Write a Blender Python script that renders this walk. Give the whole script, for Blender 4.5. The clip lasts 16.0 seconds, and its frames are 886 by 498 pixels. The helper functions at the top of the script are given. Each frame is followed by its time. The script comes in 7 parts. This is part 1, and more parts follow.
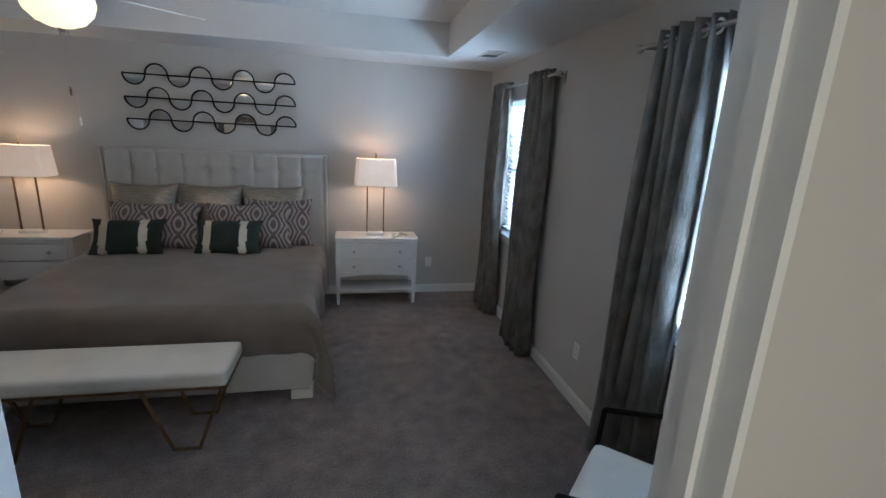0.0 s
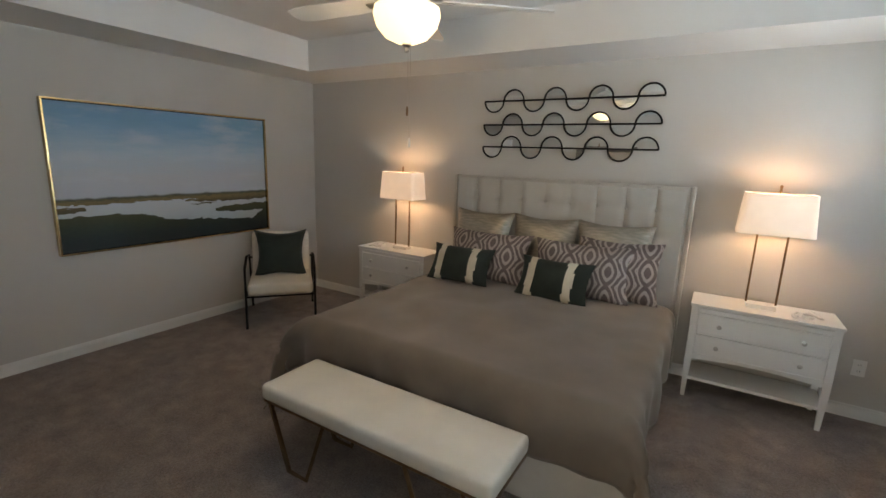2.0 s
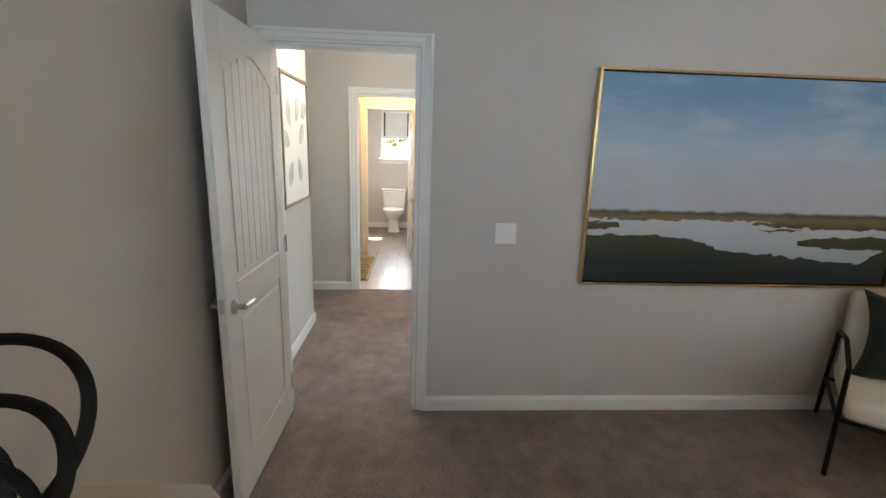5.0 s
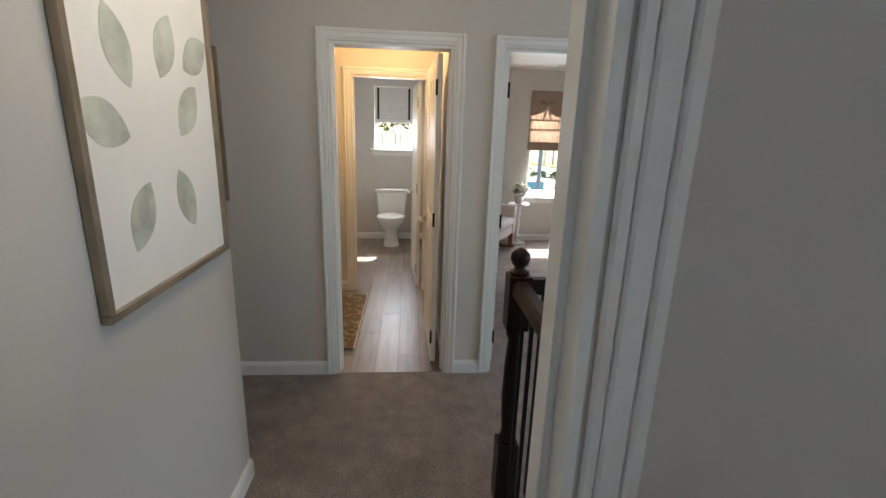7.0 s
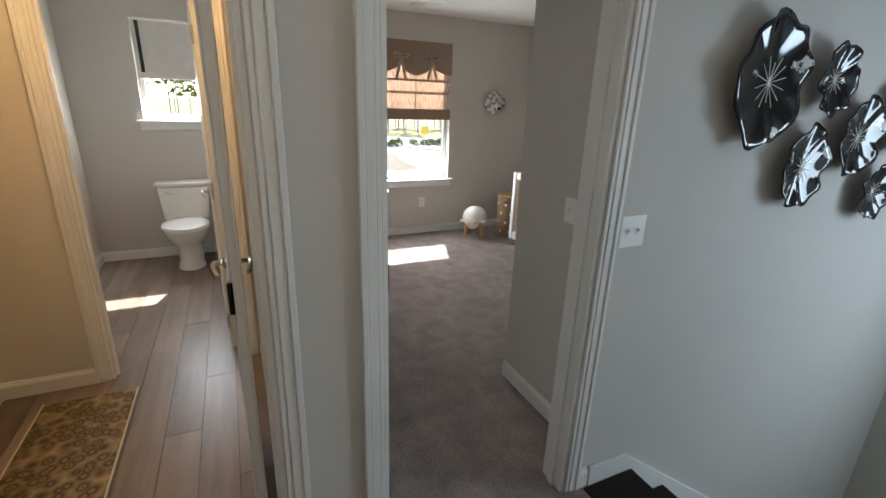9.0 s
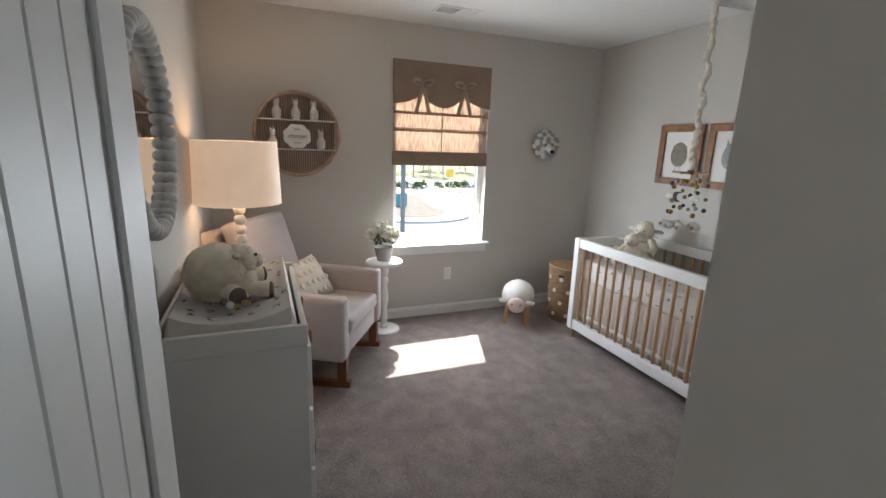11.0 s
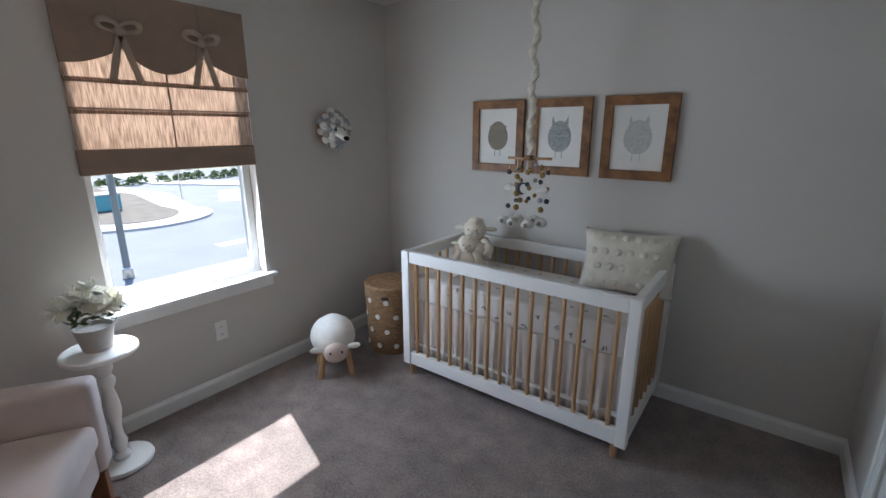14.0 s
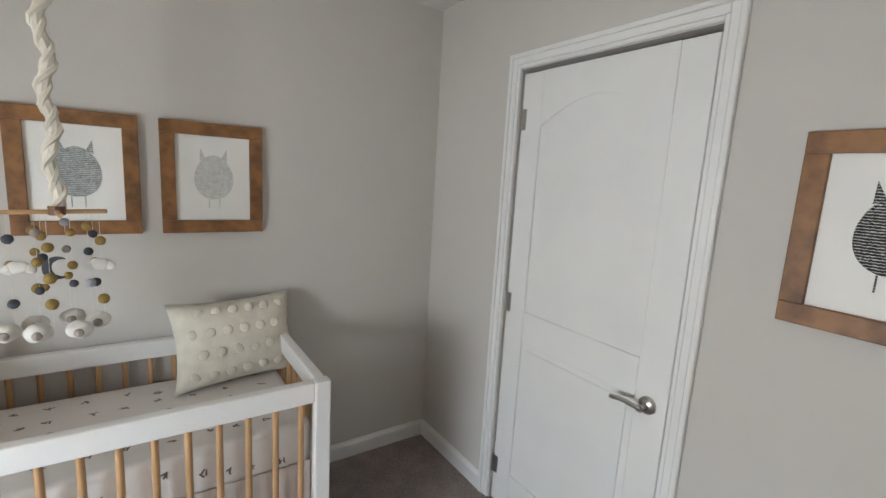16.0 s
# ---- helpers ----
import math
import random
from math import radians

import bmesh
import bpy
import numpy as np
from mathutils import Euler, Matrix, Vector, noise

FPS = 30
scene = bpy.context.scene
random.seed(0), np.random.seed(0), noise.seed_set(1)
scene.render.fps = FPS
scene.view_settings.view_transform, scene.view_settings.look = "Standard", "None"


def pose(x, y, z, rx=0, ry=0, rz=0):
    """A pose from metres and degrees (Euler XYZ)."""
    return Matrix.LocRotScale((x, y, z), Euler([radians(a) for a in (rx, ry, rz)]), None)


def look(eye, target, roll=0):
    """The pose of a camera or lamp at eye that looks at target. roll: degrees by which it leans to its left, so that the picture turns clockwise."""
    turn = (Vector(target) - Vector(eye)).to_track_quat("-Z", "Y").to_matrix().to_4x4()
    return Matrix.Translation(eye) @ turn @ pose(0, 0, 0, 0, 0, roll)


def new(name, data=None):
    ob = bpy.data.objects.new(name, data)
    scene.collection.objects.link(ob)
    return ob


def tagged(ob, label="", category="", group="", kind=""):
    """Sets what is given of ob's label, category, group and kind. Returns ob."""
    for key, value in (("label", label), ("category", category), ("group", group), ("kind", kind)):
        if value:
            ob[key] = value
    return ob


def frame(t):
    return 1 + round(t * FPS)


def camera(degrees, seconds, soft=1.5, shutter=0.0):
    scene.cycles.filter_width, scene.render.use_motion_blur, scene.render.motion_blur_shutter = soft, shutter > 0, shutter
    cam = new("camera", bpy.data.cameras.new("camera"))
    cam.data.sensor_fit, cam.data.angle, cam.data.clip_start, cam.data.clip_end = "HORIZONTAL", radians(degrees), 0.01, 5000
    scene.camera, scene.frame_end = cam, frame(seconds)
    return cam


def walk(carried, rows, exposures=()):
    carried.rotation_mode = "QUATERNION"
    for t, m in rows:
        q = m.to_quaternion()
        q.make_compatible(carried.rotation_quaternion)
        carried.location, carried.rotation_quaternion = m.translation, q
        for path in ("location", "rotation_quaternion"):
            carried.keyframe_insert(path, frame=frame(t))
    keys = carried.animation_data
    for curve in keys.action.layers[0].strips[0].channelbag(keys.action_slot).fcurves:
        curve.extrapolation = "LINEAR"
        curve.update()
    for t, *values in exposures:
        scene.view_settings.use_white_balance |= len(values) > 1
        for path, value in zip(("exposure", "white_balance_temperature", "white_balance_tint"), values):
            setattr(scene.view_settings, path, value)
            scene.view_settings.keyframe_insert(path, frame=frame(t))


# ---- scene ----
cam = camera(89.5, 16.0)
PATH = [
    (0, (0.303, 0.256, 1.719), (0.72, 2.153, 1.243), 2.9),
    (0.5, (0.297, 0.648, 1.694), (0.533, 2.586, 1.258), 2.3),
    (1, (0.276, 0.928, 1.73), (0.12, 2.875, 1.302), 2.2),
    (1.5, (0.246, 1.133, 1.695), (-0.342, 3.0, 1.287), 2.3),
    (2, (0.234, 1.223, 1.655), (-0.78, 2.899, 1.253), 2.0),
    (2.5, (0.219, 1.253, 1.641), (-1.147, 2.654, 1.229), 1.3),
    (3, (0.192, 1.303, 1.627), (-1.415, 2.414, 1.2), 1.1),
    (3.5, (-0.014, 1.384, 1.593), (-1.769, 2.242, 1.16), 1.4),
    (4, (-0.451, 1.532, 1.596), (-2.313, 2.118, 1.16), 1.9),
    (4.5, (-0.955, 1.652, 1.58), (-2.883, 1.958, 1.144), 2.4),
    (5, (-1.534, 1.607, 1.559), (-3.479, 1.724, 1.111), 1.8),
    (5.2, (-1.735, 1.582, 1.591), (-3.681, 1.651, 1.136), 1.5),
    (7.3, (-3.834, 1.391, 1.573), (-5.748, 1.591, 1.029), 2.0),
    (7.5, (-4.008, 1.375, 1.542), (-5.907, 1.673, 0.991), 2.1),
    (8, (-4.382, 1.38, 1.56), (-6.216, 1.914, 0.966), 2.0),
    (8.5, (-4.794, 1.498, 1.528), (-6.552, 2.223, 0.908), 2.0),
    (8.7, (-4.94, 1.548, 1.541), (-6.661, 2.342, 0.902), 2.0),
    (10.8, (-6.351, 2.094, 1.519), (-8.115, 2.898, 1.025), 1.9),
    (11, (-6.476, 2.136, 1.522), (-8.282, 2.865, 1.068), 2.0),
    (11.5, (-6.694, 2.236, 1.567), (-8.589, 2.761, 1.204), 2.1),
    (12, (-6.884, 2.36, 1.631), (-8.831, 2.731, 1.357), 1.8),
    (12.5, (-7.004, 2.42, 1.664), (-8.908, 2.958, 1.373), 1.3),
    (13, (-7.183, 2.403, 1.611), (-8.952, 3.256, 1.229), -0.0),
    (13.5, (-7.35, 2.409, 1.597), (-8.882, 3.606, 1.128), -0.4),
    (14, (-7.548, 2.473, 1.554), (-8.708, 4.017, 1.035), -0.0),
    (14.5, (-7.811, 2.501, 1.526), (-8.503, 4.301, 0.995), 1.3),
    (15, (-8.036, 2.596, 1.531), (-8.203, 4.526, 1.03), 2.3),
    (15.5, (-8.218, 2.849, 1.529), (-7.756, 4.75, 1.111), 2.8),
    (16, (-8.474, 3.001, 1.568), (-7.361, 4.632, 1.25), 3.3),
]
EXPOSURES = [
    (0.0, 2.35, 5550, 10), (0.5, 2.25, 5350, 10), (1.2, 2.65, 6650, 10), (2.0, 2.85, 6900, 10), (3.5, 3.05, 7000, 10), (4.5, 3.35, 6850, 10), (5.2, 3.4, 6450, 10),
    (7.3, 2.4, 6450, 10), (8.7, 2.3, 6500, 10), (11.0, 2.35, 6250, 10), (12.5, 1.97, 6150, 10), (14.0, 1.85, 5700, 10), (14.5, 2.0, 5850, 10), (15.0, 2.55, 6150, 10), (15.5, 2.65, 6350, 10), (16.0, 2.65, 6400, 10),
]
walk(cam, [(t, look(eye, target, roll)) for t, eye, target, roll in PATH], EXPOSURES)

# ---- light ----
SUN_WAY = Vector((0.985, -0.33, -1.29)).normalized()
world = bpy.data.worlds.new("sky")
scene.world = world
world.use_nodes = True
wn = world.node_tree.nodes
sky = wn.new("ShaderNodeTexSky")
sky.sky_type, sky.sun_disc = "NISHITA", False
sky.sun_elevation = math.asin(-SUN_WAY.z)
sky.sun_rotation = math.atan2(-SUN_WAY.x, -SUN_WAY.y)
world.node_tree.links.new(sky.outputs[0], wn["Background"].inputs[0])
wn["Background"].inputs[1].default_value = 0.15


def lamp(name, kind, m, energy, color, **more):
    data = bpy.data.lights.new(name, kind)
    data.energy, data.color = energy, color
    if kind == "AREA":
        data.shape, data.size, data.size_y = "RECTANGLE", more["w"], more["h"]
    elif kind == "SUN":
        data.angle = more["angle"]
    else:
        data.shadow_soft_size = more.get("r", 0.04)
    ob = new(name, data)
    ob.matrix_world = m
    return ob


lamp("sun", "SUN", look((0, 0, 0), SUN_WAY), 5.0, (1.0, 0.95, 0.88), angle=radians(0.53))
WARM, DAY = (1.0, 0.66, 0.40), (0.66, 0.84, 1.0)
# light in the window openings; stairwell and dressing rows are added lamps without an opening
for eye, aim, watts, tone, w, h in (
    ((1.93, 4.05, 1.45), (0.0, 4.05, 1.2), 32, DAY, 0.9, 1.2),
    ((1.93, 1.62, 1.45), (0.0, 1.62, 1.2), 40, DAY, 0.9, 1.2),
    ((-10.16, 3.56, 1.0), (-8.5, 3.56, 0.7), 17, (0.86, 0.94, 1.0), 0.8, 0.66),
    ((-10.16, 1.19, 1.5), (-8.5, 1.19, 1.0), 12, (0.9, 0.95, 1.0), 0.5, 0.5),
    ((-4.7, 5.5, 1.0), (-5.6, 2.0, 0.4), 26, DAY, 0.9, 1.2),
    # added warm lamp for the unseen light behind the entry door
    ((0.4, -1.4, 1.5), (0.4, 0.5, 1.3), 10, (1.0, 0.90, 0.70), 1.0, 1.0),
):
    lamp("daylight_fill", "AREA", look(eye, aim), watts * 0.35, tone, w=w, h=h)
# lamps of the house
for at, watts, tone, r in (
    ((-1.09, 3.02, 2.25), 7.0, (1.0, 0.74, 0.48), 0.08),
    ((0.585, 4.90, 1.36), 2.6, WARM, 0.04),
    ((-2.49, 4.90, 1.36), 2.6, WARM, 0.04),
    ((-8.76, 3.54, 2.34), 1.6, (1.0, 0.84, 0.66), 0.1),
    ((-9.19, 2.0, 1.36), 2.6, WARM, 0.04),
    ((-7.2, 1.25, 2.25), 10.0, (1.0, 0.62, 0.28), 0.1),
    ((-4.9, 1.25, 2.30), 6.5, (1.0, 0.84, 0.66), 0.1),
):
    lamp("bulb", "POINT", Matrix.Translation(at), watts * 0.35, tone, r=r)


# ---- materials ----
def mat(name, color, rough=0.6, metal=0.0, scale=8.0, vary=0.06, fine=120.0, bump=0.1, dist=0.002, second=None, sheen=0.0, trans=0.0, emit=None, stretch=(1, 1, 1), coords="Object"):
    m = bpy.data.materials.new(name)
    m.use_nodes = True
    n, l = m.node_tree.nodes, m.node_tree.links
    p = n["Principled BSDF"]
    p.inputs["Roughness"].default_value, p.inputs["Metallic"].default_value = rough, metal
    p.inputs["Sheen Weight"].default_value = sheen
    p.inputs["Transmission Weight"].default_value = trans
    tc, mp = n.new("ShaderNodeTexCoord"), n.new("ShaderNodeMapping")
    mp.inputs["Scale"].default_value = stretch
    l.new(tc.outputs[coords], mp.inputs[0])
    big, small = n.new("ShaderNodeTexNoise"), n.new("ShaderNodeTexNoise")
    big.inputs["Scale"].default_value, small.inputs["Scale"].default_value = scale, fine
    big.inputs["Detail"].default_value, small.inputs["Detail"].default_value = 4, 3
    l.new(mp.outputs[0], big.inputs["Vector"]); l.new(mp.outputs[0], small.inputs["Vector"])
    mix, ramp = n.new("ShaderNodeMix"), n.new("ShaderNodeMix")
    mix.data_type = ramp.data_type = "RGBA"
    c = Vector(color)
    d = Vector(second) if second else c * (1 - 3 * vary)
    up = c * (1 + vary)
    contrast = n.new("ShaderNodeMapRange")
    contrast.inputs[1].default_value, contrast.inputs[2].default_value = 0.35, 0.65
    l.new(big.outputs[0], contrast.inputs[0])
    mix.inputs[6].default_value, mix.inputs[7].default_value = (*d, 1), (*c, 1)
    l.new(contrast.outputs[0], mix.inputs[0])
    ramp.inputs[7].default_value = (*up, 1)
    half = n.new("ShaderNodeMath")
    half.operation, half.inputs[1].default_value = "MULTIPLY", 0.4
    l.new(small.outputs[0], half.inputs[0])
    l.new(half.outputs[0], ramp.inputs[0]); l.new(mix.outputs[2], ramp.inputs[6])
    l.new(ramp.outputs[2], p.inputs["Base Color"])
    if bump:
        b = n.new("ShaderNodeBump")
        b.inputs["Strength"].default_value, b.inputs["Distance"].default_value = bump, dist
        l.new(small.outputs[0], b.inputs["Height"]); l.new(b.outputs[0], p.inputs["Normal"])
    if emit:
        p.inputs["Emission Color"].default_value, p.inputs["Emission Strength"].default_value = (*emit[0], 1), emit[1]
    return m


WALL = mat("wall_paint", (0.56, 0.535, 0.50), 0.75, scale=1.2, vary=0.015, fine=260, bump=0.12, dist=0.001)
BATHWALL = mat("bath_paint", (0.66, 0.62, 0.55), 0.7, scale=1.2, vary=0.015, fine=260, bump=0.12, dist=0.001)
CEIL = mat("ceiling_paint", (0.74, 0.73, 0.71), 0.9, scale=1.5, vary=0.015, fine=180, bump=0.2, dist=0.001)
TRIM = mat("trim_paint", (0.76, 0.76, 0.74), 0.5, scale=3, vary=0.02, fine=90, bump=0.04)
CARPET = mat("carpet", (0.325, 0.252, 0.222), 0.95, scale=3.2, vary=0.08, fine=190, bump=0.9, dist=0.012, sheen=0.3, second=(0.225, 0.178, 0.158))
cn, cl = CARPET.node_tree.nodes, CARPET.node_tree.links
cp = cn["Principled BSDF"]
ctc, cz, cw, cm, cb, crr = cn.new("ShaderNodeTexCoord"), cn.new("ShaderNodeTexNoise"), cn.new("ShaderNodeTexNoise"), cn.new("ShaderNodeMix"), cn.new("ShaderNodeBump"), cn.new("ShaderNodeMapRange")
cz.inputs["Scale"].default_value, cz.inputs["Detail"].default_value, cz.inputs["Roughness"].default_value = 80, 5, 0.85
cw.inputs["Scale"].default_value, cw.inputs["Detail"].default_value = 9, 6
for q in (cz, cw):
    cl.new(ctc.outputs["Object"], q.inputs["Vector"])
cx = cn.new("ShaderNodeMath")
cx.operation = "MULTIPLY_ADD"
cl.new(cw.outputs[0], cx.inputs[0])
cx.inputs[1].default_value = 0.36
cl.new(cz.outputs[0], cx.inputs[2])
crr.inputs[1].default_value, crr.inputs[2].default_value, crr.inputs[3].default_value, crr.inputs[4].default_value = 0.49, 0.87, 0.36, 1.70
cl.new(cx.outputs[0], crr.inputs[0])
cm.data_type, cm.blend_type = "RGBA", "MULTIPLY"
cm.inputs[0].default_value = 1.0
cl.new(cp.inputs["Base Color"].links[0].from_socket, cm.inputs[6])
cl.new(crr.outputs[0], cm.inputs[7])
cl.new(cm.outputs[2], cp.inputs["Base Color"])
cb.inputs["Strength"].default_value, cb.inputs["Distance"].default_value = 1.0, 0.02
cl.new(cz.outputs[0], cb.inputs["Height"])
cl.new(cb.outputs[0], cp.inputs["Normal"])
PLANK = mat("vinyl_plank", (0.26, 0.20, 0.16), 0.36, scale=4, vary=0.1, fine=30, bump=0.08, stretch=(0.5, 4, 1), second=(0.15, 0.12, 0.10))
pn, pk_l = PLANK.node_tree.nodes, PLANK.node_tree.links
poi, pmr, pmx = pn.new("ShaderNodeObjectInfo"), pn.new("ShaderNodeMapRange"), pn.new("ShaderNodeMix")
pmr.inputs[3].default_value, pmr.inputs[4].default_value = 0.72, 1.3
pk_l.new(poi.outputs["Random"], pmr.inputs[0])
pmx.data_type, pmx.blend_type = "RGBA", "MULTIPLY"
pmx.inputs[0].default_value = 1.0
pk_l.new(pn["Principled BSDF"].inputs["Base Color"].links[0].from_socket, pmx.inputs[6])
pk_l.new(pmr.outputs[0], pmx.inputs[7])
pk_l.new(pmx.outputs[2], pn["Principled BSDF"].inputs["Base Color"])
DARKWOOD = mat("dark_stained_wood", (0.014, 0.0075, 0.0055), 0.40, scale=9, vary=0.2, fine=60, bump=0.08, stretch=(1, 1, 1), second=(0.009, 0.0055, 0.0045))
DARKWOOD.node_tree.nodes["Principled BSDF"].inputs["Specular IOR Level"].default_value = 0.18
WHITE = mat("white_lacquer", (0.80, 0.79, 0.77), 0.4, scale=4, vary=0.02, fine=80, bump=0.03)


# ---- building helpers ----
def box(bm, x0, y0, z0, x1, y1, z1, bevel=0.0, seg=2):
    r = bmesh.ops.create_cube(bm, size=1.0, matrix=Matrix.Translation(((x0 + x1) / 2, (y0 + y1) / 2, (z0 + z1) / 2)) @ Matrix.Diagonal((abs(x1 - x0), abs(y1 - y0), abs(z1 - z0), 1)))
    if bevel:
        es = list({e for v in r["verts"] for e in v.link_edges})
        bmesh.ops.bevel(bm, geom=es, offset=bevel, segments=seg, affect="EDGES", profile=0.6)
    return bm


def boxed(x0, y0, z0, x1, y1, z1, bevel=0.0, seg=2):
    return box(bmesh.new(), x0, y0, z0, x1, y1, z1, bevel, seg)


def part(name, bm, material, parent=None, label="", smooth=False, m=None):
    me = bpy.data.meshes.new(name)
    if m is not None:
        bm.transform(m)
    bmesh.ops.recalc_face_normals(bm, faces=bm.faces)
    bm.to_mesh(me)
    bm.free()
    me.materials.append(material)
    if smooth:
        me.shade_smooth()
        me.set_sharp_from_angle(angle=radians(40))
    ob = new(name, me)
    if parent is not None:
        ob.parent = parent
    if label:
        ob["label"] = label
    return ob


def thing(name, label, category, x=0.0, y=0.0, z=0.0, rz=0.0, group="", kind=""):
    ob = new(name)
    ob.empty_display_size = 0.05
    ob.matrix_basis = pose(x, y, z, 0, 0, rz)
    return tagged(ob, label, category, group, kind)


def lathe(profile, seg=24):
    """profile: (radius, height) pairs from the bottom up."""
    bm = bmesh.new()
    rings = [[bm.verts.new((r * math.cos(2 * math.pi * k / seg), r * math.sin(2 * math.pi * k / seg), z)) for k in range(seg)] for r, z in profile]
    for a, b in zip(rings, rings[1:]):
        for k in range(seg):
            bm.faces.new((a[k], a[(k + 1) % seg], b[(k + 1) % seg], b[k]))
    bm.faces.new(rings[0][::-1])
    bm.faces.new(rings[-1])
    return bm


def tube(points, r, seg=8, closed=False, bm=None, flat=1.0):
    bm = bm or bmesh.new()
    pts = [Vector(p) for p in points]
    rings = []
    n = len(pts)
    up = None
    for i, p in enumerate(pts):
        a = pts[(i - 1) % n] if closed or i else p
        b = pts[(i + 1) % n] if closed or i < n - 1 else p
        t = (b - a).normalized()
        if up is None:
            up = t.orthogonal().normalized()
        up = (up - t * up.dot(t)).normalized()
        side = t.cross(up)
        rings.append([bm.verts.new(p + r * (math.cos(2 * math.pi * k / seg) * up * flat + math.sin(2 * math.pi * k / seg) * side)) for k in range(seg)])
    for i in range(n if closed else n - 1):
        a, b = rings[i], rings[(i + 1) % n]
        for k in range(seg):
            bm.faces.new((a[k], a[(k + 1) % seg], b[(k + 1) % seg], b[k]))
    if not closed:
        bm.faces.new(rings[0][::-1])
        bm.faces.new(rings[-1])
    return bm


def ball(r, u=16, v=10, sx=1, sy=1, sz=1, at=(0, 0, 0), bm=None):
    bm = bm or bmesh.new()
    bmesh.ops.create_uvsphere(bm, u_segments=u, v_segments=v, radius=r, matrix=Matrix.Translation(at) @ Matrix.Diagonal((sx, sy, sz, 1)))
    return bm


def prism(outline, depth):
    """An outline in x and z, pushed along y from 0 to depth."""
    bm = bmesh.new()
    a = [bm.verts.new((x, 0, z)) for x, z in outline]
    b = [bm.verts.new((x, depth, z)) for x, z in outline]
    bm.faces.new(a)
    bm.faces.new(b[::-1])
    for i in range(len(a)):
        j = (i + 1) % len(a)
        bm.faces.new((a[i], b[i], b[j], a[j]))
    return bm


def structure(name, bm, material, label="", parent=None, smooth=False):
    ob = part(name, bm, material, parent, "", smooth)
    return tagged(ob, label or name.replace("_", " "), name.split("_")[0], kind="structure") if parent is None else ob


# ---- setting ----
H = 2.44
BX0, BX1, BY0, BY1 = -3.96, 1.81, 0.76, 5.09     # bedroom
HX0, HX1, HS = -6.257, -4.08, 0.70               # hall, between the far wall and the bedroom wall
NX0, NX1, NY0, NY1 = -10.107, -7.09, 1.77, 5.15  # nursery
DOOR = 2.04


def wall(name, axis, c0, c1, a0, a1, openings=(), z0=0.0, z1=H, material=WALL, label=""):
    """A wall that runs along axis from a0 to a1, between c0 and c1 across, with openings (start, end, bottom, top)."""
    bm = bmesh.new()

    def piece(s, e, b, t):
        if e - s > 1e-4 and t - b > 1e-4:
            box(bm, *((s, c0, b, e, c1, t) if axis == "x" else (c0, s, b, c1, e, t)))
    at = a0
    for s, e, b, t in sorted(openings):
        piece(at, s, z0, z1)
        piece(s, e, z0, b)
        piece(s, e, t, z1)
        at = e
    piece(at, a1, z0, z1)
    return structure(name, bm, material, label or "smooth wall painted warm grey")


DOOR_B = (0.848, 1.61)      # bedroom door, in y
DOOR_T = (0.965, 1.665)     # bath door
DOOR_N = (1.965, 2.74)      # nursery door
DOOR_C = (3.69, 4.50)       # closet door
DOOR_E = (-0.07, 0.775)       # door into the bedroom from the dressing side, in x
WIN_1, WIN_2 = (3.62, 4.50, 0.86, 2.10), (1.22, 2.10, 0.86, 2.10)
WIN_N = (3.135, 3.985, 0.66, 2.16)
WIN_T = (0.92, 1.46, 1.30, 2.15)
wall("wall_north", "x", BY1, BY1 + 0.12, BX0 - 0.12, BX1 + 0.14)
wall("wall_east", "y", BX1, BX1 + 0.14, BY0 - 0.12, BY1, [WIN_1, WIN_2])
wall("wall_west", "y", HX1, BX0, HS - 0.12, BY1, [(*DOOR_B, 0, DOOR)])
wall("wall_south", "x", BY0 - 0.12, BY0, BX0, BX1, [(*DOOR_E, 0, DOOR)])
wall("wall_hall_south", "x", HS - 0.12, HS, -5.36, HX1)
wall("wall_hall_far", "y", HX0 - 0.12, HX0, -1.4, 5.6, [(*DOOR_T, -0.2, DOOR), (*DOOR_N, -0.2, DOOR)], z0=-2.9)
wall("wall_hall_branch", "y", -5.36, -5.24, -1.4, HS - 0.12)
wall("wall_hall_end", "x", -1.52, -1.4, HX0 - 0.12, -5.24)
wall("wall_stair_end", "x", 5.6, 5.72, HX0 - 0.12, HX1 + 0.12, z0=-2.9)
wall("wall_stair_east", "y", HX1 + 0.002, HX1 + 0.10, 1.80, 5.6, z0=-2.9, z1=-0.25)
wall("wall_stair_upper", "y", HX1 + 0.002, HX1 + 0.10, BY1 + 0.12, 5.6, z0=-0.25)
wall("wall_nursery_window", "y", NX0 - 0.14, NX0, 0.3, NY1 + 0.12, [WIN_N, WIN_T])
wall("wall_nursery_crib", "x", NY1, NY1 + 0.12, NX0, HX0 - 0.12)
wall("wall_nursery_south", "x", NY0 - 0.10, NY0, NX0, HX0 - 0.12)
wall("wall_closet", "y", NX1, NX1 + 0.11, 2.97, NY1, [(*DOOR_C, 0, DOOR)])
wall("wall_entry", "x", 2.97, 3.07, NX1 + 0.11, HX0 - 0.12)
wall("wall_bath_south", "x", 0.30, 0.40, NX0, HX0 - 0.12, material=BATHWALL)
wall("wall_bath_cross", "y", -7.97, -7.87, 0.40, NY0 - 0.10, [(0.88, 1.58, 0, DOOR)], material=BATHWALL)
wall("wall_dressing_back", "x", -1.6, -1.5, -1.2, 1.9)
wall("wall_dressing_west", "y", -1.3, -1.2, -1.6, BY0 - 0.12)
wall("wall_dressing_east", "y", 1.9, 2.0, -1.6, BY0 - 0.12)

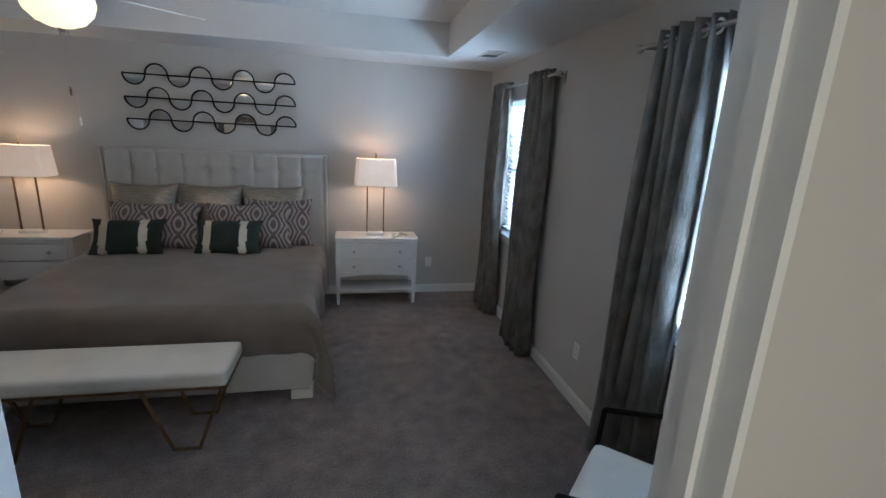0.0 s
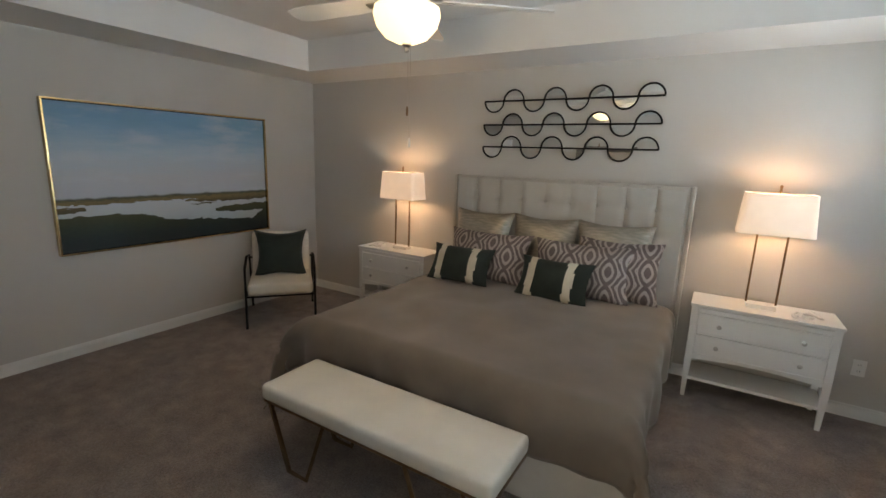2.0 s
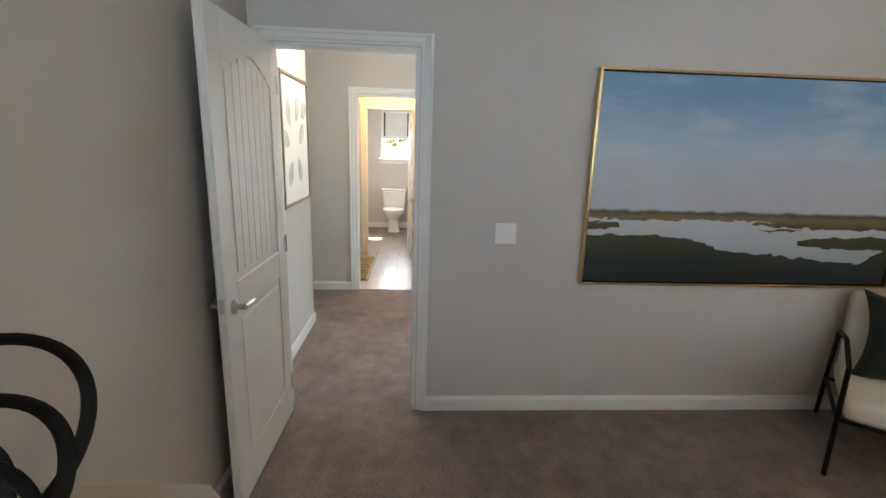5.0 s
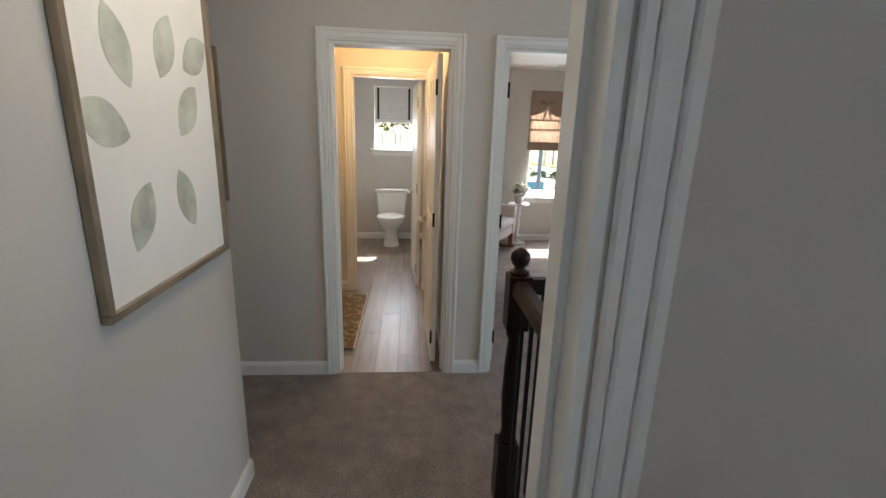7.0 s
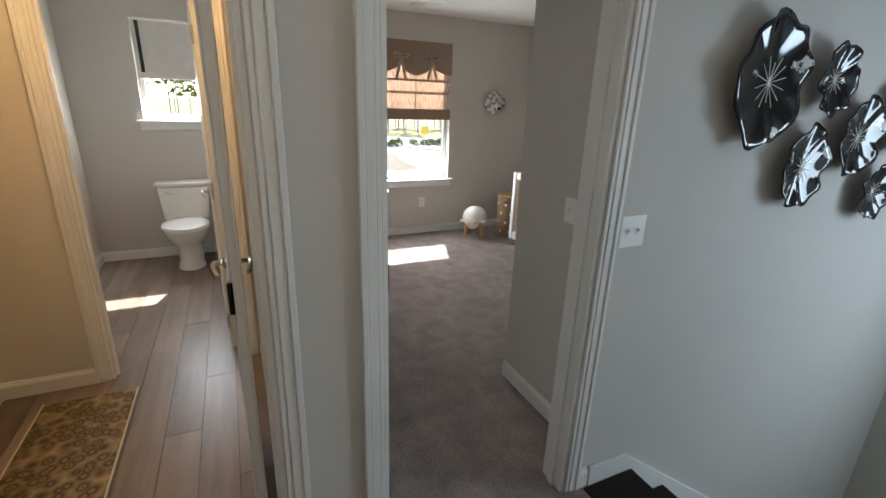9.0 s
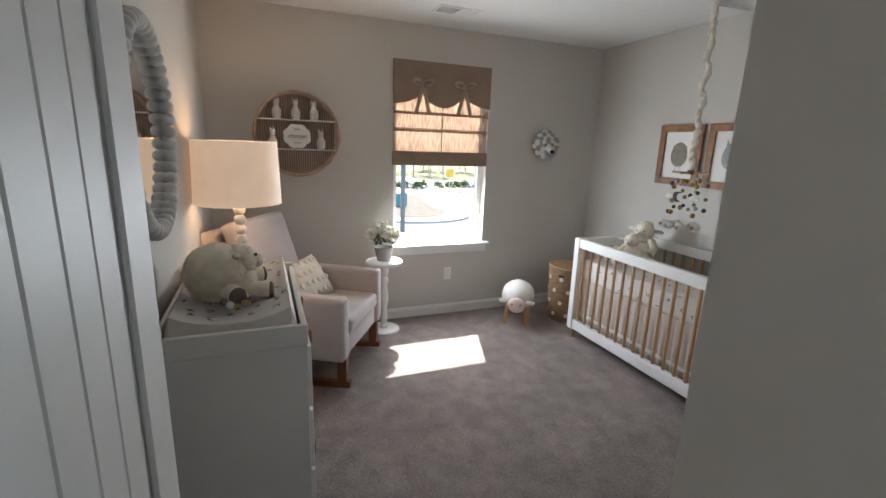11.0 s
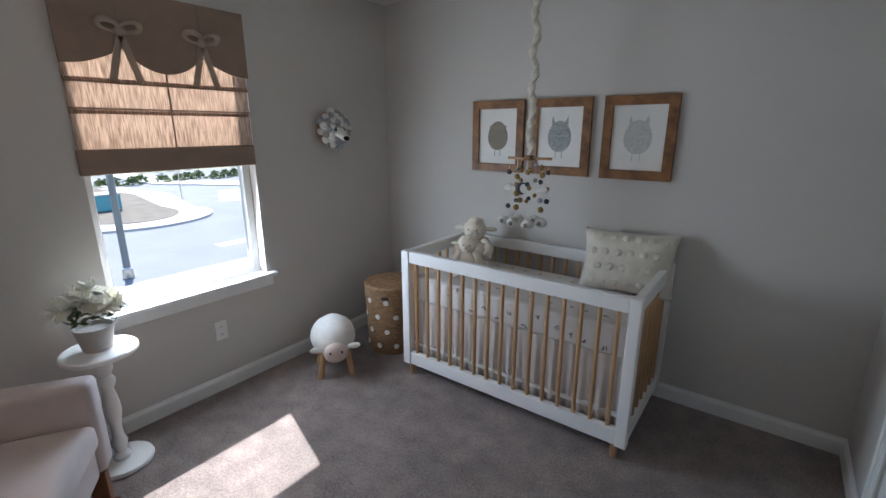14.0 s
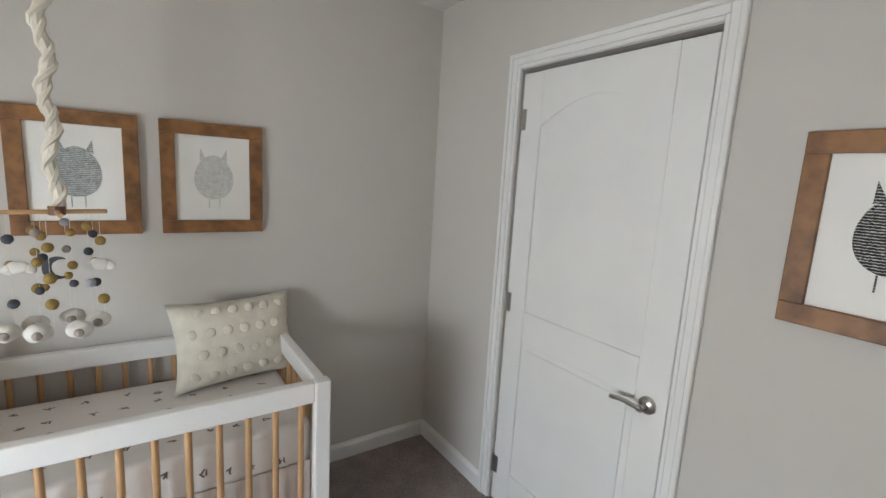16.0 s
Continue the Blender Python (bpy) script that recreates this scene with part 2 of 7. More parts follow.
structure("floor", boxed(BX0 - 0.06, -1.6, -0.2, BX1 + 0.14, BY1, 0), CARPET, "taupe wall-to-wall bedroom carpet with tread marks")
fl = box(box(boxed(HX0, -1.5, -0.2, BX0 - 0.06, 1.80, 0), HX0, 1.80, -0.2, -5.10, 2.83, 0), HX0 - 0.12, DOOR_N[0], -0.2, HX0, DOOR_N[1], 0)
structure("floor_hall", fl, CARPET, "taupe carpet of the upstairs hall")
structure("floor_nursery", boxed(NX0, NY0, -0.2, HX0 - 0.12, NY1, 0), CARPET, "taupe plush carpet of the nursery")

# ceilings: the bedroom's tray is raised over a flat border
bm = bmesh.new()
TX0, TX1, TY0, TY1, TZ = BX0 + 0.6, BX1 - 0.62, BY0 + 0.6, BY1 - 0.6, 2.72
box(bm, BX0 - 0.1, BY0 - 0.12, H, TX0, BY1 + 0.1, H + 0.32)
box(bm, TX1, BY0 - 0.12, H, BX1 + 0.14, BY1 + 0.1, H + 0.32)
box(bm, TX0, BY0 - 0.12, H, TX1, TY0, H + 0.32)
box(bm, TX0, TY1, H, TX1, BY1 + 0.1, H + 0.32)
box(bm, TX0, TY0, TZ, TX1, TY1, TZ + 0.1)
structure("ceiling", bm, CEIL, "white tray ceiling over the bedroom")
structure("ceiling_hall", boxed(HX0 - 0.1, -1.6, H, BX0 - 0.11, 5.7, H + 0.1), CEIL, "flat white hall ceiling")
structure("ceiling_nursery", boxed(NX0 - 0.14, 0.3, H, HX0 - 0.101, NY1 + 0.12, H + 0.1), CEIL, "flat white nursery ceiling")
structure("ceiling_dressing", boxed(-1.3, -1.7, H, 2.0, BY0 - 0.121, H + 0.1), CEIL, "flat white ceiling")


def baseboard(axis, c, side, a0, a1):
    """Along axis at the wall face c; side: +1 or -1, the way into the room."""
    prof = [(0, 0), (0.015, 0), (0.015, 0.068), (0.011, 0.078), (0.006, 0.084), (0.004, 0.092), (0, 0.092)]
    bm = prism([(p * side, z) for p, z in prof], a1 - a0)
    bm.transform(Matrix.Translation((c, a0, 0)) if axis == "y" else Matrix.Translation((a0, c, 0)) @ Matrix(((0, 1, 0, 0), (1, 0, 0, 0), (0, 0, 1, 0), (0, 0, 0, 1))))
    return structure("baseboard", bm, TRIM, "white painted baseboard along the wall")


CW = 0.066
baseboard("x", BY1, -1, BX0, BX1)
baseboard("y", BX1, -1, BY0, BY1)
baseboard("y", BX0, 1, DOOR_B[1] + CW, BY1)
baseboard("x", BY0, 1, BX0, DOOR_E[0] - CW)
baseboard("x", BY0, 1, DOOR_E[1] + CW, BX1)
baseboard("x", HS, 1, -5.36, HX1)
baseboard("y", -5.36, -1, -1.4, HS)
baseboard("y", HX0, 1, -1.4, DOOR_T[0] - CW)
baseboard("y", HX0, 1, DOOR_T[1] + CW, DOOR_N[0] - CW)
baseboard("y", HX0, 1, DOOR_N[1] + CW, 3.06)
baseboard("y", HX1, -1, DOOR_B[1] + CW, 1.8)
baseboard("y", NX0, 1, NY0, NY1)
baseboard("x", NY1, -1, NX0, NX1)
baseboard("y", NX1, -1, DOOR_C[1] + CW, NY1)
baseboard("y", NX1, -1, 2.97, DOOR_C[0] - CW)
baseboard("x", 2.97, -1, NX1, HX0 - 0.12)
baseboard("x", NY0, 1, NX0, HX0 - 0.12)
baseboard("y", NX0, 1, 0.4, NY0 - 0.10)
baseboard("x", NY0 - 0.10, -1, NX0, HX0 - 0.12)
baseboard("x", 0.40, 1, NX0, HX0 - 0.12)
baseboard("y", -7.87, 1, 0.4, 0.88 - CW)


def casing(axis, c, side, a0, a1, top=DOOR):
    """A moulded frame round an opening on one face of a wall."""
    bm = bmesh.new()
    for w0, w1, d in ((0.004, 0.020, 0.011), (0.020, 0.048, 0.015), (0.048, CW, 0.021)):
        for s, e, b, t in ((a0 - w1, a0 - w0, 0, top + w1), (a1 + w0, a1 + w1, 0, top + w1), (a0 - w0, a1 + w0, top + w0, top + w1)):
            lo, hi = sorted((c, c + side * d))
            box(bm, *((lo, s, b, hi, e, t) if axis == "y" else (s, lo, b, e, hi, t)), bevel=0.003, seg=1)
    return structure("trim_casing", bm, TRIM, "white moulded door casing")


def jamb(axis, c0, c1, a0, a1, top=DOOR, stop=0.5):
    bm = bmesh.new()
    t = 0.014
    m = c0 + (c1 - c0) * stop
    for s, e, b, u, p0, p1 in ((a0, a0 + t, 0, top, c0, c1), (a1 - t, a1, 0, top, c0, c1), (a0 + t, a1 - t, top - t, top, c0, c1),
                               (a0 + t, a0 + t + 0.011, 0, top - t, m - 0.016, m + 0.016), (a1 - t - 0.011, a1 - t, 0, top - t, m - 0.016, m + 0.016)):
        box(bm, *((p0, s, b, p1, e, u) if axis == "y" else (s, p0, b, e, p1, u)))
    return structure("trim_jamb", bm, TRIM, "white painted door jamb")


for c, side, d in ((BX0, 1, DOOR_B), (HX1, -1, DOOR_B), (HX0, 1, DOOR_T), (HX0 - 0.12, -1, DOOR_T), (HX0, 1, DOOR_N), (HX0 - 0.12, -1, DOOR_N), (NX1, -1, DOOR_C), (-7.87, 1, (0.88, 1.58))):
    casing("y", c, side, *d)
casing("x", BY0, 1, *DOOR_E)
jamb("y", HX1, BX0, *DOOR_B)
jamb("y", HX0 - 0.12, HX0, *DOOR_T)
jamb("y", HX0 - 0.12, HX0, *DOOR_N)
jamb("y", -7.97, -7.87, 0.88, 1.58)
jamb("x", BY0 - 0.12, BY0, *DOOR_E)


# ---- more materials ----
DUVET = mat("taupe_duvet_cloth", (0.170, 0.136, 0.108), 0.62, scale=5, vary=0.07, fine=420, bump=0.3, dist=0.001, sheen=0.25)
LINEN = mat("light_upholstery", (0.50, 0.475, 0.43), 0.85, scale=6, vary=0.03, fine=420, bump=0.35, dist=0.001, sheen=0.2)
IVORY = mat("ivory_bench_cloth", (0.76, 0.72, 0.64), 0.8, scale=6, vary=0.03, fine=380, bump=0.3, dist=0.001)
SILVER = mat("silver_satin", (0.36, 0.325, 0.27), 0.33, 0.55, scale=14, vary=0.12, fine=90, bump=0.35, dist=0.002, stretch=(1, 1, 5))
VELVET = mat("dark_green_velvet", (0.013, 0.024, 0.020), 0.8, scale=9, vary=0.12, fine=300, bump=0.2, dist=0.001, sheen=0.08)
RIBBON = mat("ivory_ribbon", (0.62, 0.56, 0.46), 0.6, scale=20, vary=0.04, fine=300, bump=0.2, dist=0.001)
BRONZE = mat("antique_brass", (0.24, 0.155, 0.085), 0.42, 0.85, scale=12, vary=0.12, fine=80, bump=0.05)
BRASS = mat("polished_brass", (0.72, 0.52, 0.26), 0.22, 1.0, scale=12, vary=0.05, fine=80, bump=0.0)
NICKEL = mat("brushed_nickel", (0.55, 0.53, 0.50), 0.28, 1.0, scale=12, vary=0.05, fine=120, bump=0.02)
BLACK = mat("black_metal", (0.005, 0.0045, 0.0045), 0.55, 0.0, scale=14, vary=0.1, fine=90, bump=0.12)
BLACK.node_tree.nodes["Principled BSDF"].inputs["Specular IOR Level"].default_value = 0.25
MIRROR = mat("mirror_glass", (0.86, 0.87, 0.86), 0.02, 1.0, scale=2, vary=0.0, fine=10, bump=0.0)
SHADE = mat("lamp_shade_linen", (0.85, 0.78, 0.68), 0.8, scale=10, vary=0.02, fine=260, bump=0.2, dist=0.001, trans=0.0, emit=((1.0, 0.64, 0.40), 0.07))
GLOWGLASS = mat("frosted_lamp_glass", (0.9, 0.86, 0.74), 0.4, scale=10, vary=0.02, fine=60, bump=0.0, emit=((1.0, 0.76, 0.38), 0.28))
NGLASS = mat("frosted_dome_glass", (0.9, 0.86, 0.78), 0.4, scale=10, vary=0.02, fine=60, bump=0.0, emit=((1.0, 0.80, 0.58), 0.19))
CURTAIN = mat("silver_grey_curtain", (0.30, 0.285, 0.26), 0.36, 0.4, scale=13, vary=0.18, fine=150, bump=0.7, dist=0.004, stretch=(1, 1, 0.6))
BLIND = mat("white_blind_slat", (0.80, 0.84, 0.87), 0.45, scale=10, vary=0.01, fine=60, bump=0.0)


def glowing_through(m, share):
    """Lets part of the light pass through a thin sheet."""
    n, l = m.node_tree.nodes, m.node_tree.links
    p = n["Principled BSDF"]
    tr, mx = n.new("ShaderNodeBsdfTranslucent"), n.new("ShaderNodeMixShader")
    l.new(p.inputs["Base Color"].links[0].from_socket, tr.inputs[0])
    mx.inputs[0].default_value = share
    l.new(p.outputs[0], mx.inputs[1]); l.new(tr.outputs[0], mx.inputs[2])
    l.new(mx.outputs[0], n["Material Output"].inputs[0])


glowing_through(CURTAIN, 0.25)
glowing_through(BLIND, 0.45)
PLASTIC = mat("white_plastic", (0.80, 0.79, 0.76), 0.35, scale=8, vary=0.01, fine=60, bump=0.0)
# near-black that also paints the shade inside slots, vents and the hamper grip
DARKHOLE = mat("dark_recess", (0.03, 0.03, 0.03), 0.9, scale=8, vary=0.05, fine=60, bump=0.0)
BOUCLE = mat("cream_plush", (0.70, 0.655, 0.56), 0.95, scale=20, vary=0.05, fine=170, bump=0.5, dist=0.003, sheen=0.2)
AGAVE = mat("agave_leaf", (0.009, 0.030, 0.012), 0.42, scale=7, vary=0.2, fine=60, bump=0.08, second=(0.007, 0.020, 0.010))
PEBBLE = mat("brown_pebbles", (0.13, 0.085, 0.055), 0.6, scale=24, vary=0.25, fine=90, bump=0.2)
GLASS = bpy.data.materials.new("window_glass")
GLASS.use_nodes = True
gp = GLASS.node_tree.nodes["Principled BSDF"]
gp.inputs["Transmission Weight"].default_value, gp.inputs["Roughness"].default_value, gp.inputs["IOR"].default_value = 1.0, 0.0, 1.02


def ikat():
    """Brown cloth woven with pale lozenge rings and wavy stripes."""
    m = mat("ikat_cloth", (0.135, 0.105, 0.10), 0.6, scale=30, vary=0.1, fine=320, bump=0.2, dist=0.001)
    n, l = m.node_tree.nodes, m.node_tree.links
    p = n["Principled BSDF"]
    old = p.inputs["Base Color"].links[0].from_socket
    tc, sep = n.new("ShaderNodeTexCoord"), n.new("ShaderNodeSeparateXYZ")
    l.new(tc.outputs["Object"], sep.inputs[0])

    def op(kind, a, b=None):
        q = n.new("ShaderNodeMath")
        q.operation = kind
        for i, v in enumerate((a, b)):
            if v is None:
                continue
            if isinstance(v, (int, float)):
                q.inputs[i].default_value = v
            else:
                l.new(v, q.inputs[i])
        return q.outputs[0]
    column = op("MULTIPLY", sep.outputs[0], 7.0)
    stagger = op("MULTIPLY", op("FLOOR", column), 0.5)
    u = op("SUBTRACT", op("FRACT", column), 0.5)
    v = op("SUBTRACT", op("FRACT", op("ADD", op("MULTIPLY", sep.outputs[2], 5.0), stagger)), 0.5)
    wide = op("ADD", op("POWER", op("ABSOLUTE", op("MULTIPLY", u, 2.1)), 1.5), op("POWER", op("ABSOLUTE", op("MULTIPLY", v, 1.7)), 1.5))
    ring = op("LESS_THAN", op("ABSOLUTE", op("SUBTRACT", op("FRACT", op("MULTIPLY", wide, 1.55)), 0.55)), 0.20)
    mix = n.new("ShaderNodeMix")
    mix.data_type = "RGBA"
    l.new(ring, mix.inputs[0]); l.new(old, mix.inputs[6])
    mix.inputs[7].default_value = (0.36, 0.31, 0.29, 1)
    l.new(mix.outputs[2], p.inputs["Base Color"])
    return m


IKAT = ikat()


def cushion(w, h, d, n=14, pinch=0.06, seed=0):
    """A filled cushion that stands in x and z, its middle at the origin."""
    bm = bmesh.new()
    rnd = random.Random(seed)
    ph = rnd.random() * 6
    grid = {}
    for side in (1, -1):
        for i in range(n + 1):
            for j in range(n + 1):
                a, b = 2 * i / n - 1, 2 * j / n - 1
                edge = i in (0, n) or j in (0, n)
                if edge and side < 0:
                    grid[side, i, j] = grid[1, i, j]
                    continue
                puff = (max(0.0, 1 - abs(a) ** 2.6) * max(0.0, 1 - abs(b) ** 2.6)) ** 0.55
                x = a * w / 2 * (1 - pinch * (1 - b * b))
                z = b * h / 2 * (1 - pinch * (1 - a * a))
                y = -side * d / 2 * puff * (1 + 0.08 * math.sin(5 * a + ph) * math.cos(4 * b + ph))
                grid[side, i, j] = bm.verts.new((x, y, z))
    for side in (1, -1):
        for i in range(n):
            for j in range(n):
                vs = [grid[side, i, j], grid[side, i + 1, j], grid[side, i + 1, j + 1], grid[side, i, j + 1]]
                bm.faces.new(vs if side > 0 else vs[::-1])
    return bm


def slabs(spec, bevel=0.006):
    bm = bmesh.new()
    for s in spec:
        box(bm, *s, bevel=bevel)
    return bm


# ---- doors ----
def arc_panel(w, z0, z1, rise, n=12):
    """Outline of a panel with an arched head."""
    pts = [(-w / 2, z0), (w / 2, z0), (w / 2, z1 - rise)]
    pts += [(w / 2 * math.cos(math.pi * k / n), z1 - rise + rise * math.sin(math.pi * k / n)) for k in range(1, n)]
    return pts + [(-w / 2, z1 - rise)]


def door(name, width, hinge, rz, flip, label, lever=True, height=2.02, grip=0.91, planks=True, metal=None):
    """A two-panel moulded door; the leaf runs along local +x from the hinge, with its faces at y 0 and 0.035."""
    t = thing(name, label, "door", *hinge, rz=rz, kind="structure")
    e = 0.035
    st = 0.115
    iw = width - 2 * st
    bm = boxed(0.0, 0.008, 0.012, width, e - 0.008, height)
    for y0, y1 in ((0.0, 0.008), (e - 0.008, e)):
        box(bm, 0, y0, 0.012, st, y1, height, 0.003, 1)
        box(bm, width - st, y0, 0.012, width, y1, height, 0.003, 1)
        box(bm, st, y0, 0.012, width - st, y1, 0.20, 0.003, 1)
        box(bm, st, y0, 0.86, width - st, y1, 1.00, 0.003, 1)
        head = [(st, height), (st, height - 0.22)]
        head += [(st + iw * k / 14, height - 0.22 + 0.10 * math.sin(math.pi * k / 14)) for k in range(1, 14)]
        head += [(width - st, height - 0.22), (width - st, height)]
        hb = prism(head, 0.008)
        hb.transform(Matrix.Translation((0, y0, 0)))
        tmp = bpy.data.meshes.new("head")
        hb.to_mesh(tmp)
        hb.free()
        bm.from_mesh(tmp)
        bpy.data.meshes.remove(tmp)
    leaf = part("leaf", bm, TRIM, t)
    k = 7
    for y0, y1 in ((0.003, 0.009), (e - 0.009, e - 0.003)):
        for i in range(k if planks else 0):
            x0 = st + 0.025 + (iw - 0.05) * i / k
            part("plank", boxed(x0 + 0.0014, y0, 1.03, x0 + (iw - 0.05) / k - 0.0014, y1, height - 0.20 + 0.06 * math.sin(math.pi * (i + 0.5) / k), 0.002, 1), TRIM, leaf)
        part("panel", boxed(st + 0.03, y0, 0.23, width - st - 0.03, y1, 0.83, 0.003, 1), TRIM, leaf)
    for z in (0.20, 1.02, 1.83):
        hg = tube([(-0.004, e if flip else 0, z - 0.045), (-0.004, e if flip else 0, z + 0.045)], 0.007)
        box(hg, 0.001, e if flip else -0.0015, z - 0.044, 0.03, e + 0.0015 if flip else 0, z + 0.044)
        part("hinge", hg, metal or NICKEL, t, "dark bronze hinge" if metal else "brushed nickel hinge")
    if lever:
        for s, y in ((-1, 0.0), (1, e)):
            hb = lathe([(0.031, 0), (0.031, 0.006), (0.024, 0.012), (0.011, 0.016), (0.011, 0.045), (0.014, 0.05)], 18)
            hb.transform(Matrix.Translation((width - 0.065, y, grip)) @ pose(0, 0, 0, 90 if s < 0 else -90))
            yy = y + s * 0.047
            tube([(width - 0.065, yy, grip), (width - 0.10, yy + s * 0.004, grip + 0.003), (width - 0.135, yy, grip + 0.002), (width - 0.17, yy - s * 0.006, grip - 0.008), (width - 0.182, yy - s * 0.012, grip - 0.012)], 0.0085, bm=hb)
            part("door_handle", hb, NICKEL, t, "brushed nickel lever handle", smooth=True)
        part("latch", boxed(width - 0.0005, 0.008, 0.90, width + 0.0015, 0.027, 0.96), NICKEL, t, "nickel latch plate")
    return t


door("door_1", 0.752, (BX0 + 0.012, DOOR_B[0] + 0.012, 0), -1.0, True, "white two-panel door standing open against the wall")
door("door_2", 0.70, (HX0 - 0.128, DOOR_T[1] - 0.052, 0), 182.0, True, "white two-panel bath door standing open into the bath", metal=BLACK)
door("door_3", 0.755, (HX0 - 0.128, DOOR_N[0] + 0.05, 0), 181.5, False, "white two-panel nursery door standing open", metal=BLACK)
door("door_4", 0.792, (NX1 + 0.002, DOOR_C[1] - 0.014, 0), -90, False, "closed white two-panel closet door", grip=0.85, planks=False)
door("door_5", 0.66, (-7.985, 1.528, 0), 184.0, True, "white inner bath door standing open")


# ---- bedroom windows ----
def window(name, x_in, x_out, y0, y1, z0, z1, label, mid=None, sill=True):
    """A framed window in a wall that faces along x; x_in is the room side."""
    s = 1 if x_in > x_out else -1
    t = thing(name, label, "window", kind="structure")
    xm = x_in + (x_out - x_in) * 0.72
    fr = 0.045
    lo, hi = min(xm - 0.03, xm + 0.03), max(xm - 0.03, xm + 0.03)
    part("window_frame", slabs([(lo, y0, z0, hi, y0 + fr, z1), (lo, y1 - fr, z0, hi, y1, z1), (lo, y0 + fr, z0, hi, y1 - fr, z0 + fr), (lo, y0 + fr, z1 - fr, hi, y1 - fr, z1)], 0.004), PLASTIC, t)
    zs = [z0 + fr, z1 - fr]
    if mid:
        part("meeting_rail", boxed(lo + 0.006, y0 + fr, mid - 0.025, hi - 0.006, y1 - fr, mid + 0.025, 0.004), PLASTIC, t)
        zs = [z0 + fr, mid - 0.025, mid + 0.025, z1 - fr]
    for a, b in zip(zs[::2], zs[1::2]):
        g = part("pane", boxed(xm - 0.003, y0 + fr, a, xm + 0.003, y1 - fr, b), GLASS, t)
        g.visible_shadow = False
    if sill:
        a, b = sorted((x_in + s * 0.045, xm))
        part("window_sill", boxed(a, y0 - 0.055, z0 - 0.022, b, y1 + 0.055, z0 + 0.002, 0.006), TRIM, t)
        a, b = sorted((x_in + s * 0.014, x_in + s * 0.001))
        part("apron", boxed(a, y0 - 0.035, z0 - 0.085, b, y1 + 0.035, z0 - 0.023, 0.004), TRIM, t)
    return t


window("window_1", BX1, BX1 + 0.14, *WIN_1, "white bedroom window behind a lowered blind", mid=1.48)
window("window_2", BX1, BX1 + 0.14, *WIN_2, "white bedroom window behind a lowered blind", mid=1.48)


def blind(y0, y1, z0, z1, x):
    t = thing("window_blind", "white horizontal slat blind lowered over a window", "blind", group="bedroom window blinds")
    part("headrail", boxed(x - 0.03, y0 + 0.01, z1 - 0.06, x + 0.03, y1 - 0.01, z1 - 0.005, 0.004), BLIND, t)
    z = z1 - 0.09
    me = None
    while z > z0 + 0.05:
        if me is None:
            bm = boxed(-0.025, y0 + 0.015, -0.0015, 0.025, y1 - 0.015, 0.0015)
            sl = part("slat", bm, BLIND, t)
            me = sl.data
        else:
            sl = new("slat", me)
            sl.parent = t
        sl.matrix_basis = pose(x, 0, z, 0, 36, 0)
        z -= 0.043
    part("bottom_rail", boxed(x - 0.025, y0 + 0.015, z0 + 0.02, x + 0.025, y1 - 0.015, z0 + 0.045, 0.004), BLIND, t)
    for y in (y0 + 0.15, y1 - 0.15):
        part("cord", tube([(x, y, z0 + 0.03), (x, y, z1 - 0.05)], 0.0012, 5), BLIND, t)


blind(*WIN_1, BX1 + 0.045)
blind(*WIN_2, BX1 + 0.045)


def curtain(y0, y1, ztop, bottom, seed, folds=5, lean=0.0):
    """A pleated panel on rings; it widens a little towards the floor."""
    t = thing("curtain", "silver-grey woven curtain panel hanging to the carpet", "curtain", group="bedroom curtains")
    rnd = random.Random(seed)
    n, m = folds * 14, 26
    bm = bmesh.new()
    ph = [rnd.uniform(-0.5, 0.5) for _ in range(6)]
    rows = []
    for j in range(m + 1):
        h = j / m
        z = ztop + (bottom - ztop) * h
        row = []
        for i in range(n + 1):
            u = i / n
            wid = 1 + 0.14 * h
            mid = (y0 + y1) / 2 + lean * h
            amp = 0.040 + 0.022 * h
            a = u * folds * 2 * math.pi + 0.5 * math.sin(3 * h + ph[0]) + ph[1] * h * 2 * math.sin(u * 5)
            x = BX1 - 0.085 - 0.02 * h + amp * math.sin(a) + 0.012 * math.sin(7 * h + 9 * u + ph[2])
            y = mid + (u - 0.5) * (y1 - y0) * wid + 0.02 * math.cos(a) * h
            row.append(bm.verts.new((min(x, BX1 - 0.012), y, z)))
        rows.append(row)
    for a, b in zip(rows, rows[1:]):
        for i in range(n):
            bm.faces.new((a[i], a[i + 1], b[i + 1], b[i]))
    ob = part("cloth", bm, CURTAIN, t, smooth=False)
    ob.data.shade_smooth()
    so = ob.modifiers.new("thick", "SOLIDIFY")
    so.thickness = 0.003
    for k in range(folds):
        y = y0 + (y1 - y0) * (k + 0.5) / folds
        ring = tube([(BX1 - 0.09 + 0.0, y + 0.026 * math.cos(q * math.pi / 8), ztop - 0.05 + 0.026 * math.sin(q * math.pi / 8)) for q in range(16)], 0.006, 6, True)
        part("grommet", ring, NICKEL, t, "nickel grommet ring", smooth=True)
    return t


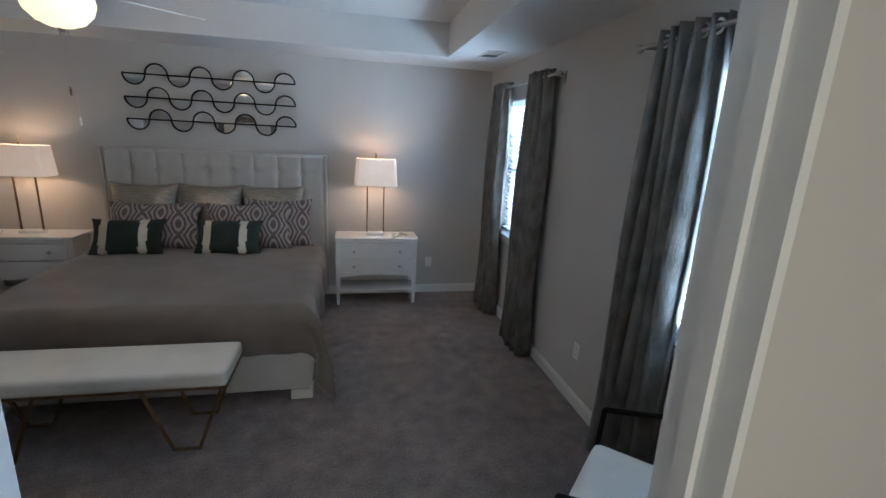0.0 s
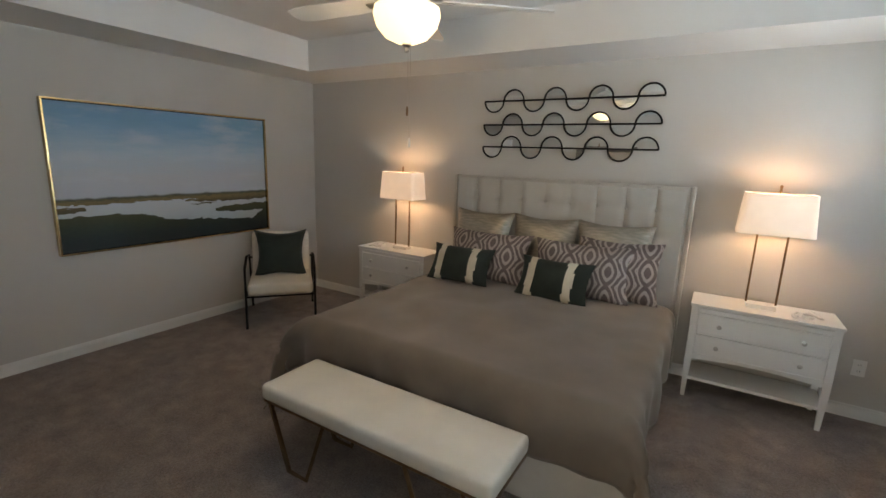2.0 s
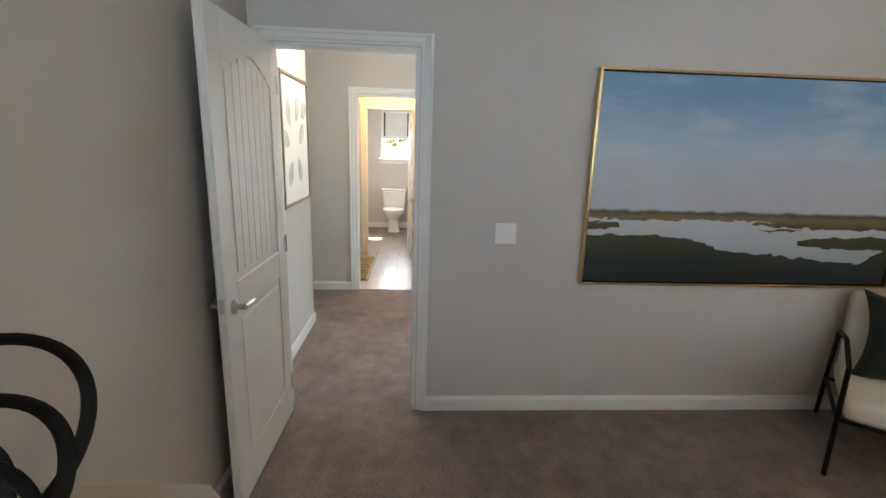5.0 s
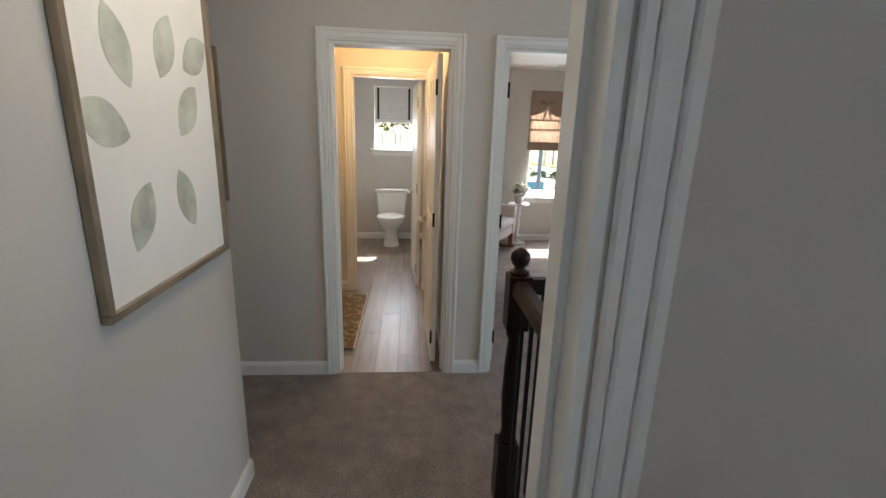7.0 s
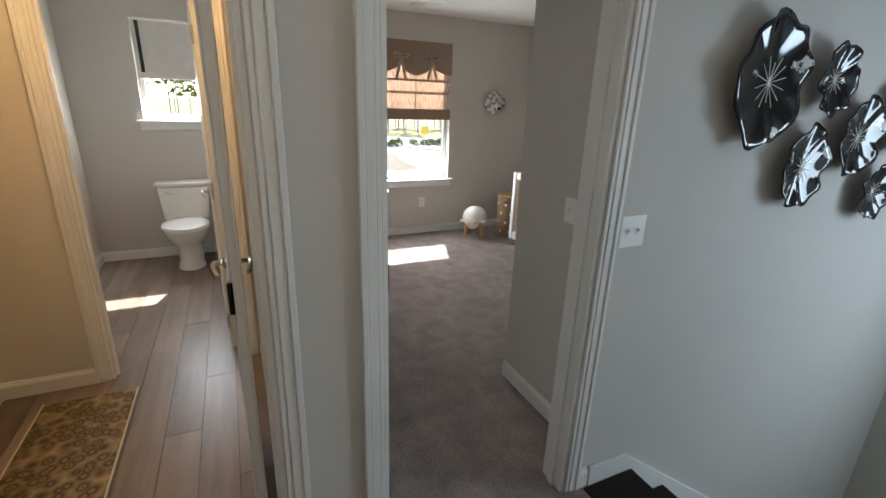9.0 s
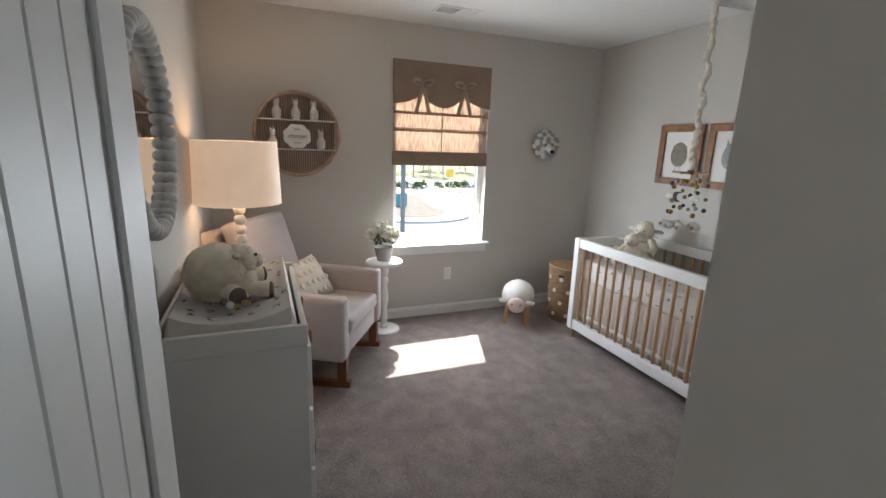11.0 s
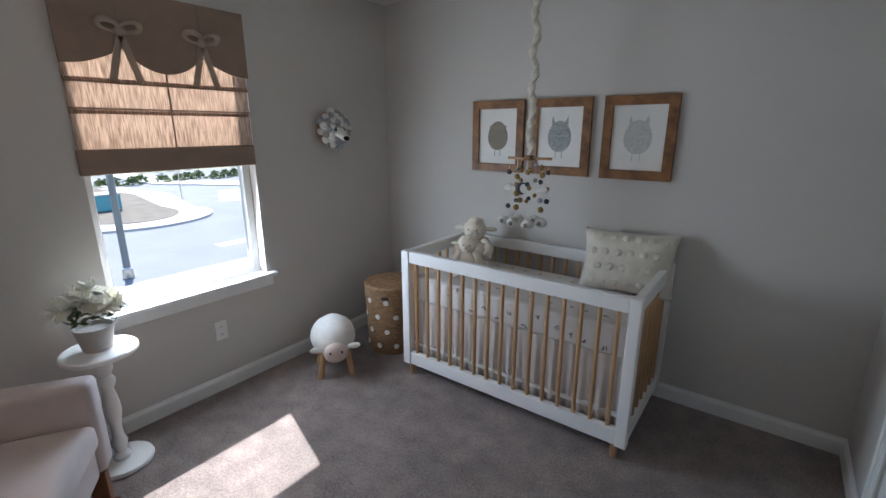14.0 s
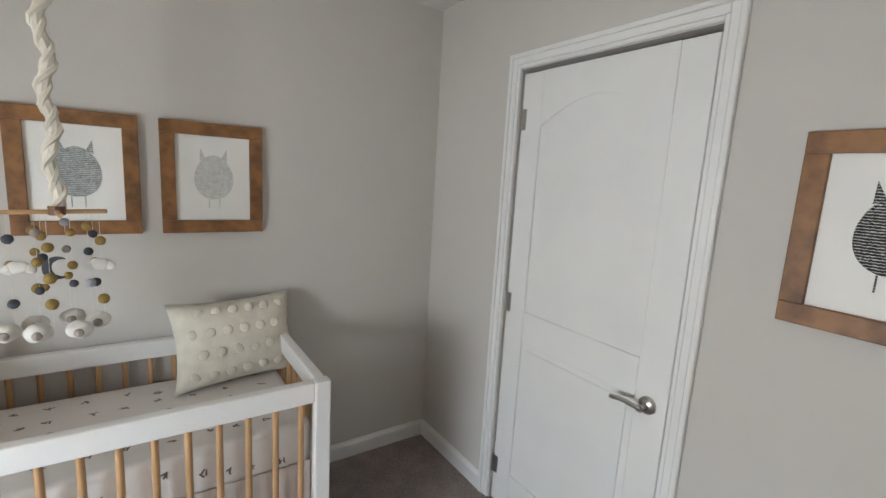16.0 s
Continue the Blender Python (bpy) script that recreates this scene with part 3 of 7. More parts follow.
def curtain_rod(y0, y1, z):
    t = thing("curtain_rod", "dark nickel curtain rod over the window", "curtain rod", group="bedroom curtain rods")
    part("rod", tube([(BX1 - 0.09, y0, z), (BX1 - 0.09, y1, z)], 0.011, 10), NICKEL, t, smooth=True)
    for y in (y0, y1):
        part("finial", ball(0.022, 12, 8, at=(BX1 - 0.09, y, z)), NICKEL, t, smooth=True)
    for y in (y0 + 0.06, y1 - 0.06):
        part("bracket", slabs([(BX1 - 0.10, y - 0.006, z - 0.012, BX1 - 0.002, y + 0.006, z - 0.002), (BX1 - 0.008, y - 0.012, z - 0.05, BX1 - 0.001, y + 0.012, z + 0.03)], 0.002), NICKEL, t)


curtain_rod(3.30, 4.72, 2.20)
curtain_rod(0.92, 2.40, 2.20)
curtain(4.30, 4.66, 2.25, 0.012, 1, 4, 0.02)
curtain(3.42, 3.80, 2.25, 0.012, 2, 5, 0.0)
curtain(1.86, 2.24, 2.25, 0.012, 3, 5, 0.02)
curtain(0.98, 1.30, 2.25, 0.012, 4, 4, 0.03)


# ---- bed ----
BC = -0.905
bed = thing("bed", "king bed with a tall tufted light grey upholstered frame", "bed", BC, 3.05, 0)
part("side_rail", boxed(-0.975, 0.02, 0.09, -0.90, 1.9, 0.36, 0.02), LINEN, bed, smooth=True)
part("side_rail", boxed(0.90, 0.02, 0.09, 0.975, 1.9, 0.36, 0.02), LINEN, bed, smooth=True)
part("foot_rail", boxed(-0.975, -0.03, 0.07, 0.975, 0.05, 0.36, 0.022), LINEN, bed, smooth=True)
for sx in (-0.93, 0.84):
    part("foot", boxed(sx, -0.028, 0, sx + 0.14, 0.09, 0.068, 0.008), IVORY, bed)
hb = bmesh.new()
nx, nz, w0, z0, z1 = 80, 56, 0.975, 0.10, 1.50
gv = {}
for i in range(nx + 1):
    for j in range(nz + 1):
        x, z = -w0 + 2 * w0 * i / nx, z0 + (z1 - z0) * j / nz
        cx, cz = (x + w0) / (2 * w0) * 9, (z1 - z) / 0.205
        fx, fz = abs(cx - round(cx)), abs(cz - 0.9 - round(cz - 0.9))
        groove = 0.020 * math.exp(-(fx / 0.055) ** 2) + 0.006 * math.exp(-(fz / 0.07) ** 2) + 0.020 * math.exp(-((fx / 0.16) ** 2 + (fz / 0.16) ** 2))
        rim = min((w0 - abs(x)) / 0.03, (z1 - z) / 0.03, 1)
        gv[i, j] = hb.verts.new((x, 1.875 + (groove if 0.04 < (x + w0) / (2 * w0) < 0.96 else 0) + 0.03 * (1 - math.sqrt(max(0, 1 - (1 - max(rim, 0)) ** 2))), z))
for i in range(nx):
    for j in range(nz):
        hb.faces.new((gv[i, j], gv[i + 1, j], gv[i + 1, j + 1], gv[i, j + 1]))
box(hb, -w0, 1.905, z0, w0, 1.99, z1 - 0.001, 0.01)
part("headboard", hb, LINEN, bed, "vertically channelled and buttoned grey headboard", smooth=True)
for side in (-1, 1):
    part("wing", boxed(side * 0.976, 1.885, 0.09, side * 1.005, 1.99, 1.505, 0.01), LINEN, bed, smooth=True)
for i in range(1, 9):
    for k in range(2):
        part("button", ball(0.011, 8, 6, 1, 0.6, 1, (-w0 + 2 * w0 * i / 9, 1.893, z1 - 0.185 - 0.205 * k)), LINEN, bed)
part("mattress", boxed(-0.90, 0.06, 0.37, 0.90, 1.86, 0.58, 0.05, 4), IVORY, bed, "white fitted mattress", smooth=True)


def drape(hw, y_foot, y_head, top, over, foot_over, seed=0):
    """A cloth laid over a mattress; it hangs at both sides and at the foot, and points out at the foot corners."""
    bm = bmesh.new()
    nu, nv = 84, 84
    rows = []
    for j in range(nv + 1):
        t = -foot_over + (y_head - y_foot + foot_over) * j / nv
        row = []
        for i in range(nu + 1):
            s = -(hw + over) + 2 * (hw + over) * i / nu
            ds, dt = max(0, abs(s) - hw), max(0, -t)
            sg = 1 if s > 0 else -1
            r = 0.085
            x, y, z = max(-hw, min(hw, s)), y_foot + max(0, t), top
            corner = min(ds, dt)

            def fall(d):
                if d < r * 1.57:
                    return r * math.sin(d / r), r * (1 - math.cos(d / r))
                return r, r + (d - r * 1.57)
            ox, zx = fall(ds)
            oy, zy = fall(dt)
            x += sg * ox
            y -= oy
            drop = max(zx, zy) + 0.95 * min(zx, zy)
            spread = 0.62 * corner * (1 + 0.35 * math.sin((ds - dt) * 26 + 0.6))
            x += sg * spread * 0.65
            y -= spread * 0.55
            z = top - drop
            fold = 0.018 * math.sin(s * 9 + seed) * min(1, zy / 0.15) + 0.0
            y -= fold + 0.012 * math.sin(s * 23 + 1) * min(1, zy / 0.2)
            x += sg * (0.016 * math.sin(t * 10 + seed) + 0.010 * math.sin(t * 24)) * min(1, zx / 0.15)
            z += 0.006 * noise.noise((s * 2.2, t * 2.2, seed)) + (0.010 * noise.noise((s * 5, t * 3, seed + 3)) if drop < 0.05 else 0)
            z += 0.03 * max(0, 1 - abs(s) / hw) ** 0.5 * 0.4
            row.append(bm.verts.new((x, y, max(z, 0.05))))
        rows.append(row)
    for a, b in zip(rows, rows[1:]):
        for i in range(nu):
            bm.faces.new((a[i], a[i + 1], b[i + 1], b[i]))
    return bm


cover = tagged(part("duvet", drape(0.90, 3.08, 4.70, 0.635, 0.36, 0.33, 2), DUVET, m=Matrix.Translation((BC, 0, 0))), "taupe duvet draped over the bed with hanging corners", "duvet")
cover.data.shade_smooth()
sm = cover.modifiers.new("thick", "SOLIDIFY")
sm.thickness, sm.offset = 0.018, 1.0


def pillow(name, label, w, h, d, x, y, z, tilt, rz, material, seed, group=""):
    t = thing(name, label, "pillow", x, y, z, rz, group)
    up = pose(0, 0, 0, -tilt) @ Matrix.Translation((0, 0, h / 2))
    c = part("cover", cushion(w, h, d, 40 if name == "lumbar_pillow" else 18, seed=seed, pinch=0.11), material, t, smooth=True)
    c.matrix_basis = up
    c.data.shade_smooth()
    return t, up


for i, x in enumerate((-1.54, -0.96, -0.40)):
    pillow("pillow", "silver satin euro pillow leaning on the headboard", 0.58, 0.56, 0.19, x, 4.74, 0.66, 14, (-3, 0, 3)[i], SILVER, i, "silver pillows")
pillow("pillow", "pale patterned sleeping pillow behind the others", 0.62, 0.48, 0.18, -0.33, 4.60, 0.645, 22, 4, IKAT, 9)
for i, x in enumerate((-1.37, -0.58)):
    pillow("pillow", "brown and ivory ikat patterned pillow on the bed", 0.76, 0.44, 0.20, x, 4.50, 0.65, 24, (0, 2)[i], IKAT, 4 + i, "patterned pillows")
for i, x in enumerate((-1.50, -0.72)):
    t, up = pillow("lumbar_pillow", "dark green velvet lumbar pillow with two ivory stripes", 0.56, 0.33, 0.16, x, 4.30, 0.65, 30, (3, -2)[i], VELVET, 7 + i, "green lumbar pillows")
    for sx in (-0.16, 0.13):
        full = cushion(0.567, 0.337, 0.168, 40, seed=7 + i, pinch=0.11)
        bmesh.ops.delete(full, geom=[v for v in full.verts if not sx - 0.037 < v.co.x < sx + 0.037], context="VERTS")
        st = part("stripe", full, RIBBON, t, "ivory ribbon stripe", smooth=True)
        st.matrix_basis = up


# ---- bench ----
def bench():
    t = thing("bench", "ivory upholstered bench with slanted brass legs", "bench", -0.99, 2.755, 0)
    part("seat", boxed(-0.665, -0.195, 0.385, 0.665, 0.195, 0.475, 0.032, 4), IVORY, t, smooth=True)
    part("frame", slabs([(-0.66, -0.18, 0.368, 0.66, -0.16, 0.388), (-0.66, 0.16, 0.368, 0.66, 0.18, 0.388), (-0.66, -0.16, 0.368, -0.64, 0.16, 0.388), (0.64, -0.16, 0.368, 0.66, 0.16, 0.388)], 0.003), BRONZE, t)
    for y in (-0.165, 0.165):
        for s in (-1, 1):
            part("leg", tube([(s * 0.63, y, 0.37), (s * 0.50, y, 0.012), (s * 0.37, y, 0.012), (s * 0.24, y, 0.37)], 0.0125, 4), BRONZE, t)


bench()


# ---- nightstands and lamps ----
def nightstand(x0):
    t = thing("nightstand", "white two-drawer nightstand with an open lower shelf", "nightstand", x0, 4.735, 0, group="nightstands")
    w, d, h = 0.825, 0.335, 0.71
    part("top", boxed(-0.008, -0.012, h - 0.022, w + 0.008, d + 0.005, h, 0.004), WHITE, t)
    part("case", slabs([(0.02, 0.012, 0.33, w - 0.02, d - 0.01, h - 0.023)], 0.003), WHITE, t)
    part("slide_shelf", boxed(0.045, -0.002, h - 0.055, w - 0.045, 0.02, h - 0.030, 0.003), WHITE, t)
    for sx in (0.0, w - 0.045):
        for y in (0.0, d - 0.04):
            bm = bmesh.new()
            box(bm, sx, y, 0.30, sx + 0.045, y + 0.04, h - 0.023, 0.003)
            inner = sx == 0.0
            a, b = [bm.verts.new(p) for p in ((sx + 0.008, y + 0.006, 0), (sx + 0.034, y + 0.006, 0))], [bm.verts.new(p) for p in ((sx + 0.034, y + 0.032, 0), (sx + 0.008, y + 0.032, 0))]
            lo = a + b
            hi = [bm.verts.new(p) for p in ((sx, y, 0.31), (sx + 0.045, y, 0.31), (sx + 0.045, y + 0.04, 0.31), (sx, y + 0.04, 0.31))]
            bm.faces.new(lo[::-1]); bm.faces.new(hi)
            for k in range(4):
                bm.faces.new((lo[k], lo[(k + 1) % 4], hi[(k + 1) % 4], hi[k]))
            part("leg", bm, WHITE, t)
    for z0, z1 in ((0.50, 0.645), (0.345, 0.488)):
        dr = part("drawer", slabs([(0.05, -0.004, z0, w - 0.05, 0.014, z1)], 0.003), WHITE, t)
        part("bead", slabs([(0.05, -0.008, z0, w - 0.05, -0.003, z0 + 0.006), (0.05, -0.008, z1 - 0.006, w - 0.05, -0.003, z1)], 0.001), WHITE, dr)
        for kx in (0.18, w - 0.18):
            kb = lathe([(0.006, 0), (0.006, 0.014), (0.014, 0.02), (0.015, 0.028), (0.008, 0.033)], 14)
            kb.transform(Matrix.Translation((kx, -0.004, (z0 + z1) / 2)) @ pose(0, 0, 0, 90))
            part("knob", kb, NICKEL, dr, "nickel knob", smooth=True)
    arch = [(0.045, 0.345), (0.045, 0.30)] + [(0.045 + (w - 0.09) * k / 10, 0.30 + 0.022 * math.sin(math.pi * k / 10)) for k in range(1, 10)] + [(w - 0.045, 0.30), (w - 0.045, 0.345)]
    part("apron", prism(arch, 0.016), WHITE, t)
    part("shelf", boxed(0.01, 0.01, 0.135, w - 0.01, d - 0.01, 0.158, 0.004), WHITE, t)
    return t


nightstand(0.185)
nightstand(-2.93)


def table_lamp(x, y, z):
    t = thing("table_lamp", "lit table lamp with white rectangular shade and bronze posts", "lamp", x, y, z, group="bedside lamps")
    part("base", boxed(-0.085, -0.05, 0, 0.085, 0.05, 0.032, 0.003), WHITE, t, "white marble base")
    for s in (-1, 1):
        part("post", boxed(s * 0.085 - 0.006, -0.006, 0.033, s * 0.085 + 0.006, 0.006, 0.56, 0.001), BRONZE, t)
    part("crossbar", boxed(-0.091, -0.007, 0.55, 0.091, 0.007, 0.562, 0.001), BRONZE, t)
    part("stem", tube([(0, 0, 0.555), (0, 0, 0.83)], 0.005, 8), BRONZE, t)
    part("finial", lathe([(0.004, 0.79), (0.009, 0.80), (0.007, 0.82), (0.011, 0.832), (0.004, 0.842)], 12), BRONZE, t)
    bm = bmesh.new()

    def ring(w, d, zz, c=0.035):
        pts = []
        for sx, sy, a0 in ((1, 1, 0), (-1, 1, 90), (-1, -1, 180), (1, -1, 270)):
            for k in range(5):
                a = radians(a0 + 90 * k / 4)
                pts.append(bm.verts.new((sx * (w - c) + c * math.cos(a), sy * (d - c) + c * math.sin(a), zz)))
        return pts
    a, b = ring(0.215, 0.125, 0.52), ring(0.195, 0.11, 0.785)
    c, d = ring(0.211, 0.121, 0.52), ring(0.191, 0.106, 0.785)
    n = len(a)
    for k in range(n):
        q = (k + 1) % n
        bm.faces.new((a[k], a[q], b[q], b[k]))
        bm.faces.new((c[q], c[k], d[k], d[q]))
        bm.faces.new((a[q], a[k], c[k], c[q]))
        bm.faces.new((b[k], b[q], d[q], d[k]))
    part("shade", bm, SHADE, t, "white linen shade", smooth=True)
    for s in (-1, 1):
        part("spider", tube([(0, 0, 0.79), (s * 0.193, 0, 0.78)], 0.0025, 6), BRONZE, t)


table_lamp(0.585, 4.90, 0.71)
table_lamp(-2.49, 4.90, 0.71)


def knot(x, y, z, rz):
    t = thing("ornament", "white ceramic chain ornament lying on a nightstand", "ornament", x, y, z, rz)
    for i, (px, py, a) in enumerate(((0, 0, 20), (0.055, 0.012, 110), (-0.05, -0.01, 75))):
        pts = [(px + 0.05 * math.cos(q * math.pi / 7) * math.cos(radians(a)) - 0.022 * math.sin(q * math.pi / 7) * math.sin(radians(a)),
                py + 0.05 * math.cos(q * math.pi / 7) * math.sin(radians(a)) + 0.022 * math.sin(q * math.pi / 7) * math.cos(radians(a)),
                0.011 + 0.012 * (i == 1) + 0.008 * math.sin(q * math.pi / 7 + i)) for q in range(14)]
        part("link", tube(pts, 0.009, 8, True), WHITE, t, smooth=True)


knot(0.83, 4.83, 0.711, 10)
knot(-2.76, 4.83, 0.711, -10)

# ---- wave mirrors over the bed ----
for row, z in enumerate((2.165, 1.96, 1.765)):
    t = thing("wall_mirror", "black wave-shaped metal wall piece set with half-round mirrors", "mirror", -0.945, BY1, z, group="wave mirrors")
    n, r = 8, 0.0935
    x0 = -n * r
    part("bar", boxed(x0, -0.034, -0.007, -x0, -0.018, 0.007, 0.002), BLACK, t)
    for k in range(n):
        cx, s = x0 + (2 * k + 1) * r, (-1 if k % 2 == 0 else 1)
        arc = [(cx + r * math.cos(math.pi * q / 14), -0.026, s * r * math.sin(math.pi * q / 14)) for q in range(15)]
        part("wave", tube(arc, 0.0075, 6), BLACK, t)
        half = prism([(cx + (r - 0.004) * math.cos(math.pi * q / 14), s * (r - 0.004) * math.sin(math.pi * q / 14)) for q in range(15)], 0.004)
        half.transform(Matrix.Translation((0, -0.022, 0)))
        part("mirror", half, MIRROR, t, "half-round mirror")
    for x in (-0.5, 0.5):
        part("hanger", boxed(x - 0.01, -0.02, -0.006, x + 0.01, 0.0, 0.006), BLACK, t)


# ---- marsh painting ----
def painting():
    m = bpy.data.materials.new("marsh_canvas")
    m.use_nodes = True
    n, l = m.node_tree.nodes, m.node_tree.links
    p = n["Principled BSDF"]
    p.inputs["Roughness"].default_value = 0.55
    tc, sep = n.new("ShaderNodeTexCoord"), n.new("ShaderNodeSeparateXYZ")
    l.new(tc.outputs["Generated"], sep.inputs[0])

    def noise_at(sy, sz, scale, detail=5, off=0.0):
        mp, nz = n.new("ShaderNodeMapping"), n.new("ShaderNodeTexNoise")
        mp.inputs["Scale"].default_value, mp.inputs["Location"].default_value = (1, sy, sz), (off, off, 0)
        l.new(tc.outputs["Generated"], mp.inputs[0]); l.new(mp.outputs[0], nz.inputs["Vector"])
        nz.inputs["Scale"].default_value, nz.inputs["Detail"].default_value = scale, detail
        return nz.outputs[0]

    def ramp(src, stops):
        r = n.new("ShaderNodeValToRGB")
        while len(r.color_ramp.elements) < len(stops):
            r.color_ramp.elements.new(0.5)
        for e, (pos, c) in zip(r.color_ramp.elements, stops):
            e.position, e.color = pos, (*c, 1)
        l.new(src, r.inputs[0])
        return r.outputs[0]

    def add(a, b, k):
        q = n.new("ShaderNodeMath")
        q.operation = "MULTIPLY_ADD"
        l.new(b, q.inputs[0])
        q.inputs[1].default_value = k
        l.new(a, q.inputs[2])
        return q.outputs[0]

    def blend(f, a, b):
        q = n.new("ShaderNodeMix")
        q.data_type = "RGBA"
        l.new(f, q.inputs[0]); l.new(a, q.inputs[6]); l.new(b, q.inputs[7])
        return q.outputs[2]
    v = sep.outputs[2]
    wob = add(v, noise_at(1, 5, 5), 0.16)
    skyc = ramp(wob, [(0.42, (0.47, 0.51, 0.57)), (0.58, (0.50, 0.52, 0.57)), (0.76, (0.42, 0.53, 0.63)), (0.92, (0.24, 0.41, 0.58)), (1.0, (0.18, 0.35, 0.54))])
    cloud = ramp(add(noise_at(1.2, 2.6, 3.2, 6, 3.0), v, -0.06), [(0.48, (0, 0, 0)), (0.68, (0.6, 0.6, 0.6))])
    pale = n.new("ShaderNodeRGB")
    pale.outputs[0].default_value = (0.55, 0.60, 0.66, 1)
    skyc = blend(cloud, skyc, pale.outputs[0])
    def calc(kind, a, b):
        q = n.new("ShaderNodeMath")
        q.operation = kind
        for k, val in enumerate((a, b)):
            if isinstance(val, (int, float)):
                q.inputs[k].default_value = val
            else:
                l.new(val, q.inputs[k])
        return q.outputs[0]
    u = sep.outputs[1]
    rough = calc("MULTIPLY", calc("SUBTRACT", noise_at(7, 14, 3, 4, 2.0), 0.5), 0.055)
    vv = calc("ADD", v, rough)
    land = ramp(add(v, noise_at(5, 30, 6), 0.08), [(0.02, (0.005, 0.012, 0.018)), (0.12, (0.008, 0.020, 0.020)), (0.20, (0.026, 0.036, 0.020)), (0.27, (0.055, 0.062, 0.024)), (0.33, (0.075, 0.062, 0.026)), (0.37, (0.20, 0.15, 0.06)), (0.40, (0.06, 0.07, 0.045)), (0.43, (0.10, 0.13, 0.15))])
    water = ramp(v, [(0.10, (0.36, 0.42, 0.47)), (0.32, (0.50, 0.54, 0.58))])
    bank = ramp(u, [(0.0, (0.235,) * 3), (0.2, (0.24,) * 3), (0.36, (0.215,) * 3), (0.44, (0.165,) * 3), (0.70, (0.135,) * 3), (0.90, (0.105,) * 3), (1.0, (0.20,) * 3)])
    wet = calc("MULTIPLY", calc("GREATER_THAN", vv, bank), calc("LESS_THAN", vv, 0.318))
    for cu, cv, a, b in ((0.86, 0.305, 0.34, 0.020), (0.98, 0.215, 0.30, 0.036), (0.0, 0.285, 0.10, 0.020), (0.62, 0.275, 0.07, 0.007)):
        du, dv = calc("DIVIDE", calc("SUBTRACT", u, cu), a), calc("DIVIDE", calc("SUBTRACT", vv, cv), b)
        wet = calc("MULTIPLY", wet, calc("GREATER_THAN", calc("ADD", calc("MULTIPLY", du, du), calc("MULTIPLY", dv, dv)), 1.0))
    low = blend(wet, land, water)
    far = ramp(add(v, noise_at(3, 1, 6), 0.03), [(0.372, (0, 0, 0)), (0.386, (1, 1, 1))])
    l.new(blend(far, low, skyc), p.inputs["Base Color"])
    b = n.new("ShaderNodeBump")
    b.inputs["Strength"].default_value, b.inputs["Distance"].default_value = 0.25, 0.002
    l.new(noise_at(60, 60, 6), b.inputs["Height"]); l.new(b.outputs[0], p.inputs["Normal"])
    t = thing("painting", "large framed painting of a tidal marsh under blue sky", "painting", BX0, 3.455, 1.40)
    part("canvas", boxed(0.008, -0.905, -0.56, 0.032, 0.905, 0.56), m, t)
    for name, s in (("frame_rail", (0.001, -0.925, -0.58, 0.05, 0.925, -0.567)), ("frame_rail", (0.001, -0.925, 0.567, 0.05, 0.925, 0.58)), ("frame_stile", (0.001, -0.925, -0.567, 0.05, -0.912, 0.567)), ("frame_stile", (0.001, 0.912, -0.567, 0.05, 0.925, 0.567))):
        part(name, boxed(*s, 0.002), BRASS, t, "thin gold frame")
    part("shadow_gap", slabs([(0.002, -0.912, -0.567, 0.02, 0.912, 0.567)], 0), BLACK, t)


painting()


# ---- armchairs ----
def armchair(x, y, rz, label):
    """Metal-framed armchair; its front faces local -y."""
    t = thing("armchair", label, "armchair", x, y, 0, rz, "metal-framed armchairs")
    for s in (-1, 1):
        fx = s * 0.31
        part("front_leg", tube([(fx, -0.33, 0.006), (fx, -0.30, 0.58)], 0.0115, 6), BLACK, t)
        part("back_leg", tube([(fx, 0.38, 0.006), (fx, 0.30, 0.35), (fx, 0.22, 0.60)], 0.0115, 6), BLACK, t)
        part("armrest", tube([(fx, -0.30, 0.58), (fx, -0.05, 0.645), (fx, 0.22, 0.60)], 0.0125, 6), BLACK, t)
        part("side_rail", tube([(fx, -0.31, 0.31), (fx, 0.31, 0.27)], 0.010, 6), BLACK, t)
    for y0, z0 in ((-0.31, 0.31), (0.31, 0.27)):
        part("cross_rail", tube([(-0.31, y0, z0), (0.31, y0, z0)], 0.010, 6), BLACK, t)
    sb = boxed(-0.295, -0.32, 0.315, 0.295, 0.28, 0.43, 0.045, 4)
    part("seat", sb, IVORY, t, smooth=True)
    bb = boxed(-0.285, -0.05, 0, 0.285, 0.07, 0.46, 0.05, 4)
    ob = part("backrest", bb, IVORY, t, smooth=True)
    ob.matrix_basis = pose(0, 0.24, 0.38, -16)
    part("back_bar", tube([(-0.31, 0.345, 0.55), (0.31, 0.345, 0.55)], 0.010, 6), BLACK, t)
    return t


armchair(-3.42, 4.12, 50, "ivory armchair with slim black metal frame beside the painting")
armchair(1.42, 1.40, 225, "ivory armchair with slim black metal frame by the window")


def throw_pillow(x, y, z, rz, tilt, label):
    t = thing("throw_pillow", label, "pillow", x, y, z, rz)
    c = part("cover", cushion(0.52, 0.50, 0.16, seed=3, pinch=0.2), VELVET, t)
    c.matrix_basis = pose(0, 0, 0, -tilt) @ Matrix.Translation((0, 0, 0.22))
    c.data.shade_smooth()


throw_pillow(-3.45, 4.14, 0.43, 48, 20, "dark green velvet pillow leaning in an armchair")
throw_pillow(1.455, 1.365, 0.43, 225, 20, "dark green velvet pillow leaning in the armchair by the window")


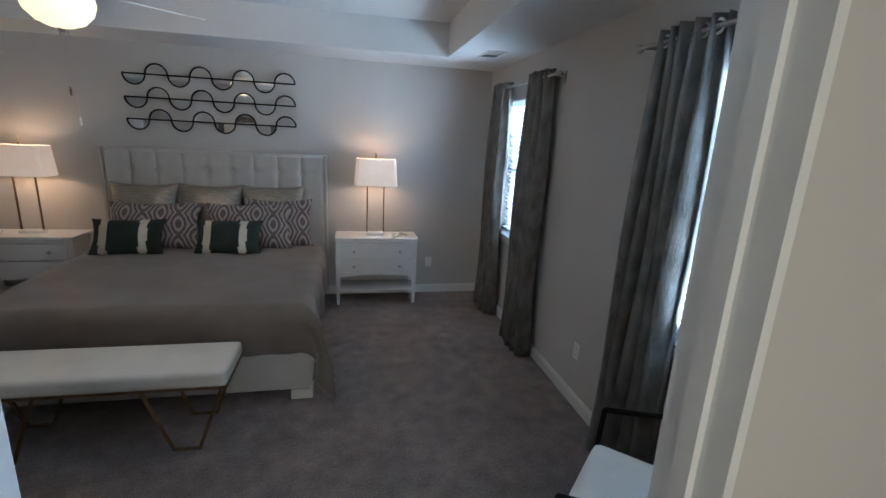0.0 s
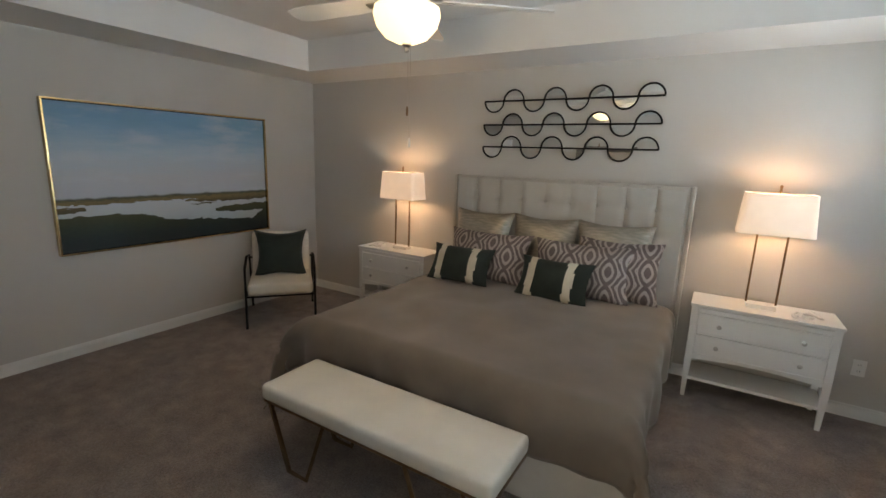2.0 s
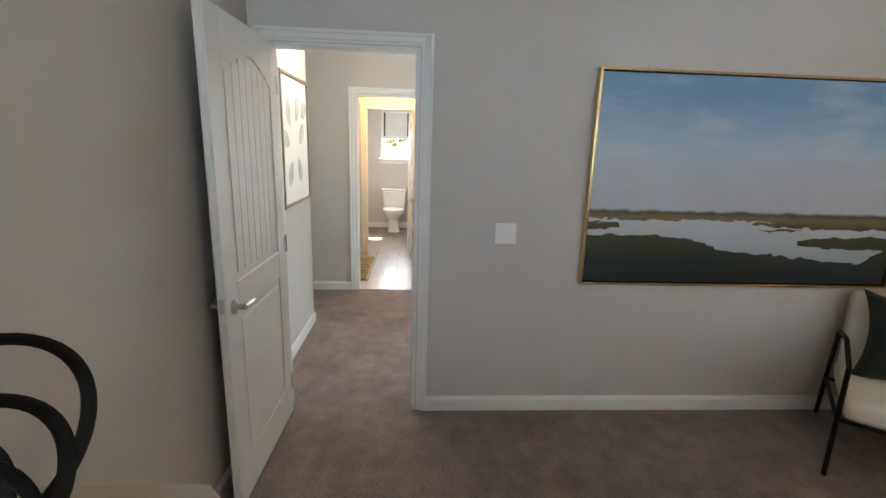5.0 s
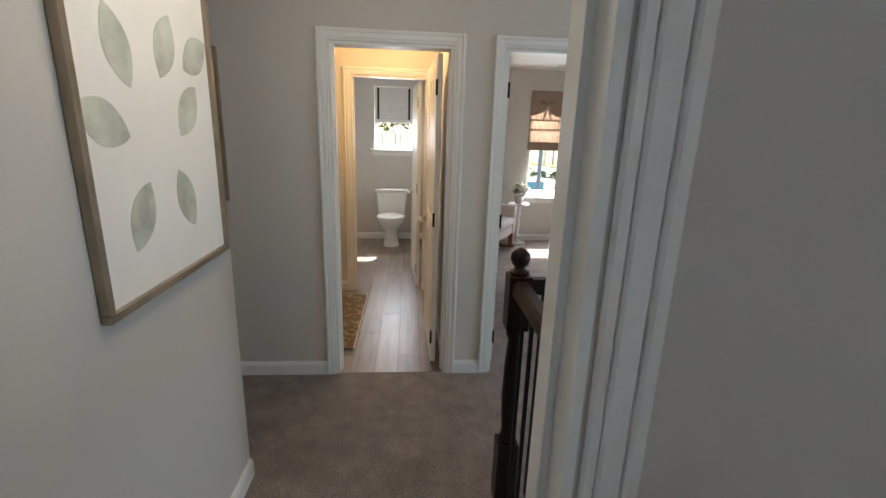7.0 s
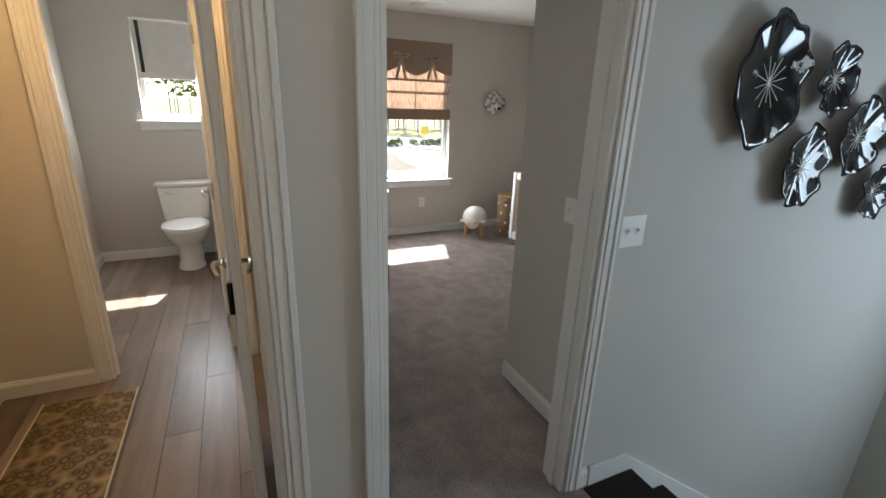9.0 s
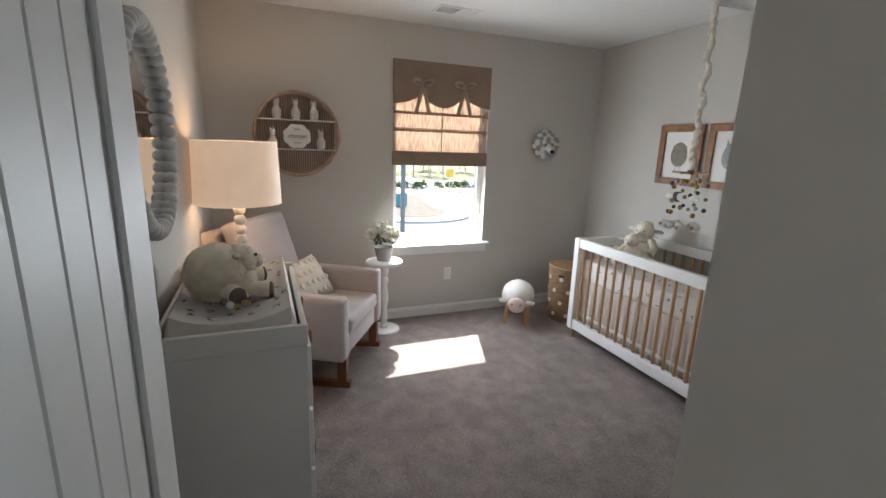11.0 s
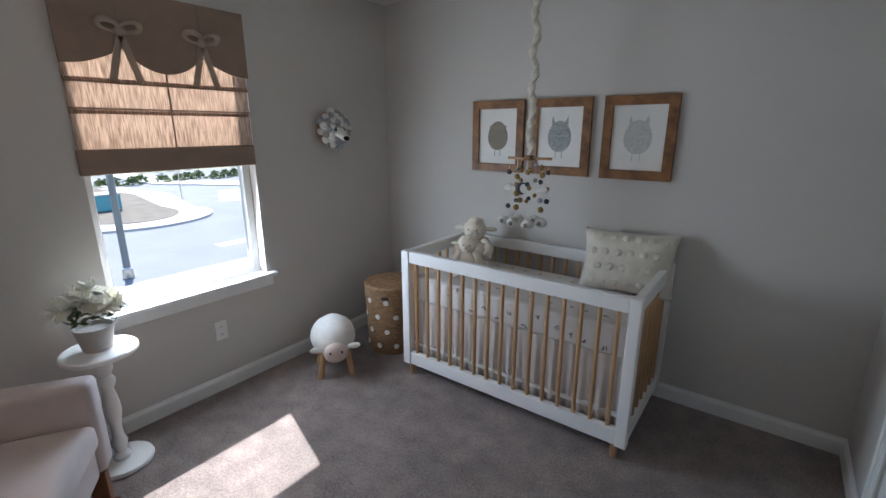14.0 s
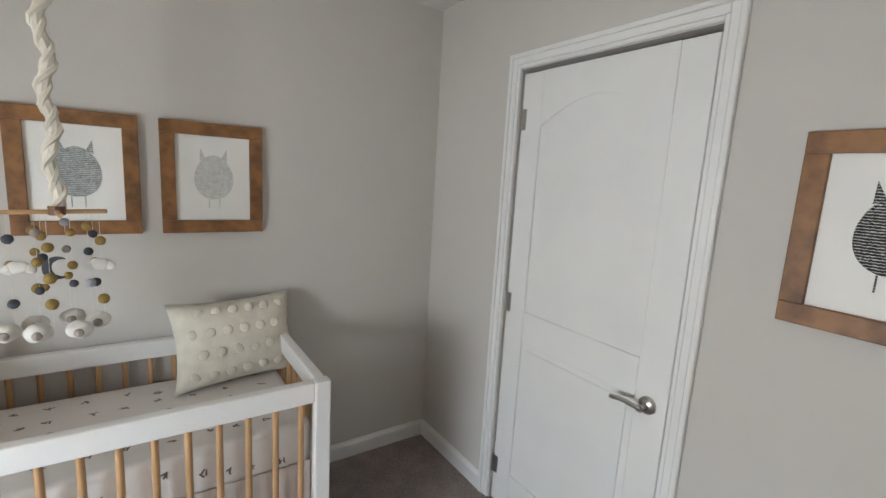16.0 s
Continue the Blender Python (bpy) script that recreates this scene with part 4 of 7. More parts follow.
# ---- dresser ----
def dresser():
    cream = mat("cream_lacquer", (0.44, 0.39, 0.315), 0.42, scale=3, vary=0.03, fine=70, bump=0.04)
    x0, x1, y0, y1, h = -2.30, -0.62, 0.782, 1.25, 0.895
    t = thing("dresser", "long white nine-drawer dresser with brass knobs", "dresser")
    c = 0.055
    out = [(x0, y0), (x1, y0), (x1, y1 - c), (x1 - c, y1), (x0 + c, y1), (x0, y1 - c)]

    def slab(grow, za, zb):
        bm = bmesh.new()
        cx, cy = (x0 + x1) / 2, (y0 + y1) / 2
        pts = [(x + (grow if x > cx else -grow), y + (grow if y > cy else 0)) for x, y in out]
        lo, hi = [bm.verts.new((x, y, za)) for x, y in pts], [bm.verts.new((x, y, zb)) for x, y in pts]
        bm.faces.new(lo[::-1]); bm.faces.new(hi)
        for k in range(6):
            bm.faces.new((lo[k], lo[(k + 1) % 6], hi[(k + 1) % 6], hi[k]))
        return bm
    part("top", slab(0.012, h - 0.024, h), cream, t)
    part("case", slab(-0.004, 0.10, h - 0.0245), cream, t)
    for x in (x0 + 0.03, x1 - 0.08):
        for y in (y0 + 0.01, y1 - 0.07):
            part("leg", boxed(x, y, 0, x + 0.05, y + 0.05, 0.10, 0.006), cream, t)
    w = (x1 - x0 - 2 * c) / 3
    for i in range(3):
        for k in range(3):
            a, z = x0 + c + i * w + 0.012, 0.13 + k * 0.247
            dr = part("drawer", boxed(a, y1 - 0.008, z, a + w - 0.024, y1 + 0.010, z + 0.23, 0.004), cream, t)
            for kx in (a + 0.11, a + w - 0.134):
                kb = lathe([(0.007, 0), (0.007, 0.012), (0.013, 0.018), (0.016, 0.026), (0.010, 0.033)], 14)
                kb.transform(Matrix.Translation((kx, y1 + 0.010, z + 0.115)) @ pose(0, 0, 0, -90))
                part("knob", kb, BRASS, dr, "brass knob", smooth=True)


dresser()

sc = thing("sculpture", "black looped metal sculpture standing on the dresser", "sculpture", -2.05, 1.0, 0.896, 160)


def loop(cx, cy, cz, a, b, tilt, rz, r, wob=0.0):
    """One hammered band bent into an uneven ring."""
    m = pose(cx, cy, cz, 0, tilt, rz)
    pts = []
    for k in range(48):
        q = 2 * math.pi * k / 48
        w = 1 + wob * math.sin(2 * q + 1) + 0.6 * wob * math.sin(3 * q)
        pts.append(m @ Vector((a * w * math.cos(q), 0.02 * math.sin(q), b * w * math.sin(q))))
    part("loop", tube(pts, r, 8, True, flat=0.6), BLACK, sc, smooth=True)


loop(-0.104, -0.123, 0.058, 0.072, 0.046, 0, -30, 0.013, 0.04)
loop(-0.05, -0.125, 0.168, 0.088, 0.136, 4, 4, 0.010, 0.03)
loop(0.10, 0.118, 0.182, 0.166, 0.166, 0, 0, 0.013, 0.03)
loop(0.04, 0.036, 0.158, 0.122, 0.136, 0, -6, 0.013, 0.03)
loop(0.015, 0.0, 0.168, 0.045, 0.088, 12, -40, 0.012, 0.03)


def agave():
    px, py, pz = -0.83, 1.09, 0.896
    pot = thing("planter", "white round ceramic planter filled with pebbles on the dresser", "planter", px, py, pz)
    part("bowl", lathe([(0.055, 0), (0.075, 0.01), (0.102, 0.06), (0.108, 0.10), (0.108, 0.125), (0.100, 0.125), (0.098, 0.10), (0.02, 0.092)], 32), WHITE, pot, smooth=True)
    rnd = random.Random(5)
    bm = bmesh.new()
    for k in range(130):
        a, r = rnd.random() * 6.28, 0.09 * math.sqrt(rnd.random())
        bmesh.ops.create_icosphere(bm, subdivisions=1, radius=rnd.uniform(0.006, 0.011), matrix=Matrix.Translation((r * math.cos(a), r * math.sin(a), 0.104 + rnd.uniform(0, 0.008))) @ Matrix.Diagonal((1, rnd.uniform(0.6, 1), 0.7, 1)))
    tagged(part("pebbles", bm, PEBBLE, pot, "brown pebbles", smooth=True), kind="stuff")
    t = thing("agave_plant", "green agave plant with long pointed leaves in a planter", "plant", px, py, pz + 0.10)
    for az, tilt, ln, w in ((168, 9, 0.60, 0.080), (215, 5, 0.66, 0.088), (92, 17, 0.40, 0.045), (35, 26, 0.52, 0.07), (-60, 30, 0.50, 0.07), (265, 16, 0.60, 0.078), (190, 3, 0.52, 0.045)):
        bm = bmesh.new()
        prev = None
        n = 14
        for k in range(n + 1):
            u = k / n
            hw = w * (0.72 + 0.5 * u - 1.22 * u ** 2.2) * 0.72 + 0.0006
            bend = radians(tilt * (0.7 + 0.5 * u))
            x, z = ln * u * math.sin(bend), ln * u * math.cos(bend)
            ring = [bm.verts.new((x + dx, dy, z)) for dx, dy in ((0.010 * (1 - u), -hw), (-0.006 * (1 - u), -hw * 0.4), (-0.006 * (1 - u), hw * 0.4), (0.010 * (1 - u), hw), (0.026 * (1 - u) + 0.001, hw * 0.35), (0.026 * (1 - u) + 0.001, -hw * 0.35))]
            if prev:
                for q in range(6):
                    bm.faces.new((prev[q], prev[(q + 1) % 6], ring[(q + 1) % 6], ring[q]))
            prev = ring
        bm.faces.new(prev)
        leaf = part("leaf", bm, AGAVE, t, smooth=True)
        leaf.matrix_basis = pose(0.02 * math.cos(radians(az)), 0.02 * math.sin(radians(az)), 0, 0, 0, az)


agave()

HAMMER = mat("hammered_silver", (0.30, 0.29, 0.27), 0.45, 0.6, scale=18, vary=0.2, fine=55, bump=0.9, dist=0.006, stretch=(1, 1, 6))
t = thing("wall_mirror", "mirror with a wide hammered silver frame over the dresser", "mirror", -1.50, BY0, 1.60)
part("glass", boxed(-0.41, 0.012, -0.24, 0.41, 0.02, 0.24), MIRROR, t)
for s in ((-0.50, 0.002, 0.235, 0.50, 0.035, 0.33), (-0.50, 0.002, -0.33, 0.50, 0.035, -0.235), (-0.50, 0.002, -0.235, -0.405, 0.035, 0.235), (0.405, 0.002, -0.235, 0.50, 0.035, 0.235)):
    part("frame_side", boxed(*s, 0.008), HAMMER, t)


# ---- ceiling fan ----
def fan(x, y):
    t = thing("ceiling_fan", "white ceiling fan with a lit frosted glass bowl", "fan", x, y, 0)
    part("canopy", lathe([(0.075, TZ), (0.075, TZ - 0.03), (0.03, TZ - 0.07), (0.016, TZ - 0.075)][::-1], 24), WHITE, t, smooth=True)
    part("downrod", tube([(0, 0, 2.50), (0, 0, TZ - 0.03)], 0.013, 10), WHITE, t, smooth=True)
    part("motor", lathe([(0.06, 2.335), (0.10, 2.345), (0.125, 2.38), (0.125, 2.43), (0.09, 2.48), (0.03, 2.51)], 28), WHITE, t, smooth=True)
    for k in range(5):
        a = 40 + 72 * k
        bm = bmesh.new()
        outl = [(0.16, -0.05), (0.30, -0.062), (0.62, -0.066), (0.69, -0.05), (0.705, 0.0), (0.69, 0.05), (0.62, 0.066), (0.30, 0.062), (0.16, 0.05)]
        lo, hi = [bm.verts.new((u, v, -0.003)) for u, v in outl], [bm.verts.new((u, v, 0.003)) for u, v in outl]
        bm.faces.new(lo[::-1]); bm.faces.new(hi)
        for q in range(len(outl)):
            w = (q + 1) % len(outl)
            bm.faces.new((lo[q], lo[w], hi[w], hi[q]))
        bl = part("blade", bm, WHITE, t)
        bl.matrix_basis = pose(0, 0, 2.355, 0, 0, a) @ pose(0, 0, 0, 12)
        iron = part("blade_iron", slabs([(0.09, -0.018, -0.012, 0.22, 0.018, -0.004)], 0.003), NICKEL, bl)
    part("fitter", lathe([(0.05, 2.30), (0.085, 2.305), (0.085, 2.335), (0.05, 2.34)], 24), NICKEL, t, smooth=True)
    part("glass_bowl", lathe([(0.012, 2.165), (0.05, 2.168), (0.10, 2.19), (0.14, 2.235), (0.155, 2.285), (0.150, 2.315), (0.145, 2.315)], 36), GLOWGLASS, t, "lit frosted glass bowl", smooth=True).visible_shadow = False
    part("finial", lathe([(0.004, 2.125), (0.012, 2.13), (0.010, 2.145), (0.022, 2.158), (0.018, 2.167)], 16), NICKEL, t, smooth=True)
    for dx, dy, zb in ((-0.012, 0.03, 1.87), (0.035, -0.015, 1.72)):
        part("pull_chain", tube([(dx, dy, zb + 0.02), (dx, dy, 2.30)], 0.0012, 5), NICKEL, t)
        part("chain_pull", lathe([(0.003, 0.045), (0.006, 0.03), (0.006, 0.005), (0.003, 0)][::-1], 10), BRONZE if zb > 1.8 else PLASTIC, t, m=Matrix.Translation((dx, dy, zb - 0.025)))


fan(-1.09, 3.02)


# ---- small fittings ----
def plate(x, y, z, rz, kind):
    """A wall plate; its face looks along local -y."""
    word = "double light switch on a white wall plate" if kind == "switch" else "white duplex power outlet on the wall"
    t = thing("light_switch" if kind == "switch" else "power_outlet", word, "switch" if kind == "switch" else "outlet", x, y, z, rz)
    w = 0.058 if kind == "switch" else 0.036
    part("plate", boxed(-w, -0.006, -0.058, w, -0.0005, 0.058, 0.003), PLASTIC, t)
    if kind == "switch":
        for sx in (-0.023, 0.023):
            part("surround", boxed(sx - 0.006, -0.0075, -0.014, sx + 0.006, -0.005, 0.014), PLASTIC, t)
            part("toggle", boxed(sx - 0.004, -0.016, 0.0, sx + 0.004, -0.006, 0.010, 0.001), PLASTIC, t)
    else:
        for z0 in (-0.024, 0.024):
            part("socket", boxed(-0.014, -0.008, z0 - 0.014, 0.014, -0.0055, z0 + 0.014, 0.002), PLASTIC, t)
            part("slots", slabs([(-0.007, -0.0085, z0 - 0.004, -0.005, -0.0078, z0 + 0.006), (0.005, -0.0085, z0 - 0.004, 0.007, -0.0078, z0 + 0.006)], 0), DARKHOLE, t)


plate(BX0, 2.10, 1.096, 90, "switch")
plate(HX0, 2.884, 1.127, 90, "switch")
plate(1.20, BY1, 0.36, 0, "outlet")
plate(BX1, 2.76, 0.38, -90, "outlet")
plate(NX0, 3.65, 0.38, 90, "outlet")
plate(-6.66, 2.97, 1.10, 0, "switch")


def vent(x, y, rz, w, d):
    t = thing("ceiling_vent", "white louvred air vent in the ceiling", "vent", x, y, H, rz)
    part("frame", slabs([(-w, -d, -0.008, w, -d + 0.02, -0.0005), (-w, d - 0.02, -0.008, w, d, -0.0005), (-w, -d + 0.02, -0.008, -w + 0.02, d - 0.02, -0.0005), (w - 0.02, -d + 0.02, -0.008, w, d - 0.02, -0.0005), (-0.006, -d + 0.02, -0.008, 0.006, d - 0.02, -0.0005)], 0.002), TRIM, t)
    # dark sheet painted for the shade behind the louvres
    part("backing", boxed(-w + 0.02, -d + 0.02, -0.003, w - 0.02, d - 0.02, -0.0006), DARKHOLE, t)
    n = 9
    for k in range(n):
        y0 = -d + 0.025 + (2 * d - 0.05) * (k + 0.5) / n
        for a, b, s in ((-w + 0.021, -0.007, 1), (0.007, w - 0.021, -1)):
            sl = part("slat", boxed(a, -0.005, -0.0008, b, 0.005, 0.0008), TRIM, t)
            sl.matrix_basis = pose(0, y0, -0.006, 40 * s)


vent(1.50, 4.16, 90, 0.15, 0.085)
vent(-3.66, 1.98, 90, 0.17, 0.10)
vent(-9.64, 3.46, 90, 0.16, 0.09)


# ---- hall: railing and stairs ----
def newel(x, y, z0=-0.01):
    t = thing("newel_post", "dark stained turned newel post with a ball cap", "newel", x, y, z0, group="newel posts")
    part("base", boxed(-0.045, -0.045, 0, 0.045, 0.045, 0.30, 0.004), DARKWOOD, t)
    part("shaft", lathe([(0.036, 0.30), (0.040, 0.315), (0.030, 0.33), (0.027, 0.36), (0.036, 0.50), (0.033, 0.66), (0.026, 0.78), (0.036, 0.80), (0.030, 0.815), (0.040, 0.83)], 20), DARKWOOD, t, smooth=True)
    part("block", boxed(-0.045, -0.045, 0.83, 0.045, 0.045, 1.055, 0.005), DARKWOOD, t)
    part("cap", lathe([(0.038, 1.055), (0.040, 1.068), (0.022, 1.078), (0.020, 1.086), (0.032, 1.098), (0.039, 1.12), (0.036, 1.140), (0.022, 1.155), (0.006, 1.163)], 24), DARKWOOD, t, smooth=True)
    return t


NW1, NW2 = (-5.195, 1.855), (-5.195, 2.89)
newel(*NW1)
newel(*NW2, 0.0)


def rail_bar(a, b, r=0.032):
    a, b = Vector(a), Vector(b)
    d = (b - a)
    ln = d.length
    prof = [(-0.030, -0.030), (0.030, -0.030), (0.034, -0.010), (0.030, 0.018), (0.018, 0.030), (-0.018, 0.030), (-0.030, 0.018), (-0.034, -0.010)]
    bm = prism(prof, ln)
    rz = math.degrees(math.atan2(d.y, d.x)) - 90
    rx = math.degrees(math.asin(d.z / ln))
    bm.transform(pose(*a, 0, 0, rz) @ pose(0, 0, 0, rx))
    return bm


def railing(name, a, b, floor_a, floor_b, n, label):
    t = thing(name, label, "railing")
    part("handrail", rail_bar(a, b), DARKWOOD, t, smooth=False)
    for k in range(n):
        u = (k + 0.5) / n
        p = Vector(a).lerp(Vector(b), u)
        zf = floor_a + (floor_b - floor_a) * u
        part("baluster", tube([(p.x, p.y, zf), (p.x, p.y, p.z - 0.028)], 0.0095, 4), BLACK, t)
    return t


railing("stair_railing", (-5.15, 1.855, 1.0), (HX1, 1.855, 1.0), 0.0, 0.0, 9, "dark wood guard rail with slim black balusters")
railing("stair_railing", (-5.195, 1.90, 1.0), (-5.195, 2.845, 1.0), 0.0, 0.0, 8, "dark wood guard rail with slim black balusters")
railing("stair_railing", (-5.195, 2.935, 0.93), (-5.195, 4.9, -0.62), -0.20, -1.70, 17, "dark wood stair rail descending with black balusters")
structure("floor_edge", box(boxed(-5.10, 1.801, -0.30, HX1, 1.90, -0.004), -5.235, 1.90, -0.30, -5.10, 2.85, -0.004), TRIM, "white trim along the edge of the stairwell")
st = thing("staircase", "dark stained wooden stairs leading down beside the wall", "stairs", kind="structure")
for k in range(9):
    y, z = 2.86 + 0.25 * k, 0.003 - 0.19 * k
    part("tread", boxed(HX0 + 0.02, y - 0.03, z - 0.035, -5.24, y + 0.25, z, 0.006), DARKWOOD, st)
    part("riser", boxed(HX0 + 0.02, y + 0.225, z - 0.155, -5.24, y + 0.24, z - 0.0355), TRIM, st)
sk = prism([(2.86, 0.092), (3.06, 0.092), (5.6, -1.84), (5.6, -2.2), (2.86, -0.12)], 0.018)
sk.transform(Matrix(((0, 1, 0, HX0 + 0.0005), (1, 0, 0, 0), (0, 0, 1, 0), (0, 0, 0, 1))))
part("skirt_board", sk, TRIM, st)
structure("floor_lower", boxed(HX0 - 0.1, 1.6, -3.0, HX1 + 0.1, 5.7, -2.9), PLANK, "wood floor at the foot of the stairs")


# ---- hall: pictures, plates ----
PAPER = mat("picture_paper", (0.80, 0.79, 0.75), 0.6, scale=5, vary=0.02, fine=150, bump=0.05)
LEAFINK = mat("pale_leaf_print", (0.54, 0.57, 0.49), 0.7, scale=9, vary=0.15, fine=60, bump=0.0)
CHAMP = mat("champagne_frame", (0.34, 0.28, 0.21), 0.4, 0.6, scale=12, vary=0.08, fine=80, bump=0.05)
FRAMEWOOD = mat("brown_frame_wood", (0.27, 0.125, 0.042), 0.5, scale=15, vary=0.2, fine=70, bump=0.25, stretch=(1, 1, 1), second=(0.085, 0.035, 0.013))


def framed(name, label, w, h, m, frame_mat, fw, parts=(), glass=False):
    """A framed print; its face looks along local -y, its middle at the pose m."""
    t = thing(name, label, "picture")
    t.matrix_basis = m
    part("print", boxed(-w / 2 + fw, -0.012, -h / 2 + fw, w / 2 - fw, -0.004, h / 2 - fw), PAPER, t, "white paper print")
    for s in ((-w / 2, -0.026, h / 2 - fw, w / 2, -0.001, h / 2), (-w / 2, -0.026, -h / 2, w / 2, -0.001, -h / 2 + fw), (-w / 2, -0.026, -h / 2 + fw, -w / 2 + fw, -0.001, h / 2 - fw), (w / 2 - fw, -0.026, -h / 2 + fw, w / 2, -0.001, h / 2 - fw)):
        part("frame_side", boxed(*s, 0.003), frame_mat, t)
    for nm, bm, material in parts:
        part(nm, bm, material, t)
    return t


def leaf_shape(cx, cz, ln, w, a, y=-0.0135):
    pts = [(w * math.sin(math.pi * u) ** 0.8 * s, ln * u) for s, us in ((1, [k / 10 for k in range(11)]), (-1, [k / 10 for k in range(9, 0, -1)])) for u in us]
    bm = prism(pts, 0.001)
    bm.transform(Matrix.Translation((cx, y, cz)) @ pose(0, 0, 0, 0, a, 0))
    return bm


leaves = [("leaf_print", leaf_shape(x, z, 0.20, 0.055, a), LEAFINK) for x, z, a in ((-0.13, 0.10, -20), (0.02, 0.14, 25), (0.10, -0.02, 40), (-0.10, -0.14, -150), (0.06, -0.12, 160), (-0.16, -0.02, -70), (0.16, 0.18, 60))]
framed("picture", "botanical leaf print in a champagne frame on the hall wall", 0.72, 0.90, pose(-4.94, HS, 1.56, 0, 0, 180), CHAMP, 0.022, leaves)
framed("picture", "framed print in a grey wood frame in the hall", 0.72, 0.84, pose(HX0, 0.01, 1.565, 0, 0, 90), CHAMP, 0.035, [("leaf_print", leaf_shape(0.05, -0.2, 0.3, 0.07, 10), LEAFINK)])

# pale noise patches: white splashes and gloss highlights painted into the black glaze
GLAZE = mat("black_glaze_splashes_glints", (0.012, 0.012, 0.014), 0.08, scale=7, vary=0.0, fine=50, bump=0.0)
gn, gl = GLAZE.node_tree.nodes, GLAZE.node_tree.links
gtc, gsep = gn.new("ShaderNodeTexCoord"), gn.new("ShaderNodeVectorMath")
gsep.operation = "LENGTH"
gl.new(gtc.outputs["Object"], gsep.inputs[0])
gnz, gm, gr, gx = gn.new("ShaderNodeTexNoise"), gn.new("ShaderNodeMath"), gn.new("ShaderNodeMapRange"), gn.new("ShaderNodeMix")
gnz.inputs["Scale"].default_value, gnz.inputs["Detail"].default_value = 7.0, 5
gl.new(gtc.outputs["Object"], gnz.inputs["Vector"])
gl.new(gnz.outputs[0], gr.inputs[0])
gr.inputs[1].default_value, gr.inputs[2].default_value = 0.66, 0.68
gx.data_type = "RGBA"
gx.inputs[6].default_value, gx.inputs[7].default_value = (0.010, 0.010, 0.012, 1), (0.72, 0.74, 0.75, 1)
gl.new(gr.outputs[0], gx.inputs[0])
gl.new(gx.outputs[2], gn["Principled BSDF"].inputs["Base Color"])


def ruffled_plate(y, z, ry, rz_, seed):
    t = thing("wall_plate", "black and white glazed ruffled plate on the stair wall", "plate", HX0 + 0.012, y, z, group="glazed wall plates")
    rnd = random.Random(seed)
    a = [rnd.uniform(0, 6.28) for _ in range(4)]
    bm = bmesh.new()
    n, rings = 56, 9
    prev, c = None, bm.verts.new((0.022, 0, 0))
    for k in range(1, rings + 1):
        u = k / rings
        row = []
        for q in range(n):
            th = 2 * math.pi * q / n
            ruff = math.sin(7 * th + a[0]) + 0.6 * math.sin(11 * th + a[1])
            rr = u * (1 + 0.05 * math.sin(5 * th + a[2]) + 0.045 * math.sin(9 * th + a[3]))
            row.append(bm.verts.new((0.022 + 0.028 * u ** 2 + 0.0065 * ruff * u ** 4, ry * rr * math.cos(th), rz_ * rr * math.sin(th))))
        for q in range(n):
            w = (q + 1) % n
            bm.faces.new((c, row[q], row[w])) if prev is None else bm.faces.new((prev[q], row[q], row[w], prev[w]))
        prev = row
    ob = part("glazed_dish", bm, GLAZE, t)
    ob.data.shade_smooth()
    so = ob.modifiers.new("thick", "SOLIDIFY")
    so.thickness = 0.005
    part("star", tube([(0.036, 0, -0.30 * rz_), (0.030, 0, 0), (0.036, 0, 0.30 * rz_)], 0.0013, 4), PAPER, t, "white painted ray")
    for k in range(1, 7):
        th = math.pi * k / 7
        part("star", tube([(0.037, 0.42 * ry * math.sin(th), 0.42 * rz_ * math.cos(th)), (0.030, 0, 0), (0.037, -0.42 * ry * math.sin(th), -0.42 * rz_ * math.cos(th))], 0.0013, 4), PAPER, t, "white painted ray")


for i, (y, z, ry, rz_) in enumerate(((3.39, 1.645, 0.195, 0.225), (3.80, 1.675, 0.125, 0.135), (3.74, 1.335, 0.145, 0.165), (4.10, 1.455, 0.165, 0.165), (4.38, 1.20, 0.135, 0.13), (4.46, 1.565, 0.17, 0.20))):
    ruffled_plate(y, z, ry, rz_, 20 + i)


# ---- bath ----
TILEWHITE = mat("glazed_porcelain", (0.80, 0.80, 0.78), 0.08, scale=4, vary=0.01, fine=40, bump=0.0)
structure("floor_bath", boxed(NX0, 0.40, -0.2, HX0 - 0.006, NY0 - 0.10, -0.006), DARKHOLE, "subfloor of the bath")
window("window_4", NX0, NX0 - 0.14, *WIN_T, "white framed bath window with a roman shade")


